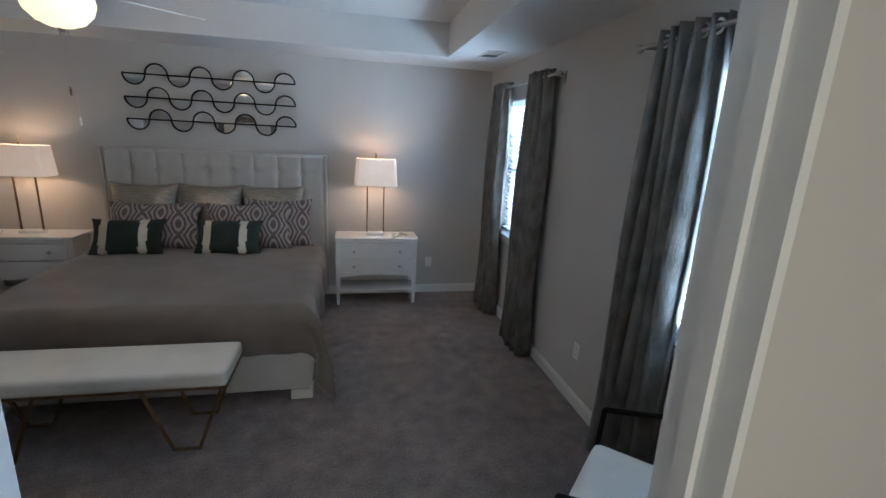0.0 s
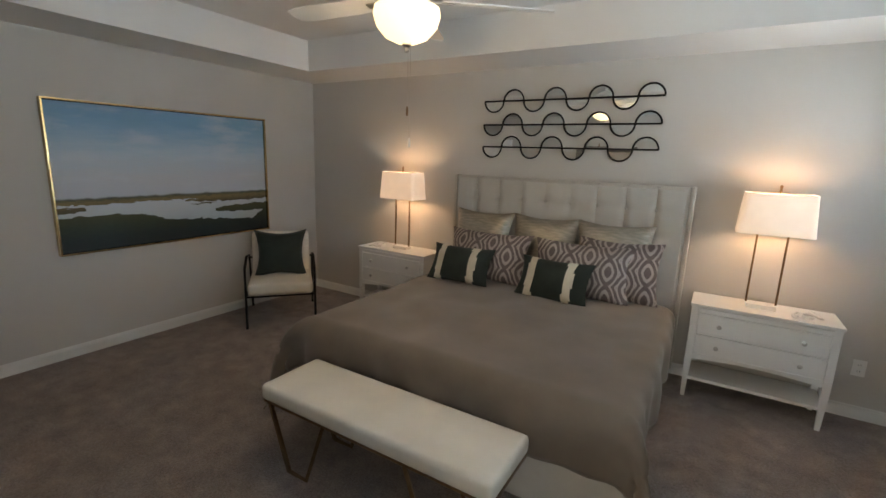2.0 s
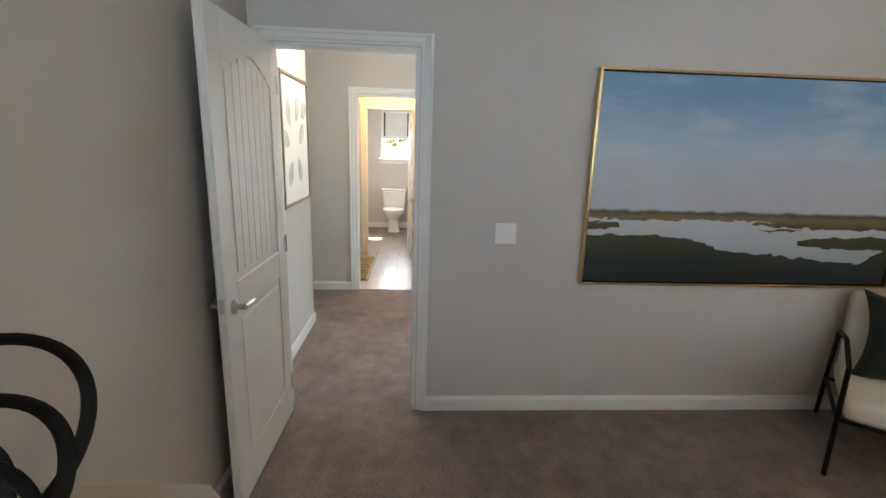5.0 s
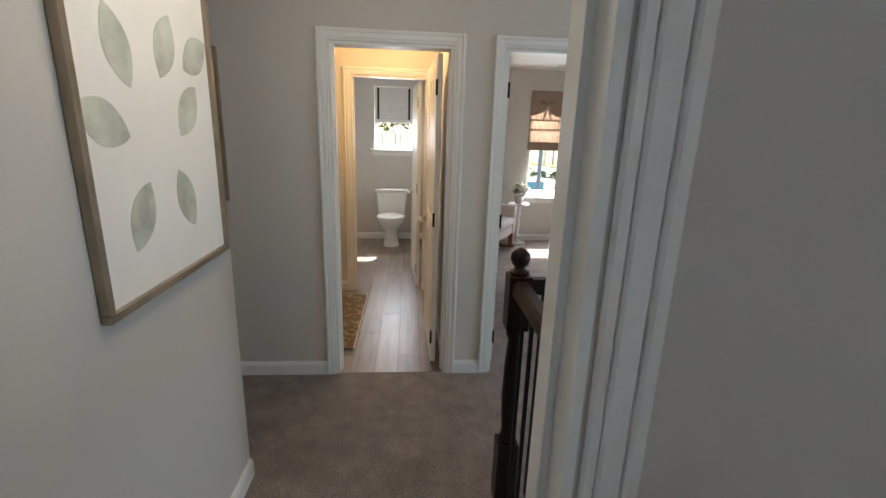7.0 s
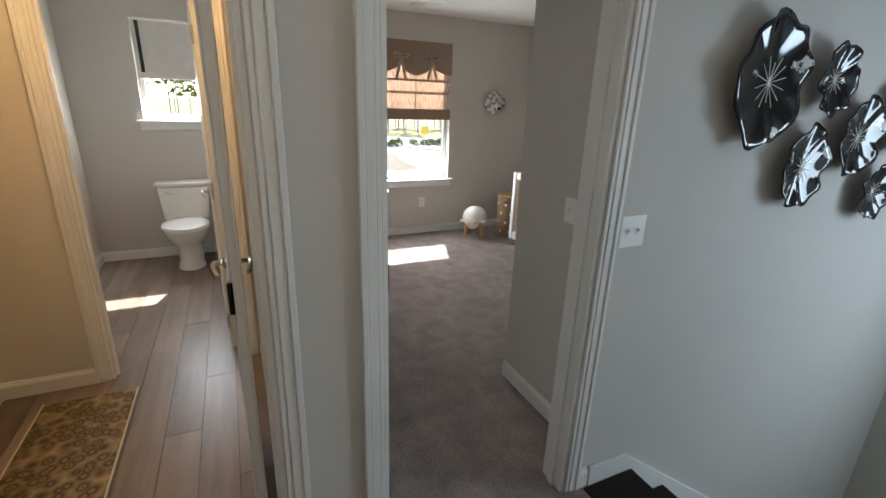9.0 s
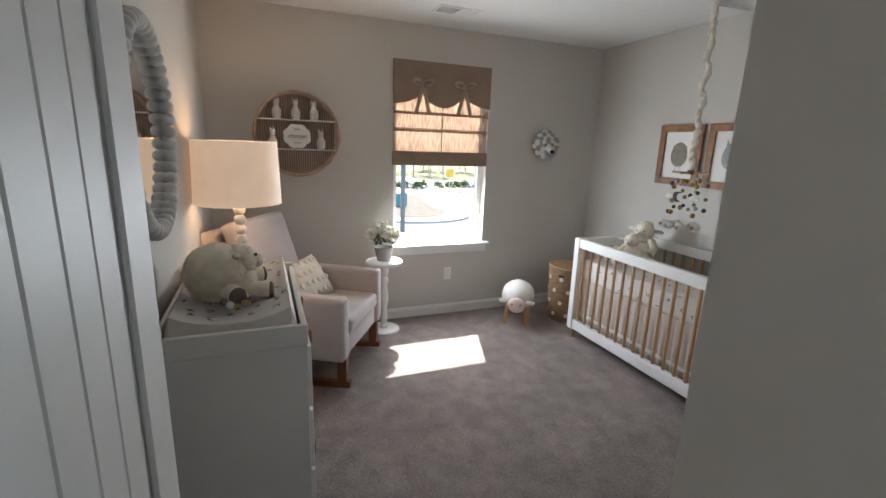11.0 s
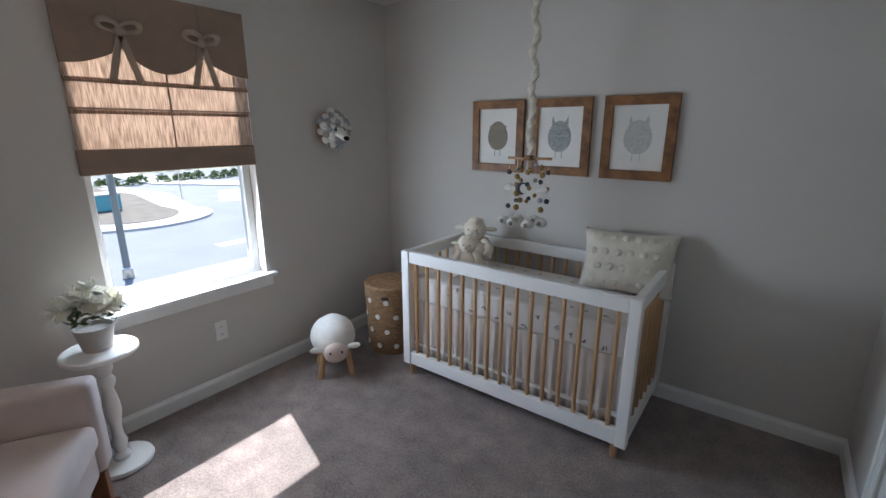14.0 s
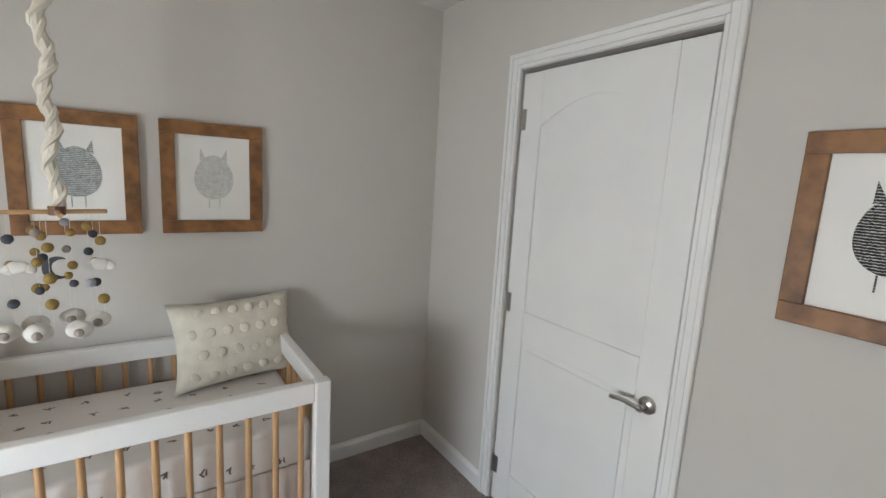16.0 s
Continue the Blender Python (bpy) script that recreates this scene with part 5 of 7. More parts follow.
def toilet(x, y):
    """Tank against the wall behind; the bowl points along +x."""
    t = thing("toilet", "white porcelain two-piece toilet with closed lid", "toilet", x, y, 0)
    part("pedestal", lathe([(0.115, 0), (0.11, 0.03), (0.085, 0.10), (0.095, 0.20), (0.14, 0.30)], 28), TILEWHITE, t, smooth=True, m=Matrix.Translation((0.36, 0, 0)) @ Matrix.Diagonal((1.35, 1, 1, 1)))
    part("bowl", lathe([(0.10, 0.24), (0.15, 0.30), (0.182, 0.36), (0.188, 0.395), (0.18, 0.40)], 32), TILEWHITE, t, smooth=True, m=Matrix.Translation((0.43, 0, 0)) @ Matrix.Diagonal((1.3, 1, 1, 1)))
    part("seat", lathe([(0.19, 0.40), (0.195, 0.408), (0.19, 0.418)], 32), TILEWHITE, t, smooth=True, m=Matrix.Translation((0.43, 0, 0)) @ Matrix.Diagonal((1.28, 1, 1, 1)))
    part("lid", lathe([(0.185, 0.419), (0.19, 0.427), (0.17, 0.437), (0.10, 0.440)], 32), TILEWHITE, t, smooth=True, m=Matrix.Translation((0.43, 0, 0)) @ Matrix.Diagonal((1.28, 1, 1, 1)))
    bm = boxed(0.02, -0.215, 0.40, 0.20, 0.215, 0.72, 0.025, 3)
    for v in bm.verts:
        v.co.y *= 0.86 + 0.16 * (v.co.z - 0.40) / 0.32
    part("tank", bm, TILEWHITE, t, smooth=True)
    part("tank_lid", boxed(0.01, -0.232, 0.722, 0.212, 0.232, 0.758, 0.012, 3), TILEWHITE, t, smooth=True)
    part("flush_lever", tube([(0.205, -0.15, 0.67), (0.222, -0.15, 0.67), (0.222, -0.09, 0.662)], 0.006, 6), NICKEL, t)
    part("base_block", boxed(0.06, -0.10, 0.0, 0.36, 0.10, 0.37, 0.04, 3), TILEWHITE, t, smooth=True)


toilet(NX0 + 0.015, 1.17)

RUG = mat("patterned_rug", (0.09, 0.06, 0.028), 0.95, scale=16, vary=0.1, fine=200, bump=0.6, dist=0.004, second=(0.07, 0.055, 0.035))
rn, rl = RUG.node_tree.nodes, RUG.node_tree.links
rtc, rv, rr_, rx = rn.new("ShaderNodeTexCoord"), rn.new("ShaderNodeTexVoronoi"), rn.new("ShaderNodeValToRGB"), rn.new("ShaderNodeMix")
rv.inputs["Scale"].default_value, rv.inputs["Randomness"].default_value = 21.0, 1.0
rl.new(rtc.outputs["Object"], rv.inputs["Vector"]); rl.new(rv.outputs["Distance"], rr_.inputs[0])
for e, (pos, g) in zip((rr_.color_ramp.elements[0], rr_.color_ramp.elements[1], rr_.color_ramp.elements.new(0.3), rr_.color_ramp.elements.new(0.34), rr_.color_ramp.elements.new(0.46)), ((0.10, 0.0), (0.6, 0.0), (0.18, 0.5), (0.26, 0.45), (0.34, 0.0))):
    e.position, e.color = pos, (g, g, g, 1)
rx.data_type = "RGBA"
rl.new(rr_.outputs[0], rx.inputs[0])
rl.new(rn["Principled BSDF"].inputs["Base Color"].links[0].from_socket, rx.inputs[6])
rx.inputs[7].default_value = (0.42, 0.31, 0.17, 1)
rl.new(rx.outputs[2], rn["Principled BSDF"].inputs["Base Color"])
rug = thing("runner_rug", "gold and brown patterned runner on the bath floor", "rug", -7.15, 0.82, 0.002)
part("rug_field", boxed(-0.56, -0.20, 0, 0.56, 0.20, 0.010, 0.003), RUG, rug)
part("binding", slabs([(-0.57, -0.208, 0, 0.57, -0.2, 0.011), (-0.57, 0.2, 0, 0.57, 0.208, 0.011)], 0), RIBBON, rug, "pale cream binding")
WOOL = mat("cream_petal", (0.82, 0.75, 0.60), 0.9, scale=15, vary=0.06, fine=120, bump=0.3)
for i, (y, z, r) in enumerate(((0.60, 1.73, 0.15), (0.50, 1.33, 0.17))):
    fl_ = thing("wall_flower", "cream paper flower mounted on the bath wall", "wall decor", -7.868, y, z, group="paper wall flowers")
    rnd = random.Random(50 + i)
    for k in range(30):
        bm = leaf_shape(0, 0, r * rnd.uniform(0.72, 1.12), rnd.uniform(0.016, 0.030), 0, 0)
        for v in bm.verts:
            v.co.y -= 0.35 * v.co.z * v.co.z / r
        pt = part("petal", bm, WOOL, fl_)
        pt.matrix_basis = pose(0.010 + 0.0012 * k, 0, 0, 0, 0, 90) @ pose(0, 0, 0, 0, 12 * k * 7 + rnd.uniform(-8, 8)) @ pose(0, 0, 0, rnd.uniform(4, 24))
    part("centre", ball(0.028, 12, 8, 0.6, 1, 1, (0.028, 0, 0)), BRONZE, fl_, "brown centre", smooth=True)


def flat_shade(y0, y1, z0, z1, x, cloth, band):
    t = thing("roman_shade", "pale roman shade with dark green side bands", "shade")
    part("cloth", boxed(x, y0, z0 + 0.02, x + 0.008, y1, z1), cloth, t)
    for a in (y0 + 0.03, y1 - 0.06):
        part("band", boxed(x + 0.0085, a, z0 + 0.02, x + 0.011, a + 0.028, z1), band, t, "dark green band")
    part("hem", boxed(x - 0.004, y0 - 0.004, z0, x + 0.018, y1 + 0.004, z0 + 0.05, 0.006), cloth, t)


LINENWHITE = mat("white_shade_linen", (0.66, 0.64, 0.61), 0.85, scale=12, vary=0.03, fine=300, bump=0.2, dist=0.001)
flat_shade(0.93, 1.45, 1.66, 2.13, NX0 - 0.04, LINENWHITE, VELVET)


# ---- nursery window ----
window("window_3", NX0, NX0 - 0.14, *WIN_N, "white nursery window over a painted sill", mid=1.50)
TAUPE = mat("taupe_shade_cloth", (0.27, 0.195, 0.145), 0.85, scale=10, vary=0.05, fine=380, bump=0.25, dist=0.001)


def sheer():
    """Woven slub cloth that lets the sun glow through."""
    m = mat("slub_shade_cloth", (0.60, 0.50, 0.42), 0.85, scale=34, vary=0.2, fine=60, bump=0.2, stretch=(1, 5, 0.40), second=(0.23, 0.17, 0.13))
    glowing_through(m, 0.75)
    return m


SLUB = sheer()
rs = thing("roman_shade", "taupe roman shade with scalloped valance tied with bows", "shade", NX0 + 0.004, 3.55, 0)
HWD = 0.425
part("cloth", boxed(0.004, -HWD, 1.46, 0.008, HWD, 2.0), SLUB, rs, "slub cloth panel")
for z in (1.76, 1.62):
    part("fold", boxed(0.009, -HWD, z, 0.020, HWD, z + 0.018, 0.004), SLUB, rs)
part("hem_fold", boxed(0.0, -HWD - 0.006, 1.345, 0.018, HWD + 0.006, 1.462, 0.008), TAUPE, rs)
val = [(-HWD - 0.004, 2.165), (-HWD - 0.004, 1.83)]
cuts = (-HWD - 0.004, -0.185, 0.185, HWD + 0.004)
for a, b in zip(cuts, cuts[1:]):
    val += [(a + (b - a) * k / 12, 1.915 - (0.10 if b - a > 0.3 else 0.085) * math.sin(math.pi * (k / 12 if b - a > 0.3 else (0.5 + 0.5 * k / 12 if a < -0.3 else 0.5 * (1 + k / 12)) if a < 0 else 0.5 - 0.5 * (1 - k / 12) + 0.0)) ** 0.8) for k in range(0 if a > -0.3 else 1, 12)]
val += [(HWD + 0.004, 1.83), (HWD + 0.004, 2.165)]
vb = prism(val, 0.008)
vb.transform(Matrix(((0, 1, 0, 0.022), (1, 0, 0, 0), (0, 0, 1, 0), (0, 0, 0, 1))))
part("valance", vb, TAUPE, rs, "scalloped taupe valance")
part("seam", boxed(0.0305, -HWD, 2.025, 0.032, HWD, 2.03), TAUPE, rs)
part("seam", boxed(0.0085, -0.004, 1.46, 0.0105, 0.004, 1.92), TAUPE, rs)
for y in (-0.185, 0.185):
    part("pleat", boxed(0.0305, y - 0.003, 1.99, 0.033, y + 0.003, 2.16), TAUPE, rs)
# dark strips that draw the shade of the folds
for z in (1.755, 1.64):
    part("fold_shade_strip", boxed(0.0205, -HWD, z, 0.0215, HWD, z + 0.008), TAUPE, rs, "thin taupe strip standing for the shade at a fold")
part("headrail", boxed(0.0, -HWD, 2.12, 0.021, HWD, 2.165), TRIM, rs)
# the valance's taupe made lighter, so the bows' light is in the colour
BOW = mat("taupe_bow_cloth_lit", (0.36, 0.275, 0.21), 0.85, scale=14, vary=0.08, fine=380, bump=0.25, dist=0.001)
for y in (-0.185, 0.185):
    bow = thing("bow", "", "")
    bow.parent = rs
    bow["label"] = "taupe cloth bow"
    bow.matrix_basis = Matrix.Translation((0.036, y, 1.985)) @ Matrix.Diagonal((1.3, 1.25, 1.25, 1))
    part("knot", ball(0.02, 10, 8, 0.6, 1, 1), BOW, bow, smooth=True)
    for s in (-1, 1):
        ribbon = tube([(0.004 + 0.012 * math.sin(q), s * (0.034 - 0.034 * math.cos(q)), 0.008 + 0.018 * math.sin(q) + 0.006 * (1 - math.cos(q))) for q in [2 * math.pi * k / 16 for k in range(16)]], 0.011, 8, True, flat=0.35)
        part("loop", ribbon, BOW, bow, smooth=True)
        tail = prism([(-0.012, 0), (0.012, 0), (0.028, -0.17), (0.004, -0.185)], 0.004)
        tail.transform(Matrix(((0, 1, 0, 0), (s, 0, 0, 0), (0, 0, 1, -0.005), (0, 0, 0, 1))) @ pose(0, 0, 0, 0, -10, 0))
        part("tail", tail, BOW, bow)


# ---- crib ----
CRIBWOOD = mat("light_beech", (0.50, 0.30, 0.145), 0.45, scale=8, vary=0.1, fine=70, bump=0.06, stretch=(4, 4, 0.6))
SHEET = mat("printed_crib_sheet", (0.74, 0.70, 0.66), 0.85, scale=5, vary=0.02, fine=300, bump=0.25, dist=0.001)
PRINT = mat("grey_print", (0.22, 0.18, 0.16), 0.85, scale=12, vary=0.2, fine=90, bump=0.0)


def specks(spots, y_up=True):
    """Small printed motifs, each a few strokes."""
    bm = bmesh.new()
    rnd = random.Random(4)
    for m in spots:
        for k in range(3):
            a = rnd.uniform(0, 180)
            q = m @ pose(rnd.uniform(-0.012, 0.012), rnd.uniform(-0.008, 0.008), 0, 0, 0, a)
            vs = [bm.verts.new(q @ Vector(p)) for p in ((-0.013, -0.0026, 0), (0.013, -0.0018, 0), (0.009, 0.0030, 0), (-0.008, 0.0038, 0))]
            bm.faces.new(vs)
    return bm


def crib():
    x0, x1, y0, y1 = -9.345, -7.94, 4.435, 5.145
    t = thing("crib", "white baby crib with light wood spindles and feet", "crib")
    zt, zb = 0.835, 0.075
    for x in (x0, x1 - 0.055):
        for y in (y0, y1 - 0.05):
            part("post", boxed(x, y, zb, x + 0.055, y + 0.05, zt, 0.006), WHITE, t)
            part("foot", lathe([(0.013, 0), (0.021, 0.076)], 14), CRIBWOOD, t, "tapered wood foot", smooth=True, m=Matrix.Translation((x + 0.0275 + (0.03 if x == x0 else -0.03), y + 0.025, 0)))
    for y, name in ((y0 + 0.006, "front_rail"), (y1 - 0.044, "back_rail")):
        part(name, boxed(x0 + 0.056, y, zt - 0.075, x1 - 0.056, y + 0.038, zt - 0.001, 0.006), WHITE, t)
        part(name, boxed(x0 + 0.056, y, zb + 0.002, x1 - 0.056, y + 0.038, zb + 0.085, 0.006), WHITE, t)
    for x in (x0 + 0.008, x1 - 0.046):
        part("end_rail", boxed(x, y0 + 0.051, zt - 0.075, x + 0.038, y1 - 0.051, zt - 0.001, 0.006), WHITE, t)
        part("end_rail", boxed(x, y0 + 0.051, zb + 0.002, x + 0.038, y1 - 0.051, zb + 0.085, 0.006), WHITE, t)
    me = None
    n = 15
    spots = [(x0 + 0.056 + (x1 - x0 - 0.112) * (k + 0.5) / n, y) for y in (y0 + 0.025, y1 - 0.025) for k in range(n)]
    spots += [(x, y0 + 0.05 + (y1 - y0 - 0.1) * (k + 0.5) / 7) for x in (x0 + 0.027, x1 - 0.027) for k in range(7)]
    for px, py in spots:
        if me is None:
            s = part("spindle", lathe([(0.0105, zb + 0.084), (0.0105, zt - 0.074)], 10), CRIBWOOD, t, smooth=True)
            me = s.data
        else:
            s = new("spindle", me)
            s.parent = t
        s.matrix_basis = Matrix.Translation((px, py, 0))
    part("mattress_board", boxed(x0 + 0.05, y0 + 0.05, 0.20, x1 - 0.05, y1 - 0.05, 0.22), WHITE, t)
    ma = thing("crib_mattress", "white crib mattress in a sheet printed with small motifs", "mattress", 0, 0, 0)
    part("mattress", boxed(x0 + 0.05, y0 + 0.06, 0.50, x1 - 0.05, y1 - 0.06, 0.665, 0.03, 3), SHEET, ma, smooth=True)
    rnd = random.Random(8)
    ms = [pose(x0 + 0.10 + 1.19 * (i + 0.3 + 0.4 * rnd.random()) / 11, y0 + 0.11 + 0.49 * (j + 0.3 + 0.4 * rnd.random()) / 5, 0.6665) for i in range(11) for j in range(5)]
    ms += [pose(x0 + 0.10 + 1.19 * (i + 0.3 + 0.4 * rnd.random()) / 14, y0 + 0.0585, 0.52 + 0.12 * rnd.random(), 90) for i in range(14)]
    part("printed_motifs", specks(ms), PRINT, ma, "small grey printed motifs")["kind"] = "stuff"
    sk = bmesh.new()
    prev = None
    for k in range(181):
        x = x0 + 0.05 + (x1 - x0 - 0.1) * k / 180
        dy = 0.007 * math.sin(k * 0.9) + 0.005 * math.sin(k * 0.37)
        row = [sk.verts.new((x, y0 + 0.062 + dy * (0.3 + 0.7 * q / 4), 0.51 - 0.385 * q / 4)) for q in range(5)]
        if prev:
            for q in range(4):
                sk.faces.new((prev[q], row[q], row[q + 1], prev[q + 1]))
        prev = row
    sko = tagged(part("crib_skirt", sk, mat("gauze_skirt", (0.62, 0.55, 0.50), 0.9, scale=30, vary=0.05, fine=260, bump=0.3, dist=0.001, stretch=(6, 6, 0.5))), "pale gathered gauze crib skirt", "crib skirt")
    sko.data.shade_smooth()
    sko.modifiers.new("thick", "SOLIDIFY").thickness = 0.003


crib()


def dotted_pillow(x, y, z, rz, tilt, w, h, label, seed):
    t = thing("throw_pillow", label, "pillow", x, y, z, rz)
    bm = cushion(w, h, 0.15, 18, seed=seed, pinch=0.09)
    c = part("cover", bm, BOUCLE, t)
    c.data.shade_smooth()
    c.matrix_basis = pose(0, 0, 0, -tilt) @ Matrix.Translation((0, 0, h / 2))
    for i in range(6):
        for j in range(4):
            a, b = -0.75 + 1.5 * (i + 0.5 * (j % 2)) / 5.5, -0.72 + 1.44 * j / 3
            puff = (max(0.0, 1 - abs(a) ** 2.6) * max(0.0, 1 - abs(b) ** 2.6)) ** 0.55
            d = part("tuft", ball(0.020, 8, 6, 1, 0.25, 1, (a * w / 2 * 0.95, -0.075 * puff - 0.002, b * h / 2 * 0.95)), BOUCLE, c)
            d.data.shade_smooth()


dotted_pillow(-8.15, 4.93, 0.668, 8, 20, 0.50, 0.36, "cream tufted dot pillow propped in the crib", 5)


# ---- plush toys ----
PLUSH = mat("ivory_plush_fur", (0.84, 0.76, 0.63), 1.0, scale=26, vary=0.06, fine=240, bump=0.55, dist=0.004, sheen=0.25)
SOCK = mat("tan_felt", (0.42, 0.29, 0.19), 0.95, scale=20, vary=0.08, fine=200, bump=0.3)


def blob(pieces):
    bm = bmesh.new()
    for x, y, z, r, sx, sy, sz in pieces:
        ball(r, 18, 12, sx, sy, sz, (x, y, z), bm)
    for v in bm.verts:
        v.co += v.co.normalized() * 0.006 * noise.noise(v.co * 45)
    return bm


def fur_on(lumps, seed, floor_z, ln=1.0):
    """Short strands on ellipsoids given as x, y, z, radius, three stretches and a count."""
    bm = bmesh.new()
    rnd = random.Random(seed)
    for cx, cy, cz, cr, fx, fy, fz, count in lumps:
        for k in range(count):
            d = Vector((rnd.gauss(0, 1), rnd.gauss(0, 1), rnd.gauss(0, 1))).normalized()
            root = Vector((cx + d.x * cr * fx, cy + d.y * cr * fy, cz + d.z * cr * fz))
            if root.z < floor_z:
                continue
            side = d.cross(Vector((rnd.gauss(0, 1), rnd.gauss(0, 1), rnd.gauss(0, 1)))).normalized() * 0.0014
            tip = root + d * ln * rnd.uniform(0.005, 0.012) + d.cross(side).normalized() * ln * rnd.uniform(0.0, 0.012) + Vector((0, 0, -0.004))
            bm.faces.new([bm.verts.new(p) for p in (root - d * 0.003 + side, root - d * 0.003 - side, tip)])
    return bm


def plush_lamb(x, y, z, rz, k, label):
    t = thing("plush_lamb", label, "soft toy", x, y, z, rz)
    t.scale = (k, k, k)
    lumps = [(0, 0, 0.085, 0.078, 1, 0.9, 1.1, 1500), (0, -0.015, 0.195, 0.058, 1.05, 0.95, 0.9, 700), (0, 0.005, 0.235, 0.034, 1.2, 1, 0.7, 400)]
    part("body", blob([lumps[0][:7]]), PLUSH, t, smooth=True)
    part("head", blob([q[:7] for q in lumps[1:]]), PLUSH, t, smooth=True)
    tagged(part("fur", fur_on(lumps, 7, 0.0, 0.8), PLUSH, t, "short ivory fur"), kind="stuff")
    for s in (-1, 1):
        part("arm", tube([(s * 0.05, -0.02, 0.145), (s * 0.085, -0.045, 0.10), (s * 0.075, -0.075, 0.065)], 0.024, 10), PLUSH, t, smooth=True)
        part("leg", tube([(s * 0.035, -0.03, 0.035), (s * 0.06, -0.09, 0.032), (s * 0.07, -0.14, 0.036)], 0.029, 12), PLUSH, t, smooth=True)
        part("ear", ball(0.022, 12, 8, 1.7, 0.6, 0.6, (s * 0.078, -0.005, 0.20)), BOUCLE, t, smooth=True, label="drooping felt ear")
        part("eye", ball(0.0042, 8, 6, at=(s * 0.023, -0.074, 0.205)), BLACK, t, smooth=True)
    part("muzzle", ball(0.032, 14, 10, 1, 0.8, 0.75, (0, -0.058, 0.182)), BOUCLE, t, "pale muzzle", smooth=True)
    part("nose", ball(0.008, 8, 6, 1.2, 0.5, 0.7, (0, -0.085, 0.188)), SOCK, t, "tan stitched nose", smooth=True)


plush_lamb(-9.12, 4.93, 0.667, 20, 1.25, "ivory plush lamb sitting in the crib corner")
plush_lamb(-9.06, 4.75, 0.667, 24, 0.95, "small ivory plush lamb sitting before a larger one")

pl = thing("plush_lamb", "round ivory furry plush lamb lying on the changing pad", "soft toy", -8.26, 1.985, 0.925, 12)
pl.scale = (0.96, 0.96, 0.96)
LUMPS = ((0, -0.03, 0.115, 0.118, 1.1, 1.0, 0.95, 3000), (0.0, 0.05, 0.155, 0.074, 1.1, 0.95, 0.9, 1100), (0.0, 0.03, 0.08, 0.085, 1.25, 1.0, 0.9, 900))
part("body", blob([q[:7] for q in LUMPS]), PLUSH, pl, smooth=True)
fur = fur_on(LUMPS, 31, 0.02)
tagged(part("fur", fur, PLUSH, pl, "long ivory fur"), kind="stuff")
HOOF = mat("grey_brown_felt", (0.16, 0.12, 0.095), 0.95, scale=20, vary=0.08, fine=200, bump=0.3)
for px, py, pz, turn in ((-0.085, 0.115, 0.062, 8), (0.085, 0.105, 0.048, -14), (0.125, 0.0, 0.062, -70)):
    m = Matrix.Translation((px, py, pz)) @ pose(0, 0, 0, 0, 0, turn)
    part("leg", tube([(0, -0.07, 0.012), (0, -0.03, 0.004), (0, 0.035, 0.0)], 0.033, 14), PLUSH, pl, smooth=True, m=m)
    part("hoof", lathe([(0.031, 0), (0.030, 0.012), (0.020, 0.018)], 18), HOOF, pl, "grey-brown felt hoof", smooth=True, m=m @ Matrix.Translation((0, 0.034, 0)) @ pose(0, 0, 0, -90))
part("muzzle", ball(0.040, 16, 10, 1, 0.85, 0.75, (0.0, 0.112, 0.148)), BOUCLE, pl, "pale felt muzzle", smooth=True)
for sx in (-1, 1):
    part("ear", ball(0.018, 12, 8, 1.5, 0.8, 0.6, (sx * 0.082, 0.03, 0.190)), BOUCLE, pl, "cream felt ear", smooth=True)
    part("eye", ball(0.0065, 8, 6, at=(sx * 0.048, 0.105, 0.182)), BLACK, pl)

rt = thing("rattle", "wooden ring rattle with felt balls on the changing pad", "toy", -8.10, 2.03, 0.957, 30)
part("ring", tube([(0.04 * math.cos(k * math.pi / 10), 0.04 * math.sin(k * math.pi / 10), 0.010) for k in range(20)], 0.006, 8, True), CRIBWOOD, rt, smooth=True)
for k in range(6):
    a = k * 1.05
    part("bead", ball(0.013, 10, 8, at=(0.045 * math.cos(a), 0.045 * math.sin(a), 0.014)), (SOCK, PRINT, WHITE)[k % 3], rt, smooth=True)


# ---- changing dresser ----
cd = thing("changing_dresser", "white changing dresser with tray top and leather pulls", "dresser")
CX0, CX1, CY0, CY1 = -8.80, -7.955, 1.787, 2.245
part("case", boxed(CX0, CY0, 0.06, CX1, CY1, 0.84, 0.005), WHITE, cd)
part("plinth", boxed(CX0 + 0.02, CY0 + 0.01, 0, CX1 - 0.02, CY1 - 0.03, 0.06), WHITE, cd)
for s in ((CX0 - 0.004, CY0, 0.841, CX0 + 0.016, CY1 + 0.004, 0.915), (CX1 - 0.016, CY0, 0.841, CX1 + 0.004, CY1 + 0.004, 0.915), (CX0 + 0.017, CY1 - 0.016, 0.841, CX1 - 0.017, CY1 + 0.004, 0.90), (CX0 + 0.017, CY0, 0.841, CX1 - 0.017, CY0 + 0.014, 0.915)):
    part("tray_side", boxed(*s, 0.004), WHITE, cd)
for k in range(3):
    z = 0.09 + 0.25 * k
    dr = part("drawer", boxed(CX0 + 0.02, CY1 - 0.004, z, CX1 - 0.02, CY1 + 0.014, z + 0.235, 0.004), WHITE, cd)
    for x in (CX0 + 0.22, CX1 - 0.22):
        part("pull", boxed(x - 0.012, CY1 + 0.014, z + 0.16, x + 0.012, CY1 + 0.034, z + 0.21, 0.005), FRAMEWOOD, dr, "tan leather pull")
pad = thing("changing_pad", "white contoured changing pad with small printed motifs", "pad")
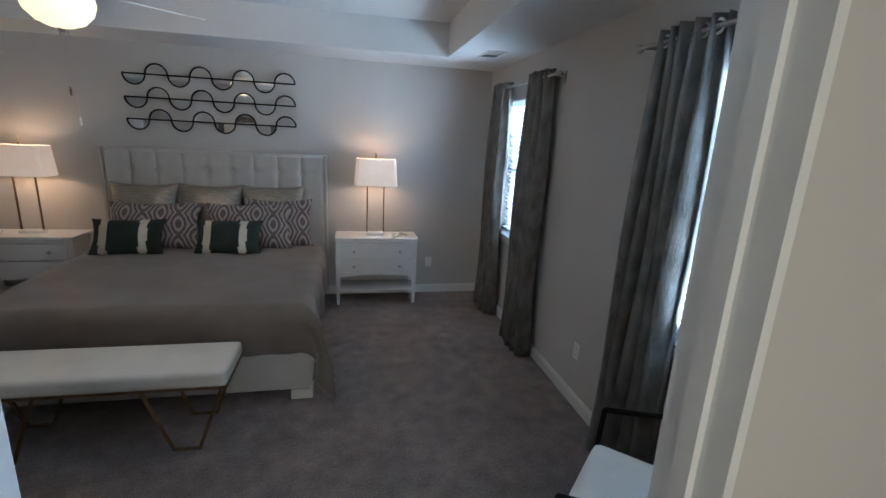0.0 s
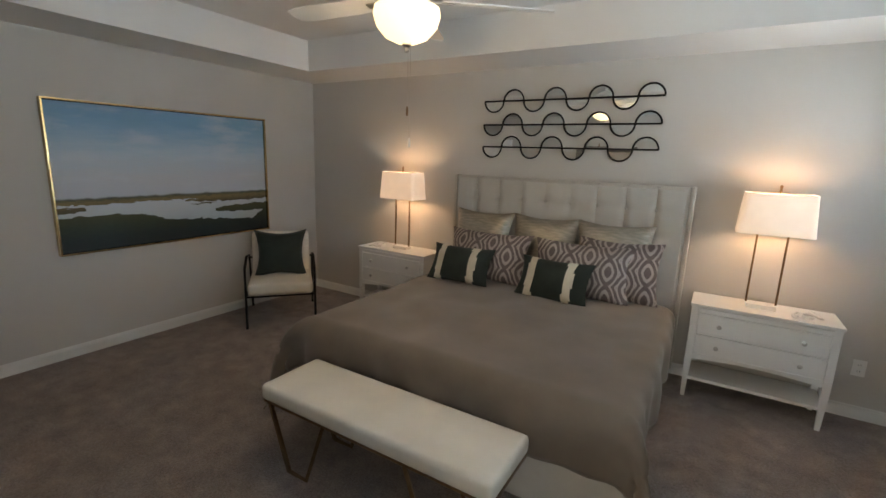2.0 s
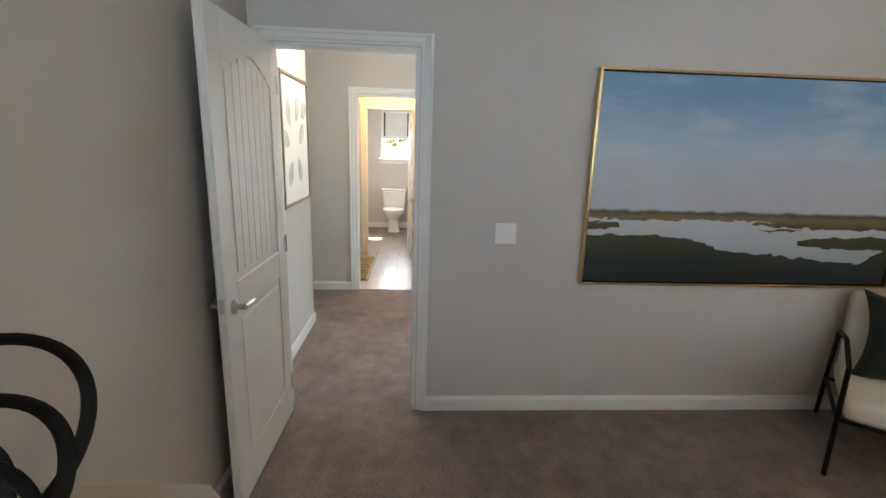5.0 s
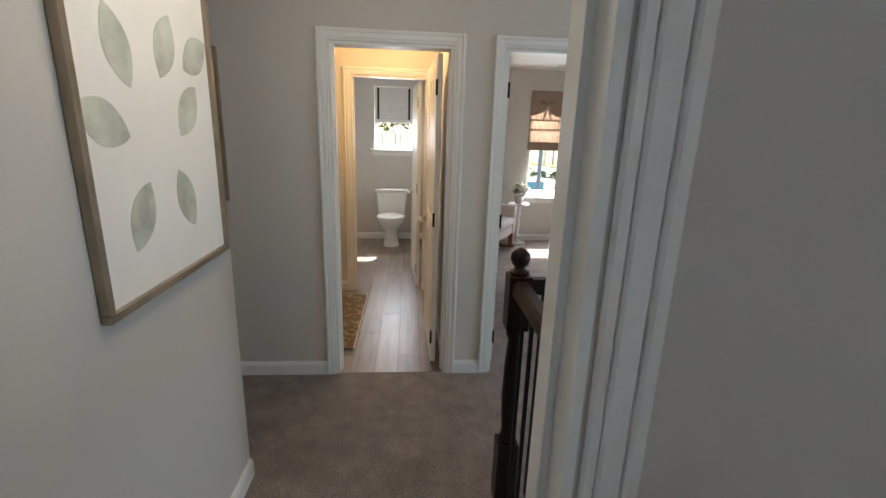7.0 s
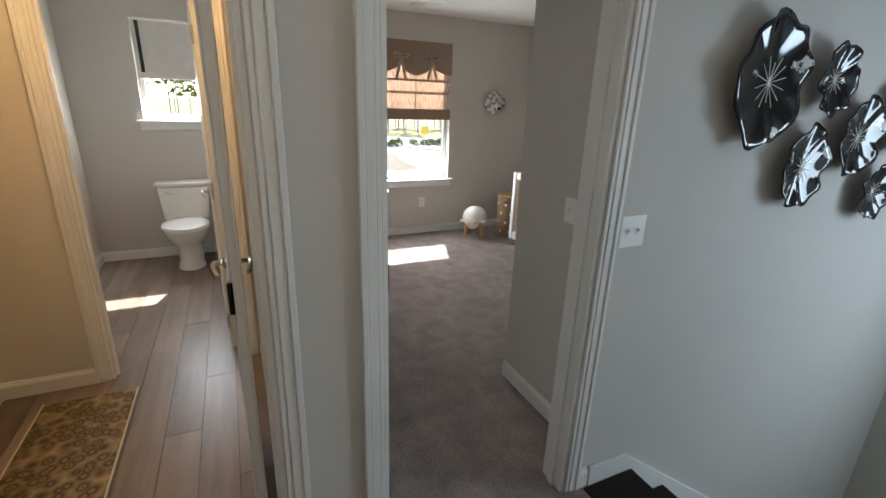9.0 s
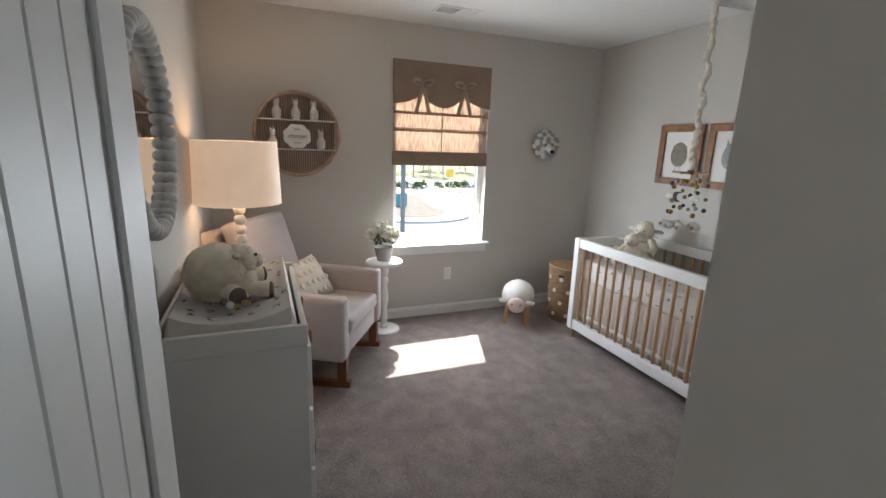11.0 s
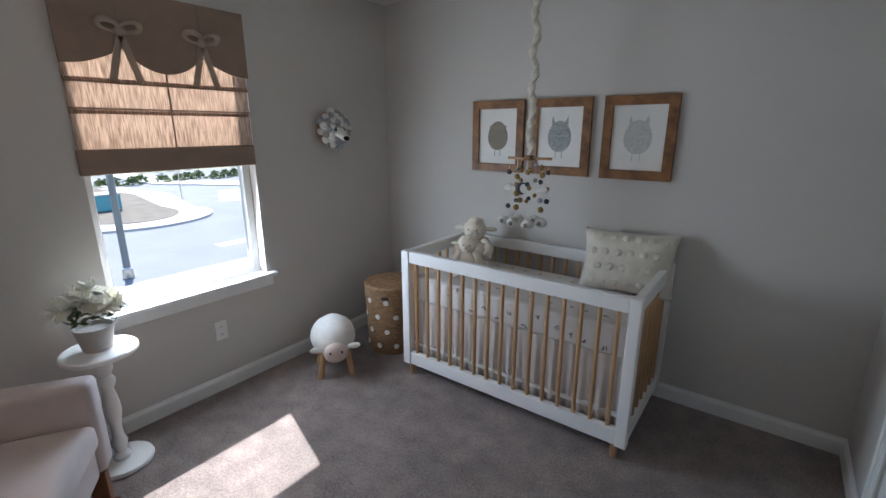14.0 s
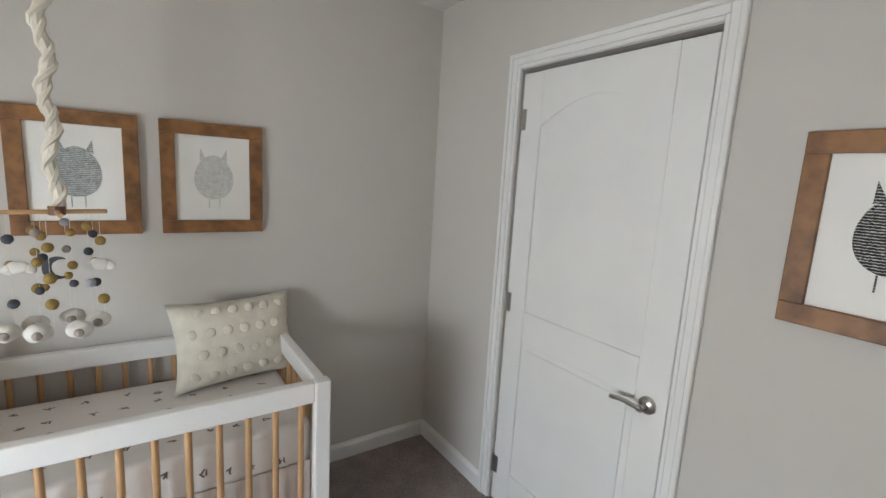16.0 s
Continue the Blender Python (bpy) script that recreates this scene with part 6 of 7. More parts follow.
bm = bmesh.new()
gv = {}
PX0, PX1, PY0, PY1 = CX0 + 0.03, CX1 - 0.025, CY0 + 0.02, CY1 - 0.02
for i in range(31):
    for j in range(17):
        u, v = i / 30, 2 * j / 16 - 1
        z = 0.925 + 0.055 * abs(v) ** 2.4 + 0.003 * noise.noise((u * 9, v * 4, 1))
        if abs(v) > 0.99:
            z = 0.86
        if i in (0, 30):
            z = min(z, 0.86)
        gv[i, j] = bm.verts.new((PX0 + (PX1 - PX0) * u, (PY0 + PY1) / 2 + (PY1 - PY0) / 2 * v, z))
for i in range(30):
    for j in range(16):
        bm.faces.new((gv[i, j], gv[i + 1, j], gv[i + 1, j + 1], gv[i, j + 1]))
box(bm, PX0 + 0.002, PY0 + 0.002, 0.842, PX1 - 0.002, PY1 - 0.002, 0.859)
po = part("pad", bm, SHEET, pad, smooth=True)
rnd = random.Random(6)
ms = []
for i in range(10):
    for j in range(5):
        v = -0.8 + 1.6 * (j + rnd.random() * 0.6) / 4.6
        ms.append(pose(PX0 + 0.05 + 0.70 * (i + rnd.random() * 0.7) / 10, (PY0 + PY1) / 2 + (PY1 - PY0) / 2 * v, 0.9285 + 0.055 * abs(v) ** 2.4, math.degrees(math.atan(0.055 * 2.4 * abs(v) ** 1.4 / 0.21)) * (1 if v > 0 else -1)))
part("printed_motifs", specks(ms), PRINT, pad, "small grey printed motifs")["kind"] = "stuff"


# ---- beaded mirror ----
BEADWHITE = mat("chalk_white_beads", (0.62, 0.60, 0.58), 0.8, scale=14, vary=0.04, fine=120, bump=0.15)
bmir = thing("wall_mirror", "round mirror in a frame of large white wooden beads", "mirror", -8.18, NY0, 1.535)
part("glass", lathe([(0.305, 0.012), (0.305, 0.018)], 64), MIRROR, bmir, m=pose(0, 0.003, 0, -90))
part("backing", lathe([(0.325, 0.001), (0.325, 0.011)], 48), DARKHOLE, bmir, m=pose(0, 0.001, 0, -90))
me = None
for k in range(44):
    a = 2 * math.pi * k / 44
    if me is None:
        b = part("bead", ball(0.0255, 14, 10, 1.18, 1.2, 0.92), BEADWHITE, bmir, smooth=True)
        me = b.data
    else:
        b = new("bead", me)
        b.parent = bmir
    b.matrix_basis = Matrix.Translation((0.322 * math.cos(a), 0.035, 0.322 * math.sin(a))) @ pose(0, 0, 0, 0, -math.degrees(a), 0)


# ---- floor lamp ----
fl2 = thing("floor_lamp", "lit floor lamp with white bobbin stem and drum shade", "lamp", -9.19, 2.0, 0)
part("base", lathe([(0.13, 0), (0.13, 0.015), (0.11, 0.03), (0.03, 0.04)], 28), BEADWHITE, fl2, smooth=True)
z = 0.04
while z < 1.14:
    part("bobbin", ball(0.032, 16, 10, 1, 1, 0.95, (0, 0, z + 0.028)), BEADWHITE, fl2, smooth=True)
    z += 0.056
part("neck", tube([(0, 0, 1.14), (0, 0, 1.30)], 0.008, 8), NICKEL, fl2)
bm = bmesh.new()
rings = []
for r, zz in ((0.225, 1.17), (0.215, 1.505), (0.211, 1.505), (0.221, 1.17)):
    rings.append([bm.verts.new((r * math.cos(2 * math.pi * k / 48), r * math.sin(2 * math.pi * k / 48), zz)) for k in range(48)])
for a in range(4):
    for k in range(48):
        bm.faces.new((rings[a][k], rings[a][(k + 1) % 48], rings[(a + 1) % 4][(k + 1) % 48], rings[(a + 1) % 4][k]))
part("shade", bm, SHADE, fl2, "white drum shade", smooth=True)
for a in (0, 120, 240):
    part("spider", tube([(0, 0, 1.48), (0.212 * math.cos(radians(a)), 0.212 * math.sin(radians(a)), 1.495)], 0.002, 5), NICKEL, fl2)


# ---- glider ----
GLIDER = mat("pink_beige_upholstery", (0.44, 0.39, 0.375), 0.9, scale=7, vary=0.03, fine=420, bump=0.35, dist=0.001, sheen=0.3)
ROCKER = mat("walnut_rocker", (0.19, 0.075, 0.028), 0.42, scale=8, vary=0.15, fine=70, bump=0.06)
gli = thing("glider_chair", "pale pink-beige upholstered rocking armchair with wooden rockers", "armchair", -9.50, 2.36, 0, 149)
for s in (-1, 1):
    a = boxed(s * 0.385, -0.42, 0.22, s * 0.275, 0.34, 0.62, 0.035, 4)
    part("arm", a, GLIDER, gli, smooth=True)
    outl = [(-0.43 + 0.86 * k / 14, 0.012 + 0.09 * ((k / 14 - 0.45) * 2) ** 2 * (0.25 if k < 6 else 1.0)) for k in range(15)]
    rk = prism(outl + [(x, z + 0.04) for x, z in outl[::-1]], 0.04)
    rk.transform(Matrix(((0, 1, 0, s * 0.30 - 0.02), (1, 0, 0, 0), (0, 0, 1, 0), (0, 0, 0, 1))))
    part("rocker", rk, ROCKER, gli)
    part("front_leg", slabs([(s * 0.30 - 0.02, -0.41, 0.035, s * 0.30 + 0.02, -0.35, 0.225)], 0.004), ROCKER, gli)
    part("back_leg", slabs([(s * 0.30 - 0.02, 0.24, 0.05, s * 0.30 + 0.02, 0.30, 0.225)], 0.004), ROCKER, gli)
part("base", boxed(-0.274, -0.40, 0.22, 0.274, 0.32, 0.355, 0.02, 3), GLIDER, gli, smooth=True)
part("seat_cushion", boxed(-0.27, -0.425, 0.357, 0.27, 0.22, 0.465, 0.04, 4), GLIDER, gli, smooth=True)
ob = part("backrest", boxed(-0.38, -0.06, 0, 0.38, 0.06, 0.72, 0.04, 4), GLIDER, gli, smooth=True)
ob.matrix_basis = pose(0, 0.30, 0.26, -17)
ob = part("back_cushion", boxed(-0.29, -0.09, 0, 0.29, 0.03, 0.60, 0.045, 4), GLIDER, gli, smooth=True)
ob.matrix_basis = pose(0, 0.20, 0.43, -18)
dotted_pillow(-9.43, 2.43, 0.468, 140, 36, 0.44, 0.32, "cream tufted dot pillow lying on the glider", 12)

# ---- side table and flowers ----
stb = thing("side_table", "small round white side table on a turned pedestal", "table", -9.87, 3.0, 0)
part("base", lathe([(0.125, 0), (0.13, 0.012), (0.125, 0.024), (0.05, 0.032)], 36), WHITE, stb, smooth=True)
part("pedestal", lathe([(0.034, 0.03), (0.038, 0.05), (0.024, 0.07), (0.030, 0.10), (0.036, 0.12), (0.024, 0.15), (0.022, 0.20), (0.037, 0.28), (0.034, 0.33), (0.022, 0.40), (0.034, 0.425), (0.036, 0.45), (0.024, 0.47), (0.036, 0.50), (0.034, 0.56), (0.045, 0.58)], 24), WHITE, stb, smooth=True)
part("top", lathe([(0.14, 0.578), (0.148, 0.585), (0.148, 0.597), (0.143, 0.602)], 40), WHITE, stb, smooth=True)
POT = mat("grey_cement_pot", (0.42, 0.39, 0.36), 0.85, scale=14, vary=0.06, fine=90, bump=0.2)
PETAL = mat("white_petals", (0.80, 0.78, 0.68), 0.7, scale=10, vary=0.03, fine=60, bump=0.05)
FOLIAGE = mat("soft_green_leaves", (0.10, 0.14, 0.05), 0.6, scale=12, vary=0.2, fine=60, bump=0.05)
vs = thing("flower_pot", "cement pot of white flowers on the side table", "flowers", -9.88, 3.0, 0.603)
part("pot", lathe([(0.042, 0), (0.060, 0.085), (0.055, 0.085), (0.050, 0.07)], 24), POT, vs, smooth=True)
rnd = random.Random(11)
fo, pe = bmesh.new(), bmesh.new()
for k in range(90):
    a, el, r = rnd.random() * 6.28, rnd.uniform(0.1, 1.5), rnd.uniform(0.04, 0.095)
    m = Matrix.Translation((r * math.cos(a) * math.cos(el), r * math.sin(a) * math.cos(el), 0.10 + r * math.sin(el) * 0.9)) @ pose(0, 0, 0, rnd.uniform(0, 360), rnd.uniform(0, 360), rnd.uniform(0, 360))
    vsx = [fo.verts.new(m @ Vector(p)) for p in ((0, -0.018, 0), (0.008, 0, 0.003), (0, 0.018, 0), (-0.008, 0, 0.003))]
    fo.faces.new(vsx)
for k in range(13):
    a, el, r = k * 2.4, rnd.uniform(0.3, 1.4), rnd.uniform(0.075, 0.10)
    c = Vector((r * math.cos(a) * math.cos(el), r * math.sin(a) * math.cos(el), 0.11 + r * math.sin(el)))
    for q in range(16):
        m = Matrix.Translation(c) @ pose(0, 0, 0, rnd.uniform(-60, 60), rnd.uniform(-60, 60), q * 42)
        vsx = [pe.verts.new(m @ Vector(p)) for p in ((0, 0, 0), (0.022, 0.020, 0.006), (0.046, 0, 0.016), (0.022, -0.020, 0.006))]
        pe.faces.new(vsx)
part("foliage", fo, FOLIAGE, vs, "small green leaves")["kind"] = "stuff"
part("blossoms", pe, PETAL, vs, "white blossoms")["kind"] = "stuff"
vs.scale = (1.3, 1.3, 1.3)

# ---- round wall shelf ----
RATTAN = mat("rattan", (0.47, 0.33, 0.25), 0.7, scale=16, vary=0.12, fine=120, bump=0.3)
CERAM = mat("white_bisque", (0.74, 0.70, 0.66), 0.6, scale=12, vary=0.02, fine=90, bump=0.03)
sh = thing("wall_shelf", "round rattan wall shelf with two white boards", "shelf", NX0, 2.385, 1.56)
R = 0.295
for x in (0.012, 0.07, 0.125):
    part("hoop", tube([(x, R * math.cos(k * math.pi / 24), R * math.sin(k * math.pi / 24)) for k in range(48)], 0.010, 8, True), RATTAN, sh, smooth=True)
me = None
for k in range(36):
    y = -R + 2 * R * (k + 0.5) / 36
    hh = math.sqrt(R * R - y * y)
    part("reed", tube([(0.012, y, -hh), (0.012, y, hh)], 0.0052, 5), RATTAN, sh)
for z in (0.105, -0.105):
    hw = math.sqrt(R * R - z * z)
    part("board", boxed(0.004, -hw, z - 0.008, 0.13, hw, z, 0.002), WHITE, sh, "white shelf board")
for k in range(60):
    a = 2 * math.pi * k / 60
    part("binding", tube([(0.012, (R + 0.008) * math.cos(a), (R + 0.008) * math.sin(a)), (0.125, (R + 0.008) * math.cos(a + 0.05), (R + 0.008) * math.sin(a + 0.05))], 0.003, 4), RATTAN, sh)
for y, z in ((-0.14, 0.106), (-0.01, 0.106), (0.12, 0.106), (-0.175, -0.104), (0.165, -0.104)):
    v = thing("bud_vase", "small white ceramic animal-shaped bottle on the shelf", "ornament", NX0 + 0.075, 2.385 + y, 1.56 + z, group="shelf bottles")
    part("body", lathe([(0.024, 0), (0.032, 0.03), (0.032, 0.06), (0.018, 0.085), (0.016, 0.10), (0.022, 0.115), (0.019, 0.13), (0.008, 0.135)], 18), CERAM, v, smooth=True)
    for s in (-1, 1):
        part("ear", ball(0.008, 8, 6, 0.6, 0.7, 1.4, (0, s * 0.013, 0.137)), CERAM, v, smooth=True)
sg = thing("shelf_sign", "white scalloped plaque lettered changes on the round shelf", "sign", NX0 + 0.09, 2.385 - 0.005, 1.535)
sg_pts = [((0.088 + 0.010 * abs(math.sin(4 * a))) * math.cos(a) * (1.02), (0.080 + 0.010 * abs(math.sin(4 * a))) * math.sin(a)) for a in [2 * math.pi * k / 48 for k in range(48)]]
bm = prism(sg_pts, 0.006)
bm.transform(Matrix(((0, 1, 0, 0), (1, 0, 0, 0), (0, 0, 1, 0.012), (0, 0, 0, 1))))
part("plaque", bm, WHITE, sg)
tx = bpy.data.curves.new("lettering", "FONT")
tx.body, tx.size, tx.align_x, tx.align_y, tx.extrude, tx.shear = "changes", 0.042, "CENTER", "CENTER", 0.0006, 0.3
tob = new("lettering", tx)
tob.parent = sg
tob.matrix_basis = pose(0.0075, 0, 0.012, 90, 0, 90)
tx.materials.append(PRINT)
for z in (0.062, -0.034):
    part("flourish", boxed(0.0062, -0.022, z - 0.003, 0.0072, 0.022, z + 0.003), RATTAN, sg)

# ---- sheep head ----
FELT = (mat("white_felt", (0.72, 0.70, 0.65), 0.95, scale=20, vary=0.04, fine=220, bump=0.4), mat("grey_felt", (0.36, 0.37, 0.40), 0.95, scale=20, vary=0.04, fine=220, bump=0.4), mat("taupe_felt", (0.36, 0.31, 0.28), 0.95, scale=20, vary=0.04, fine=220, bump=0.4))
shd = thing("wall_trophy", "felt sheep head wall mount with grey and white wool balls", "wall decor", NX0, 4.555, 1.55)
part("plaque", lathe([(0.115, 0.001), (0.12, 0.010), (0.115, 0.018)], 28), RATTAN, shd, m=pose(0, 0, 0, 0, 90, 0))
rnd = random.Random(3)
for k in range(46):
    a, r = k * 2.4, 0.125 * math.sqrt((k + 0.5) / 46)
    part("wool_ball", ball(rnd.uniform(0.022, 0.030), 10, 8, at=(0.055 + 0.07 * (1 - (r / 0.125) ** 2), r * math.cos(a), r * math.sin(a))), FELT[rnd.choice((0, 0, 1, 1, 2))], shd, smooth=True)
face = tube([(0.08, 0, -0.005), (0.15, -0.02, -0.02), (0.20, -0.035, -0.04), (0.235, -0.045, -0.055)], 0.042, 14)
for v in face.verts:
    f = max(0, (v.co.x - 0.08) / 0.155)
    v.co.y = -0.045 * f + (v.co.y + 0.045 * f) * (1 - 0.45 * f)
    v.co.z = -0.055 * f + (v.co.z + 0.055 * f) * (1 - 0.45 * f)
part("face", face, FELT[0], shd, "white felt face", smooth=True)
part("nose", ball(0.022, 12, 8, 0.8, 1, 0.8, (0.238, -0.046, -0.055)), BLACK, shd, "black felt nose", smooth=True)
for s in (-1, 1):
    part("eye", ball(0.009, 8, 6, at=(0.145, -0.018 + s * 0.036, -0.002)), BLACK, shd, smooth=True)
    part("ear", ball(0.03, 12, 8, 0.5, 1.5, 0.5, (0.10, s * 0.085, 0.01)), FELT[0], shd, smooth=True)

# ---- sheep stool ----
ss = thing("sheep_stool", "white plush sheep footstool on wooden legs", "stool", -9.74, 4.19, 0, 55)
part("body", blob([(0, 0.02, 0.24, 0.148, 0.98, 1.15, 0.88)]), FELT[0], ss, smooth=True)
part("face", ball(0.075, 18, 12, 1, 0.45, 0.9, (0, -0.165, 0.20)), mat("pale_pink_felt", (0.66, 0.54, 0.48), 0.95, scale=20, vary=0.03, fine=220, bump=0.3), ss, "pale pink face", smooth=True)
part("tail", ball(0.03, 10, 8, at=(0, 0.20, 0.28)), FELT[0], ss, smooth=True)
for s in (-1, 1):
    part("eye", ball(0.007, 8, 6, at=(s * 0.035, -0.196, 0.215)), BLACK, ss)
    part("ear", ball(0.028, 10, 8, 1.5, 0.5, 0.7, (s * 0.115, -0.145, 0.225)), FELT[0], ss, smooth=True)
    for y in (-0.09, 0.12):
        part("leg", tube([(s * 0.10, y - 0.01, 0.002), (s * 0.075, y, 0.17)], 0.019, 12), CRIBWOOD, ss, smooth=True)

# ---- hamper ----
WICKER = mat("seagrass_wicker", (0.30, 0.175, 0.085), 0.8, scale=30, vary=0.2, fine=90, bump=0.5, stretch=(1, 1, 4))
hm = thing("hamper", "round woven seagrass hamper with white dots and lid", "basket", -9.665, 4.68, 0)
bm = bmesh.new()
for k in range(34):
    z = 0.012 + k * 0.0142
    rr = 0.165 + 0.022 * k / 34
    tube([(rr * math.cos(q * math.pi / 18) * (1 + 0.012 * (-1) ** (q + k)), rr * math.sin(q * math.pi / 18) * (1 + 0.012 * (-1) ** (q + k)), z) for q in range(36)], 0.0085, 5, True, bm)
part("weave", bm, WICKER, hm, smooth=True)
part("liner", lathe([(0.155, 0.004), (0.178, 0.47)], 30), WICKER, hm)
part("lid", lathe([(0.19, 0.485), (0.198, 0.495), (0.19, 0.508), (0.10, 0.514), (0.01, 0.515)], 40), WICKER, hm, "woven lid", smooth=True)
part("lid_handle", tube([(-0.06, 0, 0.512), (-0.03, 0, 0.528), (0.03, 0, 0.528), (0.06, 0, 0.512)], 0.007, 6), WICKER, hm)
for k in range(9):
    for j in range(4):
        a = 2 * math.pi * (k + 0.5 * (j % 2)) / 9
        z = 0.075 + j * 0.11
        rr = 0.165 + 0.022 * z / 0.48 + 0.011
        part("dot", ball(0.019, 10, 6, 0.25, 1, 1), FELT[0], hm, "white wool dot", m=pose(rr * math.cos(a), rr * math.sin(a), z, 0, 0, math.degrees(a)))
# no opening is cut; a flat dark ball draws the grip's shade
part("grip_hole_shade", ball(0.03, 10, 6, 0.2, 1, 0.42), DARKHOLE, hm, "dark oval standing for the shaded grip hole", m=pose(0.190 * math.cos(radians(-62)), 0.190 * math.sin(radians(-62)), 0.435, 0, 0, -62))

# ---- prints over the crib ----
INKS = (mat("brown_ink", (0.20, 0.155, 0.09), 0.8, scale=60, vary=0.3, fine=140, bump=0.0), mat("grey_ink", (0.30, 0.33, 0.33), 0.8, scale=60, vary=0.2, fine=140, bump=0.0), mat("pale_ink", (0.56, 0.56, 0.53), 0.8, scale=60, vary=0.1, fine=140, bump=0.0), mat("black_ink", (0.02, 0.02, 0.022), 0.8, scale=60, vary=0.2, fine=140, bump=0.0))


def stroked(m, rows):
    """Breaks an ink into wavy rows of strokes on the paper."""
    n, l = m.node_tree.nodes, m.node_tree.links
    p = n["Principled BSDF"]
    tc, wv, mr, mx = n.new("ShaderNodeTexCoord"), n.new("ShaderNodeTexWave"), n.new("ShaderNodeMapRange"), n.new("ShaderNodeMix")
    wv.bands_direction = "Z"
    wv.inputs["Scale"].default_value, wv.inputs["Distortion"].default_value, wv.inputs["Detail Scale"].default_value = rows, 3.0, 6.0
    l.new(tc.outputs["Object"], wv.inputs["Vector"]); l.new(wv.outputs[1], mr.inputs[0])
    mr.inputs[1].default_value, mr.inputs[2].default_value = 0.80, 1.0
    mx.data_type = "RGBA"
    l.new(mr.outputs[0], mx.inputs[0]); l.new(p.inputs["Base Color"].links[0].from_socket, mx.inputs[6])
    mx.inputs[7].default_value = (0.74, 0.73, 0.69, 1)
    l.new(mx.outputs[2], p.inputs["Base Color"])


for ink in INKS:
    stroked(ink, 46)


def sheep_print(ink, horn):
    out = []
    ov = prism([(0.074 * math.cos(a) * (1 - 0.10 * math.sin(a)), 0.092 * math.sin(a)) for a in [2 * math.pi * k / 40 for k in range(40)]], 0.0008)
    ov.transform(Matrix.Translation((0, -0.0135, 0.005)))
    out.append(("drawn_body", ov, ink))
    for s in (-1, 1):
        out.append(("drawn_leg", boxed(s * 0.02 - 0.002, -0.0135, -0.125, s * 0.02 + 0.002, -0.0127, -0.080), ink))
        if horn:
            ear = prism([(s * 0.030, 0.085), (s * 0.052, 0.072), (s * 0.050, 0.125)], 0.0008)
        else:
            ear = prism([(s * 0.03, 0.058), (s * 0.065, 0.060), (s * 0.062, 0.070), (s * 0.03, 0.070)], 0.0008)
        ear.transform(Matrix.Translation((0, -0.0132, 0)))
        out.append(("drawn_ear", ear, ink))
    hd = prism([(0.027 * math.cos(a), 0.045 + 0.027 * math.sin(a)) for a in [2 * math.pi * k / 24 for k in range(24)]], 0.0008)
    hd.transform(Matrix.Translation((0, -0.0145, 0)))
    out.append(("drawn_head", hd, INKS[0] if not horn else ink))
    return out


for x, ink, horn in ((-9.095, INKS[0], False), (-8.665, INKS[1], True), (-8.212, INKS[2], True)):
    framed("picture", "sheep drawing in a rustic brown wood frame above the crib", 0.385, 0.455, pose(x, NY1, 1.505), FRAMEWOOD, 0.052, sheep_print(ink, horn))
framed("picture", "black sheep drawing in a rustic wood frame beside the closet", 0.385, 0.475, pose(NX1, 3.25, 1.49, 0, 0, -90), FRAMEWOOD, 0.052, sheep_print(INKS[3], True))

# ---- mobile ----
mo = thing("baby_mobile", "felt ball baby mobile hanging on a white yarn cord", "mobile", -8.69, 4.80, 0)
cord = [(0.010 * math.sin(k * 0.55), 0.010 * math.cos(k * 0.7), 1.40 + k * 0.0173) for k in range(61)]
part("yarn_cord", tube(cord, 0.016, 8), BOUCLE, mo, smooth=True)
for s in (0, 3.14):
    part("yarn_strand", tube([(x + 0.014 * math.cos(k * 0.9 + s), y + 0.014 * math.sin(k * 0.9 + s), z) for k, (x, y, z) in enumerate(cord)], 0.010, 6), BOUCLE, mo, smooth=True)
part("support_arm", tube([(0, 0, 2.425), (0.02, 0.36, 2.425)], 0.009, 6), WHITE, mo)
for a in (10, 100):
    c, s = math.cos(radians(a)), math.sin(radians(a))
    part("cross_bar", tube([(-0.125 * c, -0.125 * s, 1.395), (0.125 * c, 0.125 * s, 1.395)], 0.007, 8), CRIBWOOD, mo, "wooden cross bar", smooth=True)
part("hub", lathe([(0.022, 1.385), (0.022, 1.412)], 12), ROCKER, mo)
COL = (FELT[0], FELT[1], FELT[2], mat("ochre_felt", (0.30, 0.20, 0.06), 0.95, scale=20, vary=0.04, fine=220, bump=0.4), mat("charcoal_felt", (0.06, 0.065, 0.075), 0.95, scale=20, vary=0.04, fine=220, bump=0.4))
rnd = random.Random(17)
for k in range(10):
    a = 2 * math.pi * k / 10 + 0.2
    r = 0.115 if k % 2 else 0.07
    x, y = r * math.cos(a), r * math.sin(a)
    part("thread", tube([(x, y, 1.06), (x, y, 1.395)], 0.0008, 4), BOUCLE, mo)
    for z in ((1.30, 1.22, 1.14) if k % 2 else (1.335, 1.255, 1.17)):
        part("felt_ball", ball(rnd.uniform(0.012, 0.017), 10, 8, at=(x, y, z + rnd.uniform(-0.02, 0.02))), COL[rnd.choice((1, 2, 3, 4, 3, 4))], mo, smooth=True)
    if k % 2 == 0 or k == 5:
        b = part("felt_sheep", blob([(x * 1.2, y * 1.2, 1.035, 0.032, 1.1, 1, 0.85)]), FELT[0], mo, "white felt sheep", smooth=True)
        part("sheep_face", ball(0.014, 8, 6, at=(x * 1.2, y * 1.2 - 0.028, 1.032)), COL[2], b)
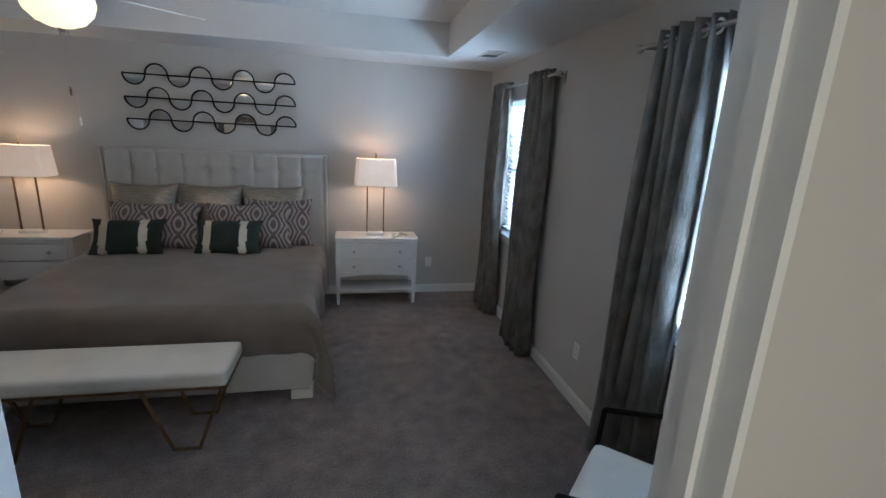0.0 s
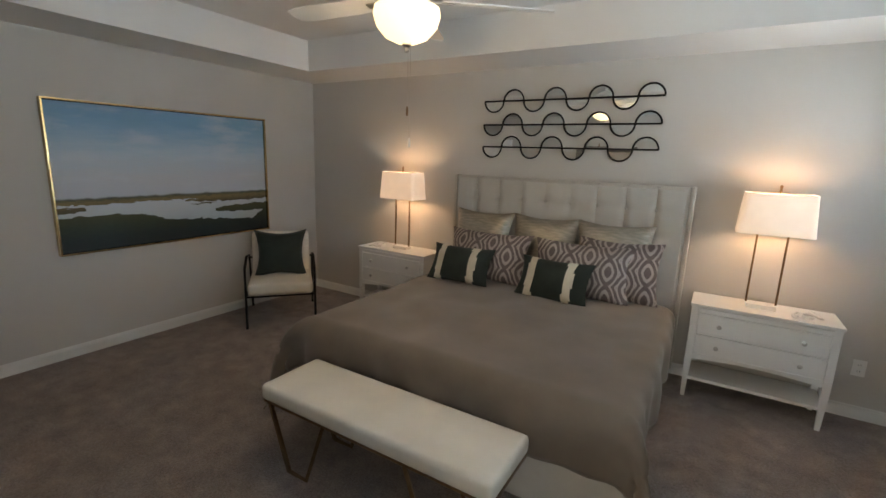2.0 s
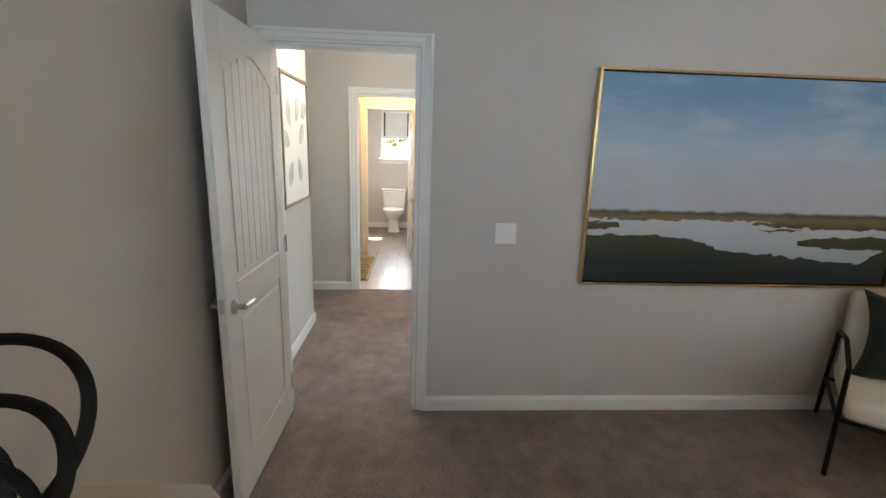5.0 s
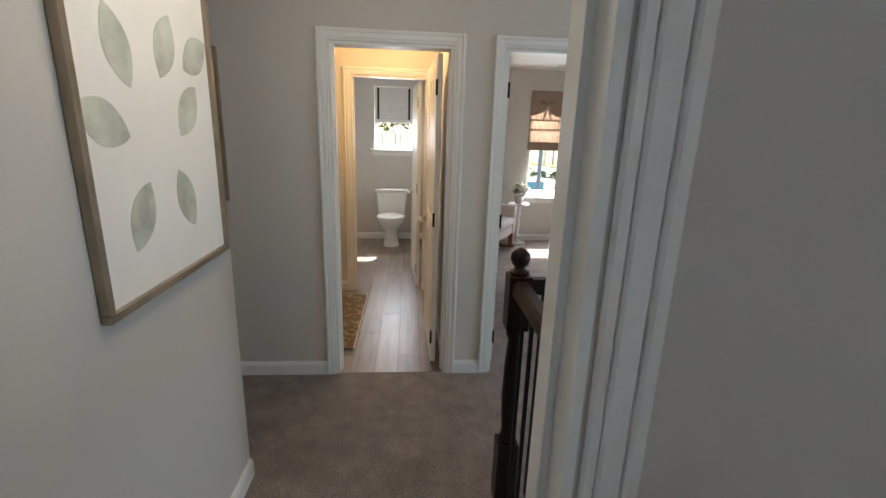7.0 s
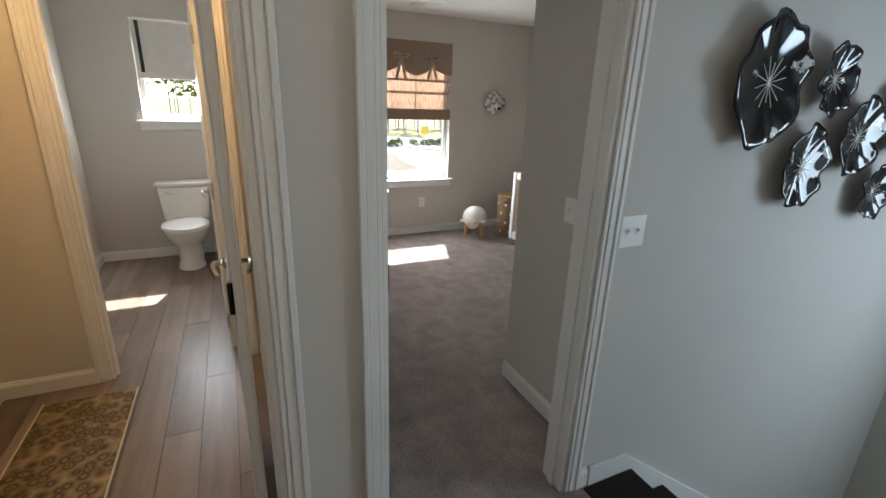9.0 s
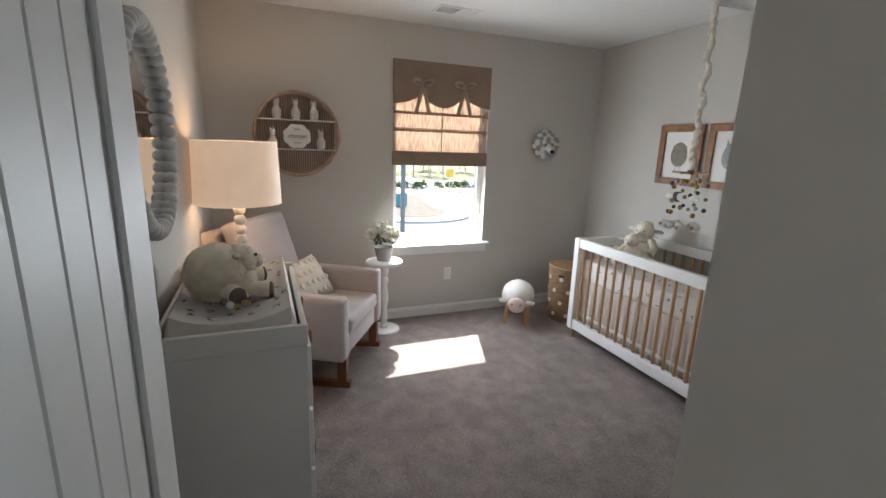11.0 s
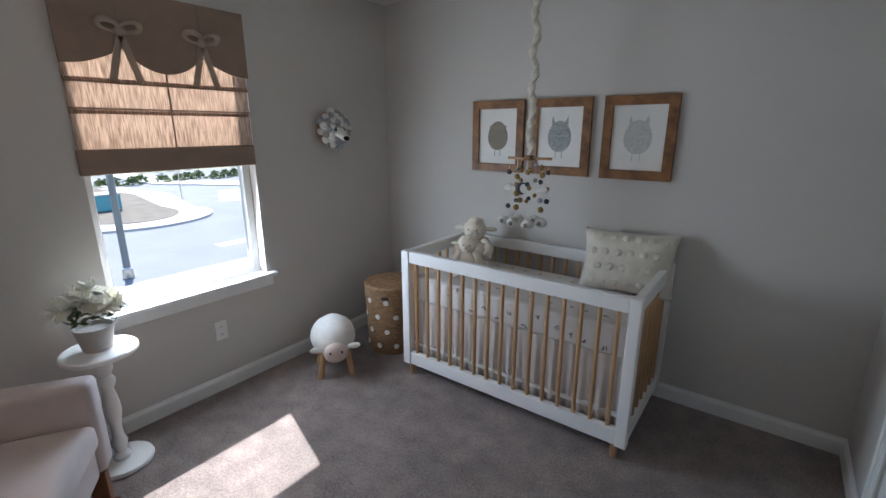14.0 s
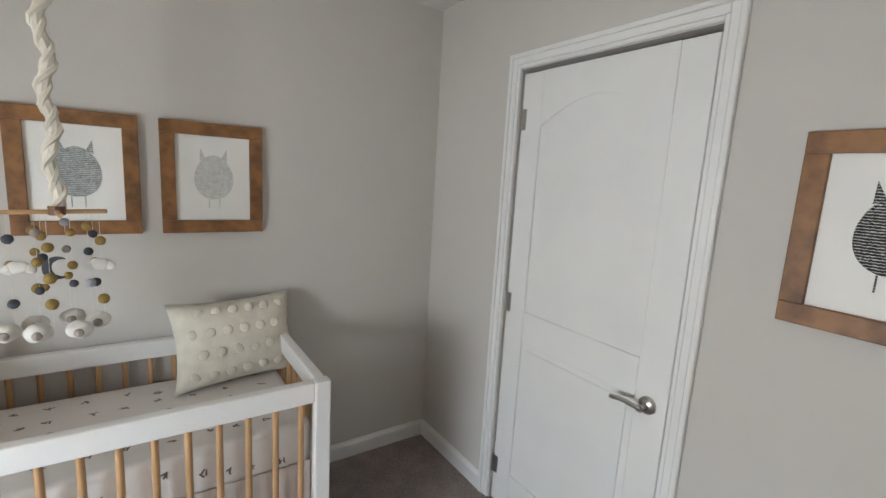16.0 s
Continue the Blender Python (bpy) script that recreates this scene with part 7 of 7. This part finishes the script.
moon = [(0.034 * math.cos(a), 0.034 * math.sin(a)) for a in [radians(60 + 240 * k / 16) for k in range(17)]] + [(0.014 + 0.027 * math.cos(a), 0.027 * math.sin(a)) for a in [radians(285 - 210 * k / 14) for k in range(15)]]
part("felt_moon", prism(moon, 0.012), COL[4], mo, "charcoal felt moon", m=Matrix.Translation((0.0, -0.09, 1.235)))
for x in (-0.09, 0.10):
    part("felt_cloud", blob([(x, -0.05, 1.235, 0.022, 1.2, 0.6, 0.9), (x - 0.024, -0.05, 1.23, 0.017, 1, 0.6, 0.9), (x + 0.025, -0.05, 1.23, 0.016, 1, 0.6, 0.9)]), FELT[0], mo, "white felt cloud", smooth=True)

# ---- nursery ceiling light ----
nl = thing("ceiling_light", "flush round ceiling light with frosted dome and bronze rim", "lamp", -8.76, 3.54, H)
part("pan", lathe([(0.15, -0.035), (0.165, -0.03), (0.165, -0.001)], 36), NICKEL, nl, "bronze rim", smooth=True)
part("dome", lathe([(0.02, -0.085), (0.08, -0.078), (0.125, -0.058), (0.148, -0.034)], 36), NGLASS, nl, "lit frosted glass dome", smooth=True).visible_shadow = False

# ---- outdoors ----
ASPHALT = mat("asphalt", (0.14, 0.145, 0.15), 0.9, scale=0.5, vary=0.08, fine=14, bump=0.3, dist=0.01)
CONCRETE = mat("kerb_concrete", (0.50, 0.48, 0.45), 0.9, scale=1.2, vary=0.06, fine=20, bump=0.2, dist=0.01)
LAWN = mat("dormant_lawn", (0.19, 0.17, 0.07), 0.95, scale=0.6, vary=0.15, fine=18, bump=0.6, dist=0.03, second=(0.11, 0.12, 0.04))
MULCH = mat("brown_mulch", (0.115, 0.095, 0.068), 0.95, scale=2, vary=0.15, fine=25, bump=0.6, dist=0.03)
ROADPAINT = mat("road_paint", (0.75, 0.75, 0.72), 0.8, scale=3, vary=0.05, fine=30, bump=0.1)
G = -3.0
bm = bmesh.new()
bmesh.ops.create_grid(bm, x_segments=2, y_segments=2, size=600, matrix=Matrix.Translation((0, 0, G - 0.06)))
structure("ground", bm, LAWN, "dormant lawn reaching to the horizon")


def flat(name, outline, z, depth, material, label):
    bm = bmesh.new()
    lo, hi = [bm.verts.new((x, y, z - depth)) for x, y in outline], [bm.verts.new((x, y, z)) for x, y in outline]
    bm.faces.new(lo[::-1]); bm.faces.new(hi)
    for k in range(len(outline)):
        q = (k + 1) % len(outline)
        bm.faces.new((lo[k], lo[q], hi[q], hi[k]))
    return structure(name, bm, material, label)


flat("road", [(-62, -60), (-19, -60), (-19, 60), (-62, 60)], G, 0.05, ASPHALT, "sunlit asphalt street")


def island(grow):
    """The rounded end of the verge between two streets."""
    pts = [(-60, 2.0 - grow), (-40, 1.0 - grow), (-31.5, 7.0 - grow)]
    pts += [(-34.0 + (3.2 + grow) * math.cos(a), 11.2 + (3.6 + grow) * math.sin(a)) for a in [radians(-60 + 170 * k / 14) for k in range(15)]]
    return pts + [(-42, 16.2 + grow), (-60, 14.0 + grow)]


flat("pavement_kerb", island(0.0), G + 0.12, 0.16, CONCRETE, "curved pale concrete kerb and walk")
flat("verge", [(x * 1.0 - 1.4, 11 + (y - 11) * 0.66) for x, y in island(0.0)], G + 0.15, 0.1, MULCH, "brown mulched verge behind the kerb")
flat("pavement_far", [(-66, 18), (-50, 18), (-36, 26), (-36, 28.5), (-51, 21), (-66, 20.5)], G + 0.10, 0.14, CONCRETE, "far pavement strip")
flat("road_marking", [(-25.6, 11.0), (-25.0, 11.0), (-25.0, 14.5), (-25.6, 14.5)], G + 0.006, 0.004, ROADPAINT, "white stop line")
for k in range(5):
    flat("road_marking", [(-37 - k * 1.2, 17.0 + k * 0.6), (-36.6 - k * 1.2, 17.0 + k * 0.6), (-34.6 - k * 1.2, 20 + k * 0.6), (-35.0 - k * 1.2, 20 + k * 0.6)], G + 0.006, 0.004, ROADPAINT, "white crossing bar")
flat("pavement_near", [(-22.4, -40), (-21.6, -40), (-21.6, 40), (-22.4, 40)], G + 0.12, 0.16, CONCRETE, "pale kerb before the house")
flat("lawn_near", [(-21.6, -60), (-10.5, -60), (-10.5, 60), (-21.6, 60)], G + 0.08, 0.1, LAWN, "dormant lawn before the house")
pole = thing("street_pole", "grey metal street lamp pole by the kerb", "pole", -23.6, 7.25, G)
part("shaft", tube([(0, 0, 0), (0, 0, 8)], 0.10, 12), mat("grey_pole_paint", (0.16, 0.17, 0.18), 0.5, scale=5, vary=0.05, fine=40, bump=0.05), pole, smooth=True)
part("collar", lathe([(0.16, 0), (0.15, 0.3), (0.10, 0.34)], 14), NICKEL, pole)
ub = thing("utility_box", "teal utility box standing on the verge", "utility box", -37.6, 11.0, G + 0.15)
part("box", boxed(-0.5, -0.6, 0, 0.5, 0.6, 0.85, 0.05), mat("teal_paint", (0.10, 0.30, 0.33), 0.5, scale=5, vary=0.05, fine=40, bump=0.05), ub)
part("lid", boxed(-0.54, -0.64, 0.851, 0.54, 0.64, 0.95, 0.03), CONCRETE, ub)
sp = thing("sign_post", "thin sign post at the kerb", "sign post", -38.5, 15.4, G + 0.12)
part("post", tube([(0, 0, 0), (0, 0, 2.6)], 0.035, 6), NICKEL, sp)
part("panel", boxed(0.04, -0.3, 2.0, 0.06, 0.3, 2.6), mat("yellow_sign", (0.70, 0.45, 0.04), 0.5, scale=5, vary=0.03, fine=40, bump=0), sp)
HEDGE = mat("hedge_leaves", (0.085, 0.12, 0.04), 0.8, scale=2, vary=0.2, fine=12, bump=0.4)
glowing_through(HEDGE, 0.5)
rnd = random.Random(31)
for k in range(16):
    bush = thing("shrub", "low clipped green shrub on the far verge", "shrub", -50 - rnd.uniform(0, 2), 14.5 + k * 1.15, G, group="far shrubs")
    bm = bmesh.new()
    for q in range(150):
        a, b, r = rnd.random() * 6.28, rnd.uniform(0.05, 1.5), rnd.uniform(0.35, 0.72)
        m = Matrix.Translation((r * math.cos(a) * math.cos(b), r * math.sin(a) * math.cos(b), r * math.sin(b) * 1.1)) @ pose(0, 0, 0, rnd.uniform(0, 360), rnd.uniform(0, 360), 0)
        bm.faces.new([bm.verts.new(m @ Vector(p)) for p in ((0, -0.13, 0), (0.08, 0, 0.03), (0, 0.13, 0), (-0.08, 0, 0.03))])
    part("foliage", bm, HEDGE, bush)
BARK = mat("tree_bark", (0.40, 0.35, 0.29), 0.9, scale=3, vary=0.15, fine=20, bump=0.4, dist=0.02)


def woods(name, label, spots, seed):
    rnd = random.Random(seed)
    tr, cr = bmesh.new(), bmesh.new()
    for x, y in spots:
        h = rnd.uniform(9, 15)
        tube([(x, y, G), (x + rnd.uniform(-0.3, 0.3), y, G + h * 0.5), (x + rnd.uniform(-0.5, 0.5), y + rnd.uniform(-0.5, 0.5), G + h)], rnd.uniform(0.06, 0.13), 5, bm=tr)
        for q in range(70):
            a, r, z = rnd.random() * 6.28, rnd.uniform(0.2, 2.1), rnd.uniform(0.45, 1.05)
            m = Matrix.Translation((x + r * math.cos(a), y + r * math.sin(a), G + h * z)) @ pose(0, 0, 0, rnd.uniform(0, 360), rnd.uniform(0, 360), 0)
            cr.faces.new([cr.verts.new(m @ Vector(p)) for p in ((0, -0.5, 0), (0.28, 0, 0.1), (0, 0.5, 0), (-0.28, 0, 0.1))])
    t = thing(name, label, "woods", kind="stuff")
    part("trunks", tr, BARK, t)["kind"] = "stuff"
    part("crowns", cr, HEDGE, t)["kind"] = "stuff"


rnd = random.Random(77)
woods("far_woods", "distant pine woods beyond the street", [(-70 - rnd.uniform(0, 18), -45 + k * 1.0) for k in range(110)], 1)
woods("side_woods", "pine woods beyond the bedroom windows", [(20 + rnd.uniform(0, 12), -14 + k * 0.9) for k in range(46)], 2)

# ---- bath floor planks ----
for j in range(8):
    y0 = 0.402 + j * 0.1585
    x = -10.10 - 0.37 * (j % 3)
    while x < HX0 - 0.01:
        a, b = max(x, NX0 + 0.002), min(x + 1.2, HX0 - 0.004)
        if b - a > 0.05:
            pk = boxed(a + 0.0014, y0 + 0.0014, -0.0055, b - 0.0014, min(y0 + 0.1571, NY0 - 0.102), 0.0)
            q = part("plank", pk, PLANK, bpy.data.objects["floor_bath"])
        x += 1.2
